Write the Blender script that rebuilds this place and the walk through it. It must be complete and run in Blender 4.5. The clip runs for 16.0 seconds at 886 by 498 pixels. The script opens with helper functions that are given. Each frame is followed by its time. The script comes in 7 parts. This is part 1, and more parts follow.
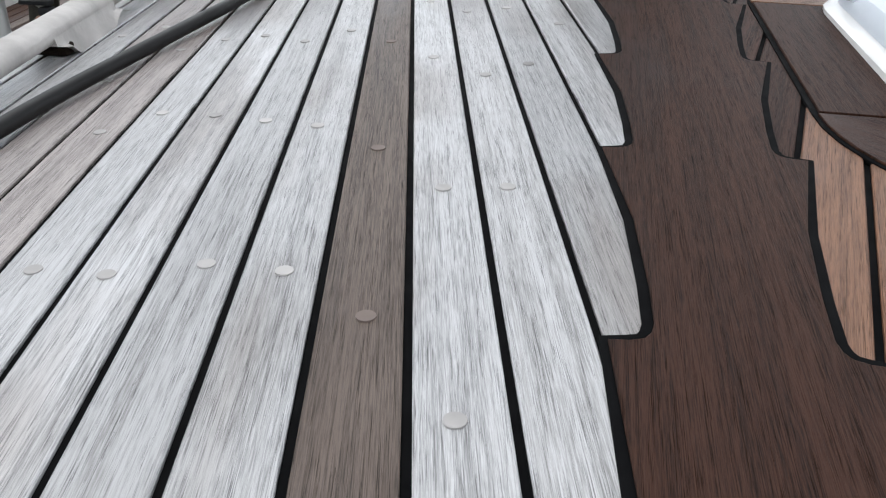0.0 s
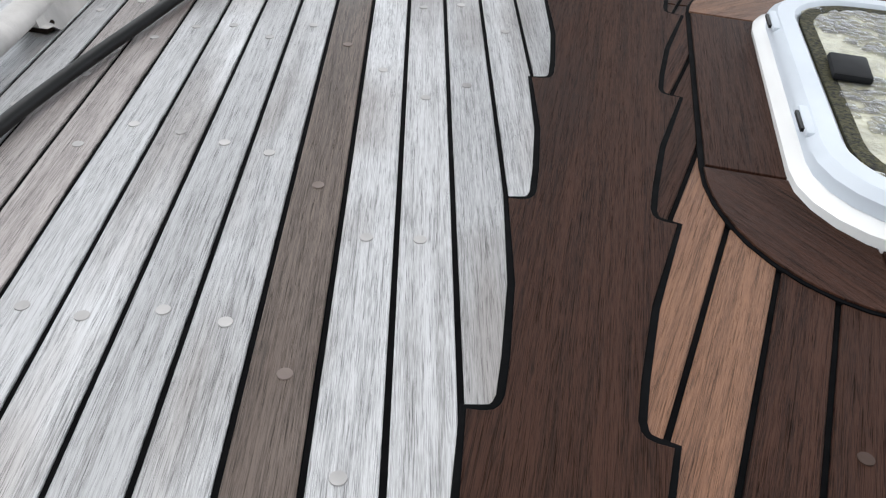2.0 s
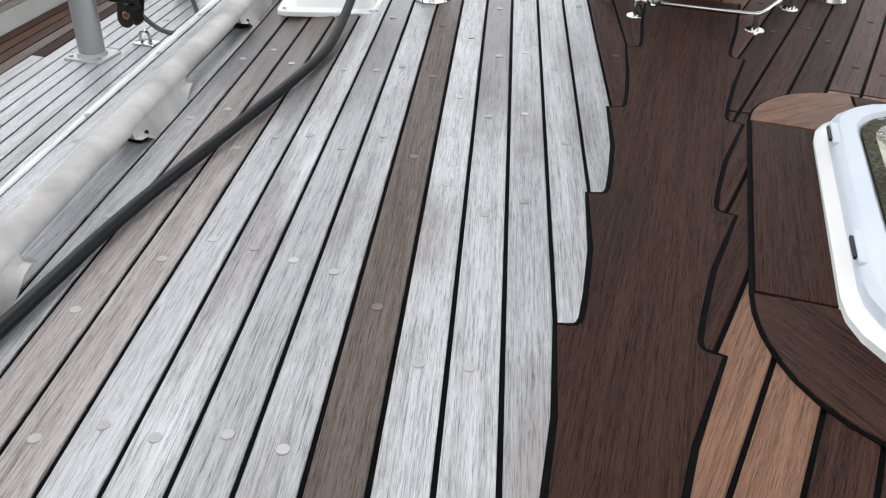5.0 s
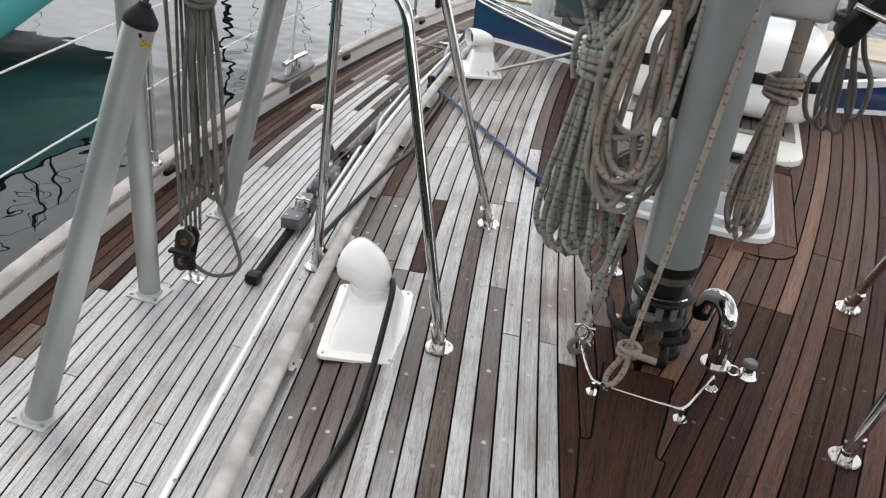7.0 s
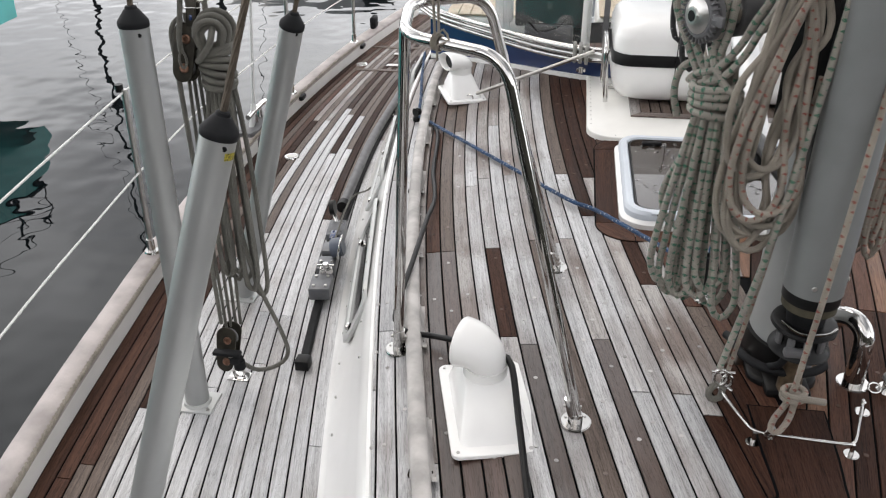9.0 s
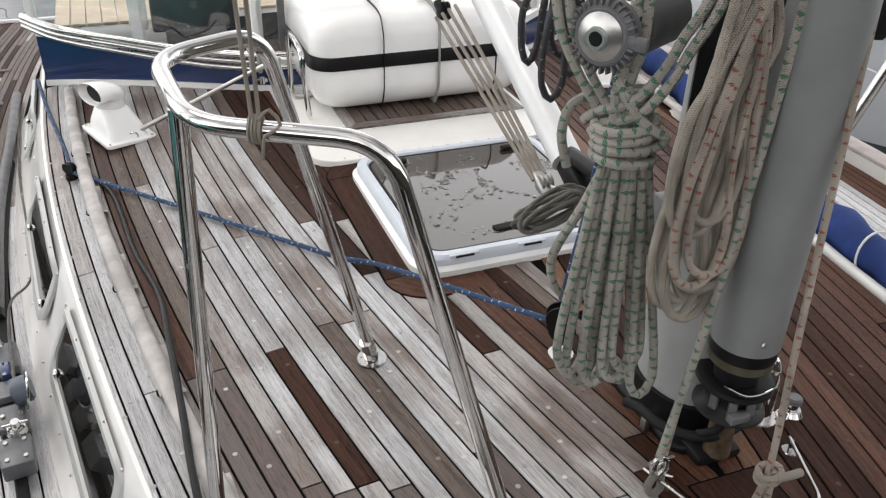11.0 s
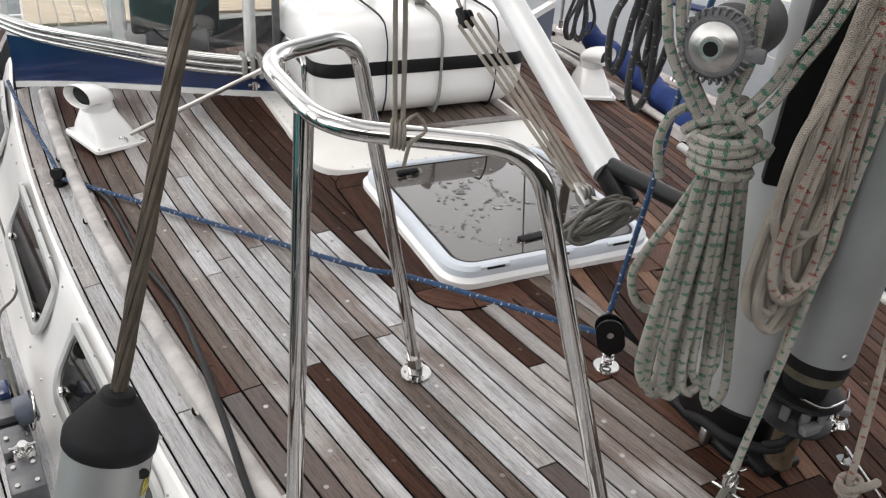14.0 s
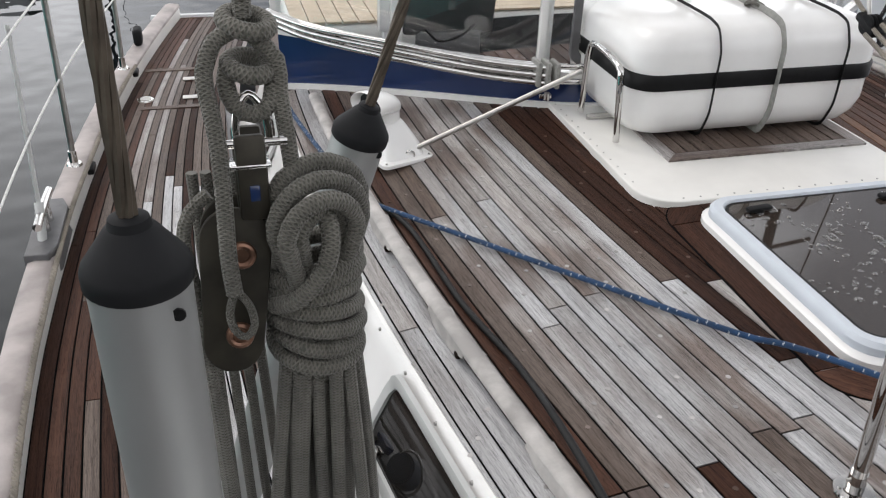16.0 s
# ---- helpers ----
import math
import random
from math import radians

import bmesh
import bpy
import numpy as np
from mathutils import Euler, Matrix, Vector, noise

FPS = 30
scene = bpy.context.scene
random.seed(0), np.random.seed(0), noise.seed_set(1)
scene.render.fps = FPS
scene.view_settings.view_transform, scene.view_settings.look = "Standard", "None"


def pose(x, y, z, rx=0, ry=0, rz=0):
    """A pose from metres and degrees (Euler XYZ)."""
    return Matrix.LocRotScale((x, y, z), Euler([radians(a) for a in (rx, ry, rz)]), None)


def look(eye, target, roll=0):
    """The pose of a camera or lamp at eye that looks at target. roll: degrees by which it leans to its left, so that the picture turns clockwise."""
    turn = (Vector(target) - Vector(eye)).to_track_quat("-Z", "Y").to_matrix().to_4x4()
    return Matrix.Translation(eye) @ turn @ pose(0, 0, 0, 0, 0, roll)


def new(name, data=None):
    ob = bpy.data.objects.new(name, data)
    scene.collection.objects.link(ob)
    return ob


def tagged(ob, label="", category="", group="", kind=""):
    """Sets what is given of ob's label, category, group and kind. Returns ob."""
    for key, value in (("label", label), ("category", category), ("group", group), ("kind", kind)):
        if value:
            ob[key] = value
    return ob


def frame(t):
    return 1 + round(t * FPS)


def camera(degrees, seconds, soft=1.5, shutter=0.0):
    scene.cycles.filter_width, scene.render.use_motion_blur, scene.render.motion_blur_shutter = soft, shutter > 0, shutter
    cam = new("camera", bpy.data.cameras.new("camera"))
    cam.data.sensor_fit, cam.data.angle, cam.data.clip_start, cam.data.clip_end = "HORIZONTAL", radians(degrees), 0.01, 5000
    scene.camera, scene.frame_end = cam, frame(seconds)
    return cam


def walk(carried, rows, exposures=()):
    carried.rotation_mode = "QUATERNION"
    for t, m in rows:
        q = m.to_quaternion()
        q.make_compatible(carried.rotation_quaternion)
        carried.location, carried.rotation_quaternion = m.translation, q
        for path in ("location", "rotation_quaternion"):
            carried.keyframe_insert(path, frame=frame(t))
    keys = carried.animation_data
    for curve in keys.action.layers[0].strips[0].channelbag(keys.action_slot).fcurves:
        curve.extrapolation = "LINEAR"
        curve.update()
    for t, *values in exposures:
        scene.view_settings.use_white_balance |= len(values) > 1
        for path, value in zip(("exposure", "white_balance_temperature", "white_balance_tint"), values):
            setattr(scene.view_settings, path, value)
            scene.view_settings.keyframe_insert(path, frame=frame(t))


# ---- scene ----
cam = camera(55.8, 16.0, soft=1.2)
METRES, EYE, TILT, LEAN, TURN = 4.0, 0.2756, -28.6, 0.0, 10.5
ROWS = [
    (0.0, 0.0, 0.0, 0.0, 0.0, 0.0, -0.0),
    (0.5, 0.0007, -0.0014, 0.0026, 0.14, -0.35, -0.56),
    (1.0, 0.0074, -0.006, 0.0067, -0.67, -2.14, -0.93),
    (1.5, 0.0123, -0.0147, 0.0128, -1.79, -5.88, -1.73),
    (2.0, 0.014, -0.0305, 0.037, -0.73, -7.94, -3.24),
    (2.5, 0.0203, -0.0354, 0.0485, 0.83, -8.67, -3.77),
    (3.0, 0.023, -0.0348, 0.052, 1.92, -8.82, -4.19),
    (5.5, 0.0179, -0.0416, 0.063, 5.2, -3.14, -4.11),
    (6.0, 0.012, -0.0682, 0.1336, 5.09, -1.75, -5.35),
    (6.5, 0.0023, -0.1229, 0.2154, 4.94, -1.51, -7.2),
    (7.0, 0.0056, -0.1598, 0.2367, 4.44, -1.0, -8.31),
    (7.5, -0.0244, -0.1691, 0.2443, 5.41, -0.14, -8.26),
    (8.0, -0.0863, -0.1535, 0.2622, 2.53, -0.2, -4.8),
    (8.5, -0.1188, -0.143, 0.2701, 0.89, -1.08, -2.72),
    (9.0, -0.1321, -0.1159, 0.281, -1.67, -0.85, 1.31),
    (9.5, -0.1484, -0.0621, 0.3082, -11.03, -1.64, 6.27),
    (12.0, -0.2411, 0.1333, 0.3894, -33.12, -8.97, 15.39),
    (12.5, -0.2486, 0.1377, 0.3908, -35.54, -9.71, 15.86),
    (13.0, -0.2533, 0.1337, 0.39, -35.77, -8.74, 14.55),
    (13.5, -0.2568, 0.1311, 0.3851, -35.36, -7.65, 13.45),
    (14.0, -0.27, 0.1355, 0.3892, -33.71, -6.72, 12.42),
    (14.5, -0.2957, 0.1591, 0.3878, -30.26, -6.17, 10.17),
    (15.0, -0.2983, 0.2092, 0.4083, -24.22, -5.09, 8.06),
    (15.5, -0.3045, 0.2546, 0.4261, -21.33, -4.25, 8.31),
    (16.0, -0.3342, 0.2997, 0.4421, -23.0, -4.87, 10.16),
]
walk(cam, [(t, pose(0, 0, EYE, TILT, LEAN, TURN) @ pose(METRES * x, METRES * y, METRES * z, 90 + pitch, roll, yaw)) for t, x, y, z, yaw, pitch, roll in ROWS],
     exposures=[(0.0, -0.04, 6500, 10), (3.0, -0.02, 6550, 10), (5.5, -0.04, 6600, 11), (7.0, -0.13, 6800, 12), (9.5, -0.11, 6900, 13), (12.0, -0.11, 6950, 13), (14.0, -0.11, 6950, 13), (15.0, -0.18, 6850, 13), (15.5, -0.26, 6800, 13), (16.0, -0.30, 6800, 13)])

# ---- world and light: an overcast sky with brighter cloud banks ----
world = bpy.data.worlds.new("sky")
scene.world = world
world.use_nodes = True
wn, wl = world.node_tree.nodes, world.node_tree.links
sky = wn.new("ShaderNodeTexSky")
sky.sky_type, sky.sun_disc = "NISHITA", False
sky.sun_elevation, sky.sun_rotation = radians(50), radians(200)
sky.air_density, sky.dust_density = 1.0, 3.0
tc = wn.new("ShaderNodeTexCoord")
cl = wn.new("ShaderNodeTexNoise")
cl.inputs["Scale"].default_value, cl.inputs["Detail"].default_value = 2.1, 5.0
wl.new(tc.outputs["Generated"], cl.inputs["Vector"])
cr = wn.new("ShaderNodeValToRGB")
cr.color_ramp.elements[0].position, cr.color_ramp.elements[0].color = 0.38, (3.0, 3.2, 3.5, 1)
cr.color_ramp.elements[1].position, cr.color_ramp.elements[1].color = 0.60, (12.0, 12.6, 13.2, 1)
wl.new(cl.outputs["Fac"], cr.inputs["Fac"])
wm = wn.new("ShaderNodeMix")
wm.data_type = "RGBA"
wm.inputs[0].default_value = 0.9
wl.new(sky.outputs["Color"], wm.inputs[6])
wl.new(cr.outputs["Color"], wm.inputs[7])
bg = wn["Background"]
bg.inputs["Strength"].default_value = 0.142
# thin cloud low down lets more light through than the grey deck overhead
sep = wn.new("ShaderNodeSeparateXYZ")
wl.new(tc.outputs["Generated"], sep.inputs[0])
rise = wn.new("ShaderNodeMapRange")
rise.inputs["To Min"].default_value, rise.inputs["To Max"].default_value = 2.7, 0.78
rise.inputs["From Max"].default_value = 0.7
wl.new(sep.outputs["Z"], rise.inputs["Value"])
dome = wn.new("ShaderNodeMix")
dome.data_type, dome.blend_type = "RGBA", "MULTIPLY"
dome.inputs[0].default_value = 1.0
wl.new(wm.outputs[2], dome.inputs[6])
wl.new(rise.outputs["Result"], dome.inputs[7])
wl.new(dome.outputs[2], bg.inputs["Color"])
sun_data = bpy.data.lights.new("sun", "SUN")
sun_data.energy, sun_data.angle, sun_data.color = 0.9, radians(25), (1.0, 0.97, 0.92)
sun = new("sun", sun_data)
sun.matrix_world = look((-4, 8, 12), (0, 2, 0))


# ---- materials ----
def material(name, base, rough=0.5, metal=0.0, vary=0.0, scale=8.0, bump=0.0, bump_scale=60.0, spec=0.5, base2=None, coat=0.0):
    m = bpy.data.materials.new(name)
    m.use_nodes = True
    n, l = m.node_tree.nodes, m.node_tree.links
    b = n["Principled BSDF"]
    b.inputs["Roughness"].default_value, b.inputs["Metallic"].default_value = rough, metal
    b.inputs["Specular IOR Level"].default_value, b.inputs["Coat Weight"].default_value = spec, coat
    b.inputs["Base Color"].default_value = (*base, 1)
    geo = n.new("ShaderNodeNewGeometry")
    if vary or base2:
        t = n.new("ShaderNodeTexNoise")
        t.inputs["Scale"].default_value, t.inputs["Detail"].default_value = scale, 6.0
        l.new(geo.outputs["Position"], t.inputs["Vector"])
        r = n.new("ShaderNodeValToRGB")
        lo = base2 if base2 else tuple(c * (1 - vary) for c in base)
        r.color_ramp.elements[0].position, r.color_ramp.elements[0].color = 0.35, (*lo, 1)
        r.color_ramp.elements[1].position, r.color_ramp.elements[1].color = 0.62, (*base, 1)
        l.new(t.outputs["Fac"], r.inputs["Fac"])
        l.new(r.outputs["Color"], b.inputs["Base Color"])
        q = n.new("ShaderNodeMapRange")
        q.inputs["To Min"].default_value, q.inputs["To Max"].default_value = min(1, rough * 1.25), rough * 0.85
        l.new(t.outputs["Fac"], q.inputs["Value"])
        l.new(q.outputs["Result"], b.inputs["Roughness"])
    if bump:
        t2 = n.new("ShaderNodeTexNoise")
        t2.inputs["Scale"].default_value, t2.inputs["Detail"].default_value = bump_scale, 4.0
        l.new(geo.outputs["Position"], t2.inputs["Vector"])
        bp = n.new("ShaderNodeBump")
        bp.inputs["Strength"].default_value, bp.inputs["Distance"].default_value = bump, 0.004
        l.new(t2.outputs["Fac"], bp.inputs["Height"])
        l.new(bp.outputs["Normal"], b.inputs["Normal"])
    return m


def teak(name, light, dark, stain, rough, stain_amount, wet_rough=0.3, spec=0.28, soak=None):
    """Teak boards: grain along the board's uv, patches of damp, tone by board."""
    m = bpy.data.materials.new(name)
    m.use_nodes = True
    n, l = m.node_tree.nodes, m.node_tree.links
    b = n["Principled BSDF"]
    uv = n.new("ShaderNodeUVMap")
    uv.uv_map = "uv"
    info = n.new("ShaderNodeObjectInfo")
    add = n.new("ShaderNodeVectorMath")
    add.operation = "MULTIPLY_ADD"
    add.inputs[1].default_value = (1, 1, 1)
    comb = n.new("ShaderNodeCombineXYZ")
    mul = n.new("ShaderNodeMath")
    mul.operation, mul.inputs[1].default_value = "MULTIPLY", 37.0
    l.new(info.outputs["Random"], mul.inputs[0])
    l.new(mul.outputs[0], comb.inputs["X"])
    l.new(mul.outputs[0], comb.inputs["Z"])
    l.new(uv.outputs["UV"], add.inputs[0])
    l.new(comb.outputs["Vector"], add.inputs[2])

    def noise_at(sx, sy, detail, rough_):
        mp = n.new("ShaderNodeMapping")
        mp.inputs["Scale"].default_value = (sx, sy, 1)
        l.new(add.outputs["Vector"], mp.inputs["Vector"])
        t = n.new("ShaderNodeTexNoise")
        t.inputs["Scale"].default_value, t.inputs["Detail"].default_value, t.inputs["Roughness"].default_value = 1.0, detail, rough_
        l.new(mp.outputs["Vector"], t.inputs["Vector"])
        return t.outputs["Fac"]

    fine, longer, broad, damp, fleck = noise_at(1500, 46, 3, 0.7), noise_at(420, 6, 3, 0.55), noise_at(70, 1.6, 4, 0.55), noise_at(13, 1.5, 3, 0.5), noise_at(900, 40, 2, 0.7)
    r = n.new("ShaderNodeValToRGB")
    r.color_ramp.elements[0].position, r.color_ramp.elements[0].color = 0.39, (*dark, 1)
    r.color_ramp.elements[1].position, r.color_ramp.elements[1].color = 0.555, (*light, 1)
    m0 = n.new("ShaderNodeMix")
    m0.inputs[0].default_value = 0.32
    l.new(fine, m0.inputs[2])
    l.new(longer, m0.inputs[3])
    mx = n.new("ShaderNodeMix")
    mx.inputs[0].default_value = 0.28
    l.new(m0.outputs[0], mx.inputs[2])
    l.new(broad, mx.inputs[3])
    l.new(mx.outputs[0], r.inputs["Fac"])
    # tone of each board
    tone = n.new("ShaderNodeMapRange")
    tone.inputs["To Min"].default_value, tone.inputs["To Max"].default_value = 0.80, 1.12
    l.new(info.outputs["Random"], tone.inputs["Value"])
    hsv = n.new("ShaderNodeHueSaturation")
    # thin dark pores: the contour lines of a noise drawn out along the board
    pores = None
    for sx_, sy_, w_ in ((520, 4.5, 0.026), (950, 8, 0.030)):
        off = n.new("ShaderNodeMath")
        off.operation, off.inputs[1].default_value = "SUBTRACT", 0.5
        l.new(noise_at(sx_, sy_, 2, 0.6), off.inputs[0])
        mag = n.new("ShaderNodeMath")
        mag.operation = "ABSOLUTE"
        l.new(off.outputs[0], mag.inputs[0])
        pr = n.new("ShaderNodeMapRange")
        pr.inputs["From Max"].default_value = w_
        pr.inputs["To Min"].default_value, pr.inputs["To Max"].default_value = 0.26, 1.08
        l.new(mag.outputs[0], pr.inputs["Value"])
        if pores is None:
            pores = pr
        else:
            both = n.new("ShaderNodeMath")
            both.operation = "MINIMUM"
            l.new(pores.outputs["Result"], both.inputs[0])
            l.new(pr.outputs["Result"], both.inputs[1])
            # worn away here and there
            worn = n.new("ShaderNodeMapRange")
            worn.inputs["From Min"].default_value, worn.inputs["From Max"].default_value = 0.42, 0.56
            l.new(noise_at(260, 14, 2, 0.6), worn.inputs["Value"])
            keep = n.new("ShaderNodeMix")
            keep.inputs[2].default_value = 1.04
            l.new(worn.outputs["Result"], keep.inputs[0])
            l.new(both.outputs[0], keep.inputs[3])
    pm = n.new("ShaderNodeMath")
    pm.operation = "MULTIPLY"
    l.new(tone.outputs["Result"], pm.inputs[0])
    l.new(keep.outputs[0], pm.inputs[1])
    # open pores do not shine
    shine = n.new("ShaderNodeMath")
    shine.operation, shine.inputs[1].default_value = "MULTIPLY", spec
    l.new(keep.outputs[0], shine.inputs[0])
    l.new(shine.outputs[0], b.inputs["Specular IOR Level"])
    l.new(pm.outputs[0], hsv.inputs["Value"])
    l.new(r.outputs["Color"], hsv.inputs["Color"])
    # damp stains that run with the grain
    dr = n.new("ShaderNodeMapRange")
    dr.inputs["From Min"].default_value, dr.inputs["From Max"].default_value = 0.62 - 0.22 * stain_amount, 0.74 - 0.18 * stain_amount
    geo = n.new("ShaderNodeNewGeometry")
    wide = n.new("ShaderNodeTexNoise")
    wide.inputs["Scale"].default_value, wide.inputs["Detail"].default_value = 3.2, 3.0
    l.new(geo.outputs["Position"], wide.inputs["Vector"])
    dm = n.new("ShaderNodeMix")
    dm.inputs[0].default_value = 0.5
    l.new(damp, dm.inputs[2])
    l.new(wide.outputs["Fac"], dm.inputs[3])
    dsh = n.new("ShaderNodeMath")
    dsh.operation, dsh.inputs[1].default_value, dsh.inputs[2].default_value = "MULTIPLY_ADD", 1.3, -0.15
    l.new(dm.outputs[0], dsh.inputs[0])
    l.new(dsh.outputs[0], dr.inputs["Value"])
    sc = n.new("ShaderNodeMath")
    sc.operation, sc.inputs[1].default_value = "MULTIPLY", min(1.0, 0.35 + 0.6 * stain_amount)
    l.new(dr.outputs["Result"], sc.inputs[0])
    if soak:
        # a damp stretch with a ragged start along the board
        sx = n.new("ShaderNodeSeparateXYZ")
        l.new(uv.outputs["UV"], sx.inputs[0])
        rag = n.new("ShaderNodeMath")
        rag.operation, rag.inputs[1].default_value = "MULTIPLY_ADD", 1.1
        l.new(dm.outputs[0], rag.inputs[0])
        l.new(sx.outputs["Y"], rag.inputs[2])
        sr = n.new("ShaderNodeMapRange")
        sr.interpolation_type = "SMOOTHSTEP"
        sr.inputs["From Min"].default_value, sr.inputs["From Max"].default_value = soak[0] + 0.55, soak[1] + 0.55
        l.new(rag.outputs[0], sr.inputs["Value"])
        sm = n.new("ShaderNodeMath")
        sm.operation = "MAXIMUM"
        l.new(sr.outputs["Result"], sm.inputs[0])
        l.new(sc.outputs[0], sm.inputs[1])
        sc = sm
    st = n.new("ShaderNodeMix")
    st.data_type = "RGBA"
    l.new(sc.outputs[0], st.inputs[0])
    l.new(hsv.outputs["Color"], st.inputs[6])
    smul = n.new("ShaderNodeMix")
    smul.data_type, smul.blend_type = "RGBA", "MULTIPLY"
    smul.inputs[0].default_value = 1.0
    l.new(hsv.outputs["Color"], smul.inputs[6])
    smul.inputs[7].default_value = (*stain, 1)
    l.new(smul.outputs[2], st.inputs[7])
    l.new(st.outputs[2], b.inputs["Base Color"])
    rr = n.new("ShaderNodeMapRange")
    rr.inputs["To Min"].default_value, rr.inputs["To Max"].default_value = rough, wet_rough
    l.new(sc.outputs[0], rr.inputs["Value"])
    l.new(rr.outputs["Result"], b.inputs["Roughness"])
    bp = n.new("ShaderNodeBump")
    bp.inputs["Strength"].default_value, bp.inputs["Distance"].default_value = 0.5, 0.0012
    hm = n.new("ShaderNodeMix")
    hm.inputs[0].default_value = 0.35
    l.new(fine, hm.inputs[2])
    l.new(fleck, hm.inputs[3])
    l.new(hm.outputs[0], bp.inputs["Height"])
    l.new(bp.outputs["Normal"], b.inputs["Normal"])
    return m


def rope_material(name, base, fleck, amount, dirt=0.25):
    """Braided rope: plaited relief along the rope's uv with groove shade in its colour, and coloured tracer yarns."""
    m = bpy.data.materials.new(name)
    m.use_nodes = True
    n, l = m.node_tree.nodes, m.node_tree.links
    b = n["Principled BSDF"]
    b.inputs["Roughness"].default_value, b.inputs["Sheen Weight"].default_value = 0.85, 0.15
    uv = n.new("ShaderNodeUVMap")
    uv.uv_map = "uv"
    sep = n.new("ShaderNodeSeparateXYZ")
    l.new(uv.outputs["UV"], sep.inputs[0])

    def wave(fu, fv):
        a = n.new("ShaderNodeMath")
        a.operation, a.inputs[1].default_value = "MULTIPLY", fu * 2 * math.pi
        l.new(sep.outputs["X"], a.inputs[0])
        c = n.new("ShaderNodeMath")
        c.operation, c.inputs[1].default_value = "MULTIPLY_ADD", fv
        l.new(sep.outputs["Y"], c.inputs[0])
        l.new(a.outputs[0], c.inputs[2])
        s = n.new("ShaderNodeMath")
        s.operation = "SINE"
        l.new(c.outputs[0], s.inputs[0])
        return s.outputs[0]

    w1, w2 = wave(6, 1500), wave(-6, 1500)
    mxm = n.new("ShaderNodeMath")
    mxm.operation = "MAXIMUM"
    l.new(w1, mxm.inputs[0])
    l.new(w2, mxm.inputs[1])
    bp = n.new("ShaderNodeBump")
    bp.inputs["Strength"].default_value, bp.inputs["Distance"].default_value = 0.8, 0.0012
    l.new(mxm.outputs[0], bp.inputs["Height"])
    l.new(bp.outputs["Normal"], b.inputs["Normal"])
    geo = n.new("ShaderNodeNewGeometry")
    t = n.new("ShaderNodeTexNoise")
    t.inputs["Scale"].default_value, t.inputs["Detail"].default_value = 14.0, 4.0
    l.new(geo.outputs["Position"], t.inputs["Vector"])
    r = n.new("ShaderNodeValToRGB")
    r.color_ramp.elements[0].position, r.color_ramp.elements[0].color = 0.3, (*[c * (1 - dirt * 1.6) for c in base], 1)
    r.color_ramp.elements[1].position, r.color_ramp.elements[1].color = 0.65, (*base, 1)
    l.new(t.outputs["Fac"], r.inputs["Fac"])
    # shade in the grooves between plaits is painted into the colour
    groove_shade = n.new("ShaderNodeMapRange")
    groove_shade.inputs["From Min"].default_value, groove_shade.inputs["From Max"].default_value, groove_shade.inputs["To Min"].default_value = -0.2, 0.8, 0.62
    l.new(mxm.outputs[0], groove_shade.inputs["Value"])
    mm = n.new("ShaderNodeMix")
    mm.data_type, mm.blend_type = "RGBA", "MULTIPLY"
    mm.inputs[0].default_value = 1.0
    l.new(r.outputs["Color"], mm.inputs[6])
    l.new(groove_shade.outputs["Result"], mm.inputs[7])
    # tracers: short dashes on two of the braid's spirals
    fl = wave(1, 300)
    fl2 = wave(-1, 235)
    fm = n.new("ShaderNodeMath")
    fm.operation = "MINIMUM"
    l.new(fl, fm.inputs[0])
    l.new(fl2, fm.inputs[1])
    th = n.new("ShaderNodeMath")
    th.operation, th.inputs[1].default_value = "GREATER_THAN", 1.0 - amount
    l.new(fm.outputs[0], th.inputs[0])
    fx = n.new("ShaderNodeMix")
    fx.data_type = "RGBA"
    up = n.new("ShaderNodeMath")
    up.operation, up.inputs[1].default_value = "GREATER_THAN", 0.15
    l.new(mxm.outputs[0], up.inputs[0])
    show = n.new("ShaderNodeMath")
    show.operation = "MULTIPLY"
    l.new(th.outputs[0], show.inputs[0])
    l.new(up.outputs[0], show.inputs[1])
    l.new(show.outputs[0], fx.inputs[0])
    l.new(mm.outputs[2], fx.inputs[6])
    fx.inputs[7].default_value = (*fleck, 1)
    l.new(fx.outputs[2], b.inputs["Base Color"])
    return m


TEAK_GREY = teak("teak_silver", (0.50, 0.50, 0.51), (0.20, 0.20, 0.205), (0.50, 0.44, 0.405), 0.36, 0.72, 0.30, 1.0)
TEAK_PINK = teak("teak_pinkish_brown", (0.42, 0.375, 0.36), (0.16, 0.135, 0.128), (0.22, 0.14, 0.115), 0.45, 0.2, 0.30, 0.6, (0.92, 1.5))
TEAK_SOAK = teak("teak_silver_soaked", (0.49, 0.49, 0.50), (0.23, 0.225, 0.225), (0.13, 0.072, 0.054), 0.38, 0.1, 0.28, 0.8, (0.92, 1.5))
TEAK_PALE = teak("teak_bleached_pale", (0.62, 0.62, 0.63), (0.30, 0.30, 0.305), (0.62, 0.56, 0.52), 0.36, 0.5, 0.30, 1.0)
TEAK_MID = teak("teak_weathered_grey", (0.46, 0.435, 0.42), (0.19, 0.175, 0.168), (0.42, 0.33, 0.29), 0.5, 0.95, 0.3, 0.5)
TEAK_BROWN = teak("teak_weathered_brown", (0.185, 0.142, 0.120), (0.055, 0.040, 0.033), (0.6, 0.52, 0.47), 0.55, 0.65, 0.35)
TEAK_DARK = teak("teak_damp_dark", (0.060, 0.027, 0.0175), (0.011, 0.005, 0.0036), (0.6, 0.5, 0.46), 0.55, 0.5, 0.38, 0.09)
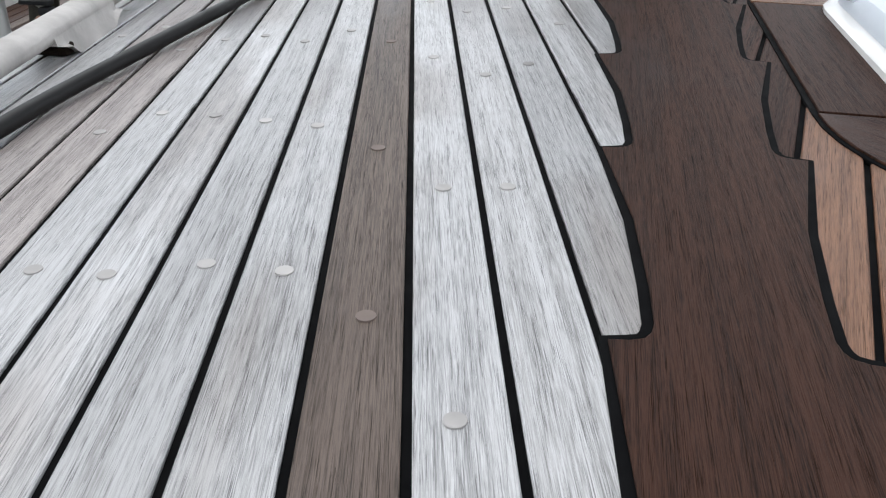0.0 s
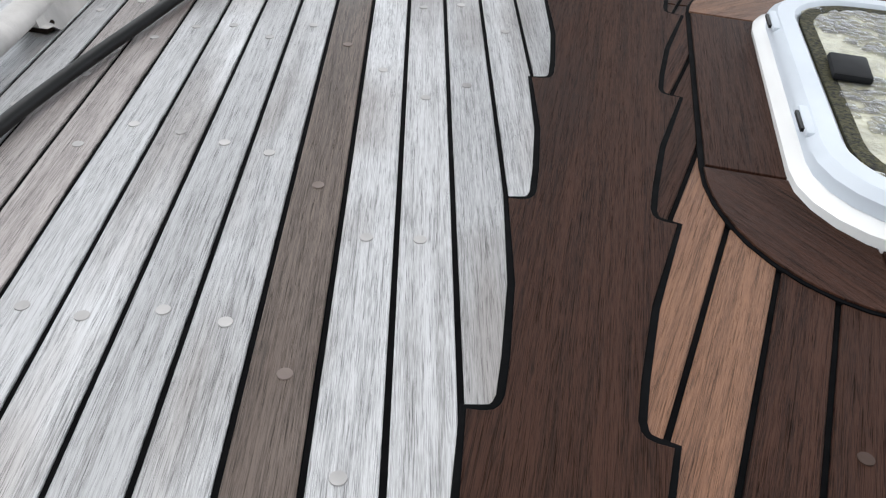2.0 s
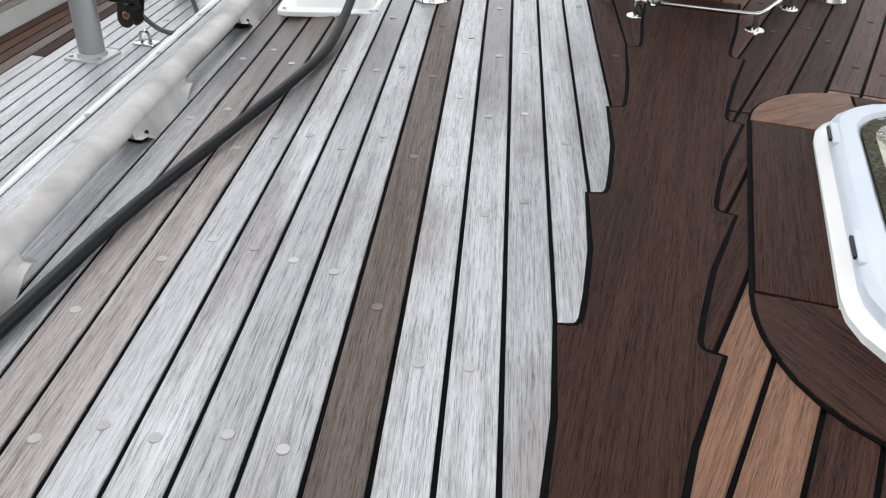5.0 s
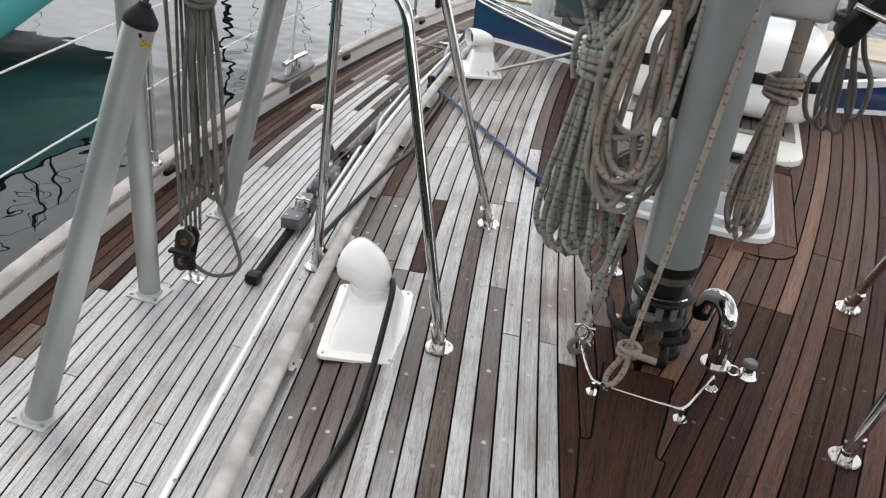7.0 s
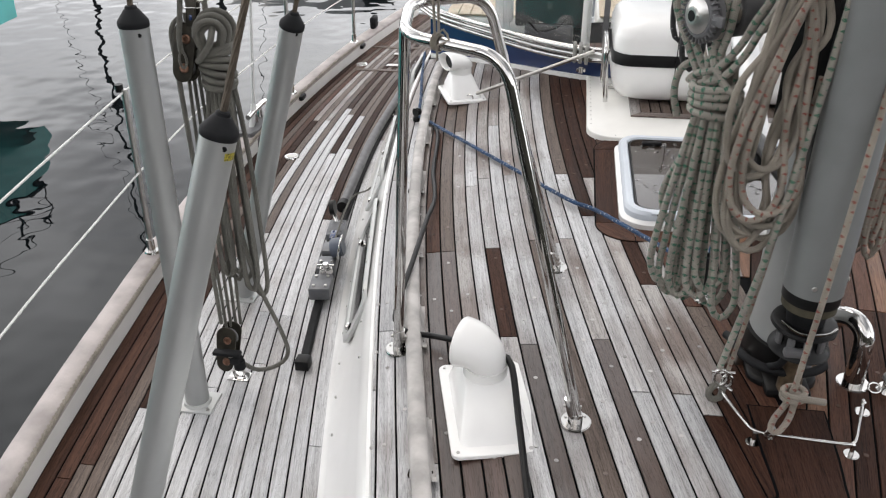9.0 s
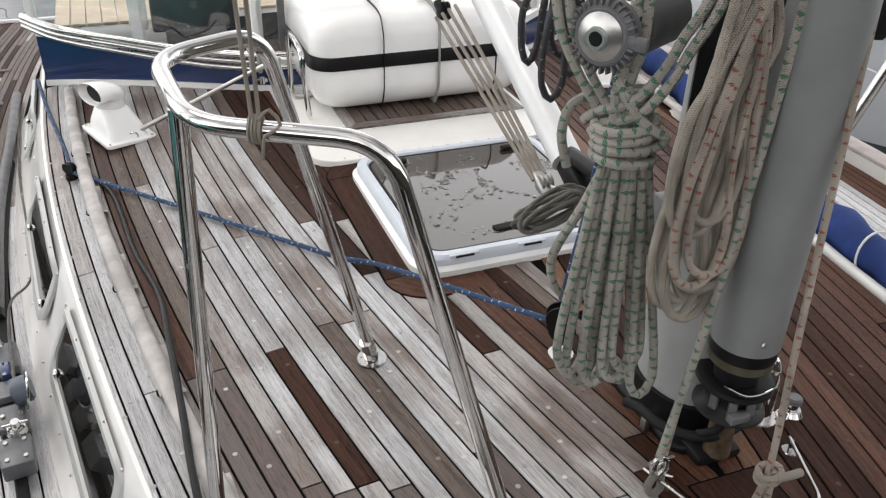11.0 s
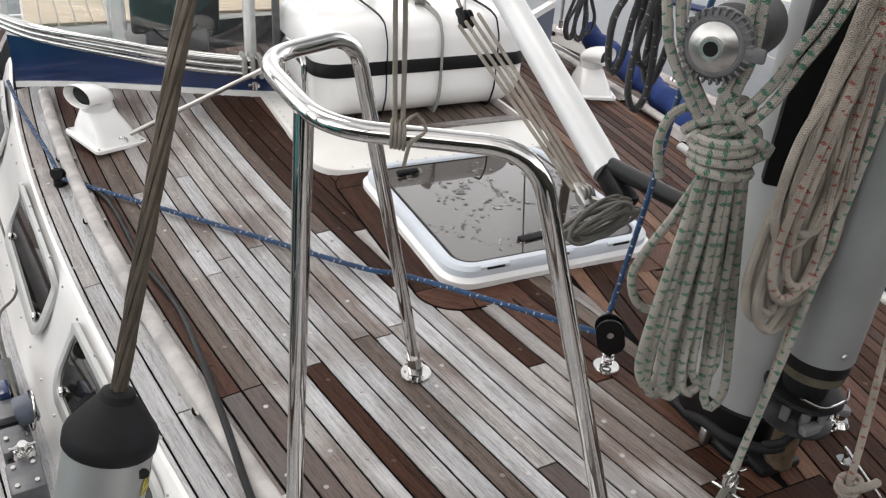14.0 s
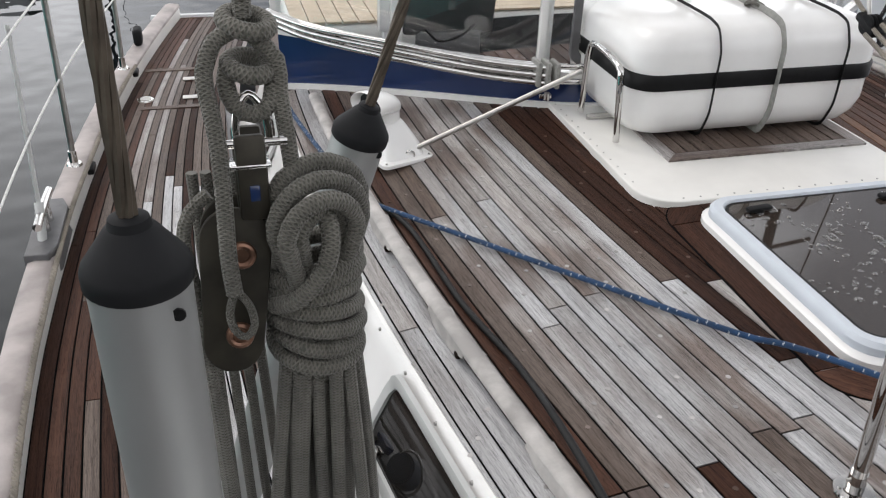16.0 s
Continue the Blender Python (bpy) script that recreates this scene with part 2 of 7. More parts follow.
TEAK_ORANGE = teak("teak_fresh_orange", (0.25, 0.125, 0.072), (0.10, 0.048, 0.028), (0.6, 0.5, 0.45), 0.5, 0.4, 0.35)
TEAK_RED = teak("teak_damp_red", (0.118, 0.054, 0.035), (0.034, 0.0155, 0.0105), (0.6, 0.5, 0.45), 0.5, 0.5, 0.34, 0.15)
RAIL_WOOD = material("bleached_rail_wood", (0.54, 0.515, 0.495), 0.5, vary=0.38, scale=11, bump=0.3, bump_scale=140)
CAULK = material("caulking", (0.0028, 0.003, 0.0036), 0.8, vary=0.3, scale=40, spec=0.08)
PLUG = material("wood_plug", (0.54, 0.52, 0.51), 0.6, vary=0.5, scale=9, spec=0.25)
PLUG_BROWN = material("wood_plug_brown", (0.24, 0.19, 0.17), 0.6, vary=0.5, scale=9, spec=0.25)
PLUG_DARK = material("wood_plug_dark", (0.10, 0.06, 0.045), 0.55, vary=0.5, scale=9, spec=0.25)
GEL = material("white_gelcoat", (0.885, 0.88, 0.865), 0.22, vary=0.06, scale=5, coat=0.3)
GEL2 = material("cream_gelcoat", (0.83, 0.82, 0.785), 0.3, vary=0.08, scale=5)
FRAME = material("pale_blue_white_frame", (0.63, 0.68, 0.74), 0.35, vary=0.06, scale=9)
STEEL = material("polished_steel", (0.62, 0.61, 0.595), 0.06, 1.0, vary=0.12, scale=22)
STEEL_DULL = material("dull_steel", (0.55, 0.54, 0.52), 0.3, 1.0, vary=0.2, scale=30)
WIRE = material("wire_strand", (0.14, 0.115, 0.09), 0.5, 0.6, vary=0.4, scale=30)
ALU = material("grey_anodised_mast", (0.235, 0.245, 0.245), 0.42, 0.2, vary=0.12, scale=6)
ALU_LIGHT = material("pale_anodised", (0.55, 0.56, 0.55), 0.38, 0.2, vary=0.1, scale=5)
POLE = material("grey_anodised_sleeve", (0.41, 0.42, 0.415), 0.40, 0.6, vary=0.12, scale=4, spec=0.35)
BLACK = material("black_plastic", (0.006, 0.006, 0.0065), 0.42, vary=0.3, scale=30, spec=0.25)
RUBBER = material("dark_grey_rubber", (0.014, 0.0145, 0.016), 0.6, vary=0.3, scale=18, spec=0.16)
GREYP = material("grey_plastic", (0.13, 0.13, 0.135), 0.45, vary=0.2, scale=20)
NAVY = material("blue_gloss_paint", (0.012, 0.032, 0.11), 0.18, vary=0.2, scale=4, coat=0.5)
CANVAS = material("blue_canvas", (0.006, 0.034, 0.17), 0.85, vary=0.35, scale=9, bump=0.4, bump_scale=25)
STRAP = material("grey_webbing", (0.33, 0.33, 0.31), 0.85, vary=0.2, scale=60)
WHITELINE = material("white_line", (0.72, 0.72, 0.70), 0.6, vary=0.1, scale=40)
TOE = material("bleached_toe_rail", (0.50, 0.45, 0.435), 0.6, vary=0.35, scale=7, bump=0.3, bump_scale=90)
TURQ = material("turquoise_hull_paint", (0.10, 0.52, 0.50), 0.25, vary=0.1, scale=2)
GREEN = material("dark_green_bottom", (0.006, 0.04, 0.034), 0.5, vary=0.3, scale=3)
LABEL_YELLOW = material("yellow_sticker", (0.50, 0.42, 0.04), 0.5, scale=240, base2=(0.02, 0.02, 0.018))
HULL = material("white_hull_paint", (0.72, 0.74, 0.76), 0.25, vary=0.06, scale=1.5)
PALE = material("pale_plank_deck", (0.62, 0.50, 0.36), 0.5, vary=0.2, scale=6)
MAHOG = material("varnished_mahogany", (0.16, 0.05, 0.028), 0.25, vary=0.4, scale=9)
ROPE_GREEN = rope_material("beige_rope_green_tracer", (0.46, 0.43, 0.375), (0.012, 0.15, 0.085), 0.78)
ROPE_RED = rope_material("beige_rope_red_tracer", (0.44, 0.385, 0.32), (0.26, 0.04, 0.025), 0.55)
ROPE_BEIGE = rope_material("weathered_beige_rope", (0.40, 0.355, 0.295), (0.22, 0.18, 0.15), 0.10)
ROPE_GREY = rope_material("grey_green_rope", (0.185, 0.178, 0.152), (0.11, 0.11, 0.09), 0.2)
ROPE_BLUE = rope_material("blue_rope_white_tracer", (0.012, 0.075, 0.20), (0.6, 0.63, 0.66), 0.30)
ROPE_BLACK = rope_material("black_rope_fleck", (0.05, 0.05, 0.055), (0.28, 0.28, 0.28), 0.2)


def glass_material(name, tint, rough=0.03, see=0.5, ior=1.5):
    m = bpy.data.materials.new(name)
    m.use_nodes = True
    n, l = m.node_tree.nodes, m.node_tree.links
    b = n["Principled BSDF"]
    b.inputs["Base Color"].default_value = (*tint, 1)
    b.inputs["Roughness"].default_value = rough
    b.inputs["Transmission Weight"].default_value = see
    b.inputs["IOR"].default_value = ior
    return m


SMOKED = glass_material("smoked_acrylic", (0.045, 0.034, 0.028), 0.02, 0.1, 1.85)
YELLOWED = material("yellowed_wet_acrylic", (0.50, 0.48, 0.34), 0.10, vary=0.35, scale=26, bump=1.0, bump_scale=75, spec=0.7)
MOSS = material("mossy_seal", (0.075, 0.07, 0.03), 0.8, scale=220, base2=(0.012, 0.012, 0.010), bump=0.8, bump_scale=300)
DROP = glass_material("water_drop", (0.9, 0.9, 0.9), 0.02, 0.9)
PANE = glass_material("clear_pane", (0.95, 0.97, 0.97), 0.01, 1.0)
DARKGLASS = glass_material("dark_window_glass", (0.010, 0.009, 0.008), 0.04, 0.05)

WATER = bpy.data.materials.new("harbour_water")
WATER.use_nodes = True
_n, _l = WATER.node_tree.nodes, WATER.node_tree.links
_b = _n["Principled BSDF"]
_b.inputs["Base Color"].default_value, _b.inputs["Roughness"].default_value = (0.004, 0.006, 0.007, 1), 0.012
_b.inputs["IOR"].default_value, _b.inputs["Specular IOR Level"].default_value = 1.36, 0.5
_g = _n.new("ShaderNodeNewGeometry")
_w = _n.new("ShaderNodeTexNoise")
_w.inputs["Scale"].default_value, _w.inputs["Detail"].default_value = 2.2, 1.0
_l.new(_g.outputs["Position"], _w.inputs["Vector"])
_bp = _n.new("ShaderNodeBump")
_bp.inputs["Strength"].default_value, _bp.inputs["Distance"].default_value = 0.17, 0.08
_l.new(_w.outputs["Fac"], _bp.inputs["Height"])
_l.new(_bp.outputs["Normal"], _b.inputs["Normal"])


# ---- mesh helpers ----
def mesh_of(bm, name, mat, smooth=True):
    bmesh.ops.recalc_face_normals(bm, faces=bm.faces)
    me = bpy.data.meshes.new(name)
    bm.to_mesh(me)
    bm.free()
    if mat:
        me.materials.append(mat)
    if smooth:
        me.polygons.foreach_set("use_smooth", [True] * len(me.polygons))
        me.set_sharp_from_angle(angle=radians(40))
    return me


def part(name, bm, mat, parent=None, label="", smooth=True):
    ob = new(name, mesh_of(bm, name, mat, smooth))
    ob.parent = parent
    if label:
        ob["label"] = label
    return ob


def thing(name, at, label, category, group="", kind=""):
    e = new(name)
    e.location = at
    e.empty_display_size = 0.05
    bpy.context.view_layer.update()
    return tagged(e, label, category, group, kind)


def place(parent, ob):
    """Keep world-built parts where they are under an Empty that stands at its base."""
    ob.parent = parent
    ob.matrix_parent_inverse = Matrix.Translation(parent.location).inverted()
    return ob


def wpart(name, bm, mat, parent, label="", smooth=True):
    return place(parent, part(name, bm, mat, None, label, smooth))


def solo(name, bm, mat, label, category, group="", kind="", smooth=True):
    return tagged(part(name, bm, mat, None, "", smooth), label, category, group, kind)


def box(sx, sy, sz, m=None, bevel=0.0, seg=2):
    bm = bmesh.new()
    bmesh.ops.create_cube(bm, size=1.0, matrix=Matrix.Diagonal((sx, sy, sz, 1)))
    if bevel:
        bmesh.ops.bevel(bm, geom=list(bm.edges), offset=bevel, segments=seg, affect="EDGES", profile=0.5)
    if m is not None:
        bmesh.ops.transform(bm, matrix=m, verts=bm.verts)
    return bm


def cyl(r1, r2, h, m=None, seg=24, bevel=0.0):
    bm = bmesh.new()
    bmesh.ops.create_cone(bm, cap_ends=True, segments=seg, radius1=r1, radius2=r2, depth=h, matrix=Matrix.Translation((0, 0, h / 2)))
    if bevel:
        e = [e for e in bm.edges if abs(e.verts[0].co.z - e.verts[1].co.z) < 1e-6]
        bmesh.ops.bevel(bm, geom=e, offset=bevel, segments=2, affect="EDGES")
    if m is not None:
        bmesh.ops.transform(bm, matrix=m, verts=bm.verts)
    return bm


def along(a, b):
    """The pose at a whose z axis points at b."""
    d = Vector(b) - Vector(a)
    return Matrix.Translation(a) @ d.to_track_quat("Z", "Y").to_matrix().to_4x4()


def rod(a, b, r, r2=None, seg=20, bevel=0.0):
    return cyl(r, r if r2 is None else r2, (Vector(b) - Vector(a)).length, along(a, b), seg, bevel)


def merge(*bms):
    out = bms[0]
    for b in bms[1:]:
        me = bpy.data.meshes.new("tmp")
        b.to_mesh(me)
        b.free()
        out.from_mesh(me)
        bpy.data.meshes.remove(me)
    return out


def smooth_path(pts, step=0.02):
    """A Catmull-Rom line through the points."""
    p = [Vector(q) for q in pts]
    p = [p[0] * 2 - p[1]] + p + [p[-1] * 2 - p[-2]]
    out = []
    for i in range(1, len(p) - 2):
        a, b, c, d = p[i - 1:i + 3]
        k = max(2, int((c - b).length / step))
        for j in range(k):
            t = j / k
            out.append(0.5 * (2 * b + (c - a) * t + (2 * a - 5 * b + 4 * c - d) * t * t + (3 * b - a - 3 * c + d) * t ** 3))
    out.append(p[-2])
    return out


def sweep(path, r, seg=10, closed=False, flat=1.0):
    """A tube round a line, with a uv of turns across and metres along."""
    bm = bmesh.new()
    uvl = bm.loops.layers.uv.new("uv")
    pts = [Vector(q) for q in path]
    n = len(pts)
    tan = [((pts[(i + 1) % n] if closed or i < n - 1 else pts[i]) - (pts[i - 1] if closed or i > 0 else pts[i])).normalized() for i in range(n)]
    up = Vector((0, 0, 1)) if abs(tan[0].z) < 0.9 else Vector((1, 0, 0))
    u = tan[0].cross(up).normalized()
    rings, dist = [], [0.0]
    for i in range(n):
        if i:
            u = (u - tan[i] * u.dot(tan[i])).normalized()
            dist.append(dist[-1] + (pts[i] - pts[i - 1]).length)
        v = tan[i].cross(u)
        rings.append([bm.verts.new(pts[i] + (u * math.cos(2 * math.pi * k / seg) + v * flat * math.sin(2 * math.pi * k / seg)) * r) for k in range(seg)])
    for i in range(n if closed else n - 1):
        a, b = rings[i], rings[(i + 1) % n]
        d0, d1 = dist[i], dist[i + 1] if i + 1 < n else dist[i] + (pts[0] - pts[i]).length
        for k in range(seg):
            f = bm.faces.new((a[k], a[(k + 1) % seg], b[(k + 1) % seg], b[k]))
            for lp, w in zip(f.loops, ((k / seg, d0), ((k + 1) / seg, d0), ((k + 1) / seg, d1), (k / seg, d1))):
                lp[uvl].uv = w
    if not closed:
        bm.faces.new(list(reversed(rings[0])))
        bm.faces.new(rings[-1])
    return bm


def rope(pts, r=0.006, seg=8, step=0.012):
    return sweep(smooth_path(pts, step), r, seg)


def rounded_rect(x0, x1, y0, y1, r, k=6):
    out = []
    for cx, cy, a in ((x1 - r, y1 - r, 0), (x0 + r, y1 - r, 90), (x0 + r, y0 + r, 180), (x1 - r, y0 + r, 270)):
        for i in range(k + 1):
            t = radians(a + 90 * i / k)
            out.append((cx + r * math.cos(t), cy + r * math.sin(t)))
    return out


def slab(outline, z0, z1, bevel=0.0, height=None):
    """A plate of that outline; height(x, y) adds the camber that it follows."""
    bm = bmesh.new()
    low = [bm.verts.new((x, y, z0)) for x, y in outline]
    f = bm.faces.new(low)
    e = bmesh.ops.extrude_face_region(bm, geom=[f])
    top = [v for v in e["geom"] if isinstance(v, bmesh.types.BMVert)]
    for v in top:
        v.co.z = z1
    if bevel:
        tf = [fc for fc in bm.faces if all(abs(v.co.z - z1) < 1e-6 for v in fc.verts)]
        bmesh.ops.bevel(bm, geom=list(tf[0].edges), offset=bevel, segments=3, affect="EDGES", profile=0.5)
    if height:
        for v in bm.verts:
            v.co.z += height(v.co.x, v.co.y)
    return bm


def ring_slab(outer, inner, z0, z1, height=None, chamfer=0.0):
    """A frame between two outlines with the same number of points."""
    bm = bmesh.new()
    n = len(outer)
    rows = [[(o, z0) for o in outer], [(o, z1 - chamfer) for o in outer]]
    if chamfer:
        rows.append([((o[0] + (i[0] - o[0]) * 0.25, o[1] + (i[1] - o[1]) * 0.25), z1) for o, i in zip(outer, inner)])
        rows.append([((o[0] + (i[0] - o[0]) * 0.8, o[1] + (i[1] - o[1]) * 0.8), z1) for o, i in zip(outer, inner)])
    rows += [[(i, z1 - chamfer) for i in inner], [(i, z0) for i in inner]]
    vs = [[bm.verts.new((p[0], p[1], z + (height(*p) if height else 0))) for p, z in row] for row in rows]
    m = len(vs)
    for a in range(m):
        for k in range(n):
            bm.faces.new((vs[a][k], vs[a][(k + 1) % n], vs[(a + 1) % m][(k + 1) % n], vs[(a + 1) % m][k]))
    return bm


# ---- the boat's lines ----
XC = 0.09            # centreline
SIDE = -0.447        # side deck
WATERLINE = -1.62


def edge(y):
    """The starboard edge of the coachroof: straight forward, then curving in line with the hull."""
    u = y - 1.6
    return -1.035 - 0.215 * (u if u < 0 else u - 3.8 * (u / 3.8) ** 2.3 / 2.3)


def toe(y):
    """The inner face of the starboard toe rail."""
    return -2.29 + 0.03 * (4.2 - y) ** 2 - 0.032 * max(0.0, min(1.0, (y - 2.6) / 1.3))


def roof_z(x, y):
    return 0.012 + 0.008 * (y - 1) - 0.07 * (x - XC) ** 2


def mirror(x):
    return 2 * XC - x


def board_mesh(name, left, right, y0, y1, top, mat, thick=0.006, step=0.16, cut=0.0012):
    """One deck board between two lines x = left(y), right(y), following the deck's camber."""
    n = max(2, int((y1 - y0) / step) + 1)
    verts, faces, uvs = [], [], []
    for i in range(n + 1):
        y = y0 + (y1 - y0) * i / n
        l, r = left(y), right(y)
        for x, d in ((l, thick), (l, cut), (l + cut, 0), (r - cut, 0), (r, cut), (r, thick)):
            verts.append((x, y, top(x, y) - d))
            uvs.append((x - l, y))
    for i in range(n):
        for k in range(5):
            a = i * 6 + k
            faces.append((a, a + 1, a + 7, a + 6))
    faces.append((0, 5, 4, 3, 2, 1))
    o = n * 6
    faces.append((o, o + 1, o + 2, o + 3, o + 4, o + 5))
    me = bpy.data.meshes.new(name)
    me.from_pydata(verts, [], faces)
    layer = me.uv_layers.new(name="uv")
    for lp in me.loops:
        layer.data[lp.index].uv = uvs[lp.vertex_index]
    me.materials.append(mat)
    bm = bmesh.new()
    bm.from_mesh(me)
    bmesh.ops.recalc_face_normals(bm, faces=bm.faces)
    bm.to_mesh(me)
    bm.free()
    return me


def flat_uv(bm, angle=0.0):
    """Grain uv from the plan, turned by an angle."""
    uvl = bm.loops.layers.uv.new("uv") if not bm.loops.layers.uv else bm.loops.layers.uv[0]
    c, s = math.cos(angle), math.sin(angle)
    for f in bm.faces:
        for lp in f.loops:
            x, y = lp.vert.co.x, lp.vert.co.y
            lp[uvl].uv = (x * c + y * s, -x * s + y * c)
    return bm


def grid_sheet(xs_at, ys, top):
    """A sheet lofted over rows of points."""
    bm = bmesh.new()
    rows = [[bm.verts.new((x, y, top(x, y))) for x in xs_at(y)] for y in ys]
    for a, b in zip(rows, rows[1:]):
        for k in range(len(a) - 1):
            bm.faces.new((a[k], a[k + 1], b[k + 1], b[k]))
    return bm


# ---- setting: water, hull, decks ----
bm = bmesh.new()
bmesh.ops.create_grid(bm, x_segments=2, y_segments=2, size=600, matrix=Matrix.Translation((0, 0, WATERLINE)))
solo("water", bm, WATER, "calm grey harbour water with soft ripples", "water", kind="structure", smooth=False)

YS = [-2.4 + 0.2 * i for i in range(52)]
Y0, Y1 = YS[0], YS[-1]
YH = [-4.6 + 0.2 * i for i in range(63)]     # the hull runs on to the stem


def roof_edge_in(y):
    return edge(y) + 0.045


# coachroof: caulked top, and moulded white sides
coachroof = solo("coachroof", grid_sheet(lambda y: [roof_edge_in(y) + (mirror(roof_edge_in(y)) - roof_edge_in(y)) * k / 28 for k in range(29)],
                 [y for y in YS if y < 5.9], lambda x, y: roof_z(x, y) - 0.0035), CAULK, "cambered coachroof top with black caulking between boards", "coachroof", kind="structure")


def coach_side(name, flip):
    bm = bmesh.new()
    rows = []
    for y in [y for y in YS if y < 5.95]:
        e, z = edge(y), roof_z(edge(y), y)
        prof = [(e + 0.066, roof_z(e + 0.066, y) - 0.006), (e + 0.058, roof_z(e + 0.058, y) + 0.0012), (e + 0.048, roof_z(e + 0.048, y) + 0.0005), (e + 0.038, z - 0.005), (e + 0.028, z - 0.020), (e + 0.018, z - 0.05),
                (e - 0.022, z - 0.16), (e - 0.060, z - 0.26), (e - 0.105, SIDE + 0.02), (e - 0.118, SIDE + 0.004), (e - 0.14, SIDE - 0.004)]
        rows.append([bm.verts.new((mirror(x) if flip else x, y, zz)) for x, zz in prof])
    for a, b in zip(rows, rows[1:]):
        for k in range(len(a) - 1):
            bm.faces.new((a[k], a[k + 1], b[k + 1], b[k]))
    return solo(name, bm, GEL, "glossy white moulded side of the coachroof", "coachroof side", kind="structure")


coach_side("wall_starboard", False)
coach_side("wall_port", True)

# side decks, toe rails, hull
for nm, f in (("side_deck_starboard", lambda x: x), ("side_deck_port", mirror)):
    deck = grid_sheet(lambda y, f=f: [f(edge(y) - 0.13 + (toe(y) - edge(y) + 0.10) * k / 6) for k in range(7)], YS, lambda x, y: SIDE - 0.0035)
    ob = solo(nm, deck, CAULK, "side deck with black caulking between teak boards", "deck", kind="structure")
    if nm == "side_deck_starboard":
        side_deck = ob
    else:
        side_deck_port = ob
solo("hull", merge(*[grid_sheet(lambda y, f=f: [f(toe(y) - 0.10 - 0.16 * k / 3) for k in range(4)], YH, lambda x, y: SIDE + 0.02 - 1.3 * max(0.0, toe(y) - 0.10 - (x if x < XC else mirror(x))) / 0.16)
                       for f in (lambda x: x, mirror)]), HULL, "white hull topsides falling to the water", "hull", kind="structure")
# aft end of the coachroof and the fore part close the boat
solo("cockpit_sole", flat_uv(grid_sheet(lambda y: [edge(y) - 0.05 + (mirror(edge(y)) - edge(y) + 0.1) * k / 4 for k in range(5)], [5.8, 6.6, 7.8], lambda x, y: SIDE - 0.05)), TEAK_BROWN, "teak cockpit sole behind the windscreen", "deck", kind="structure")
solo("foredeck", flat_uv(grid_sheet(lambda y: [toe(y) - 0.05 + (mirror(toe(y)) - toe(y) + 0.1) * k / 8 for k in range(9)], [-4.6 + 0.2 * i for i in range(12)], lambda x, y: SIDE - 0.004)), TEAK_GREY, "bleached teak foredeck running to the stem", "deck", kind="structure")
_w = edge(-2.4) + 0.04
solo("wall_front", box(mirror(_w) - _w, 0.03, 0.45, Matrix.Translation((XC, -2.385, SIDE + 0.222)), 0.008), GEL, "white front of the coachroof", "coachroof front", kind="structure")
_w = toe(7.8) - 0.2
solo("transom", box(mirror(_w) - _w, 0.04, 1.3, Matrix.Translation((XC, 7.82, SIDE - 0.63)), 0.01), HULL, "white transom closing the hull", "transom", kind="structure")


def toe_rail(name, f):
    e = thing(name, (f(toe(3)), 3, SIDE), "bleached wooden toe rail with a white inner face", "toe rail", kind="structure")

    def loft(prof, mat, nm, lab):
        bm = bmesh.new()
        uvl = bm.loops.layers.uv.new("uv")
        rows = [[bm.verts.new((f(toe(y) + dx), y, SIDE + dz)) for dx, dz in prof] for y in YH]
        for i, (a, b) in enumerate(zip(rows, rows[1:])):
            for k in range(len(a)):
                q = (k + 1) % len(a)
                fc = bm.faces.new((a[k], a[q], b[q], b[k]))
                for lp in fc.loops:
                    lp[uvl].uv = (lp.vert.co.z + lp.vert.co.x, lp.vert.co.y)
        bm.faces.new(rows[0])
        bm.faces.new(rows[-1])
        wpart(nm, bm, mat, e, lab)
    loft([(0.0, -0.01), (0.002, 0.068), (-0.012, 0.072), (-0.07, 0.072), (-0.075, -0.01)], GEL2, "bulwark", "cream painted bulwark")
    loft([(0.006, 0.074), (0.004, 0.088), (-0.008, 0.098), (-0.062, 0.104), (-0.088, 0.096), (-0.094, 0.074)], TOE, "cap_rail", "sun-bleached wooden cap rail")
    return e


toe_rail("toe_rail_starboard", lambda x: x)
toe_rail("toe_rail_port", mirror)

# ---- teak boards ----
PITCH, SEAM0, GAP = 0.0552, 0.682, 0.0056
rng = random.Random(5)


def seam(k):
    return SEAM0 + PITCH * k


def seam_at(k, shift):
    """The line of a seam: the starboard boards widen a little towards the bow."""
    o = max(0.062, seam(k) + shift)
    wide = 0.0018 * min(k, 0) if k > -9 else -0.0162
    return lambda y: edge(y) + max(0.062, o + wide * max(0.0, min(1.0, (1.5 - y) / 0.9)))


def board(parent, name, left, right, y0, y1, top, mat):
    ob = new(name, board_mesh(name, left, right, y0, y1, top, mat))
    ob.parent = parent
    return ob


def rail_o(y):
    return 0.19


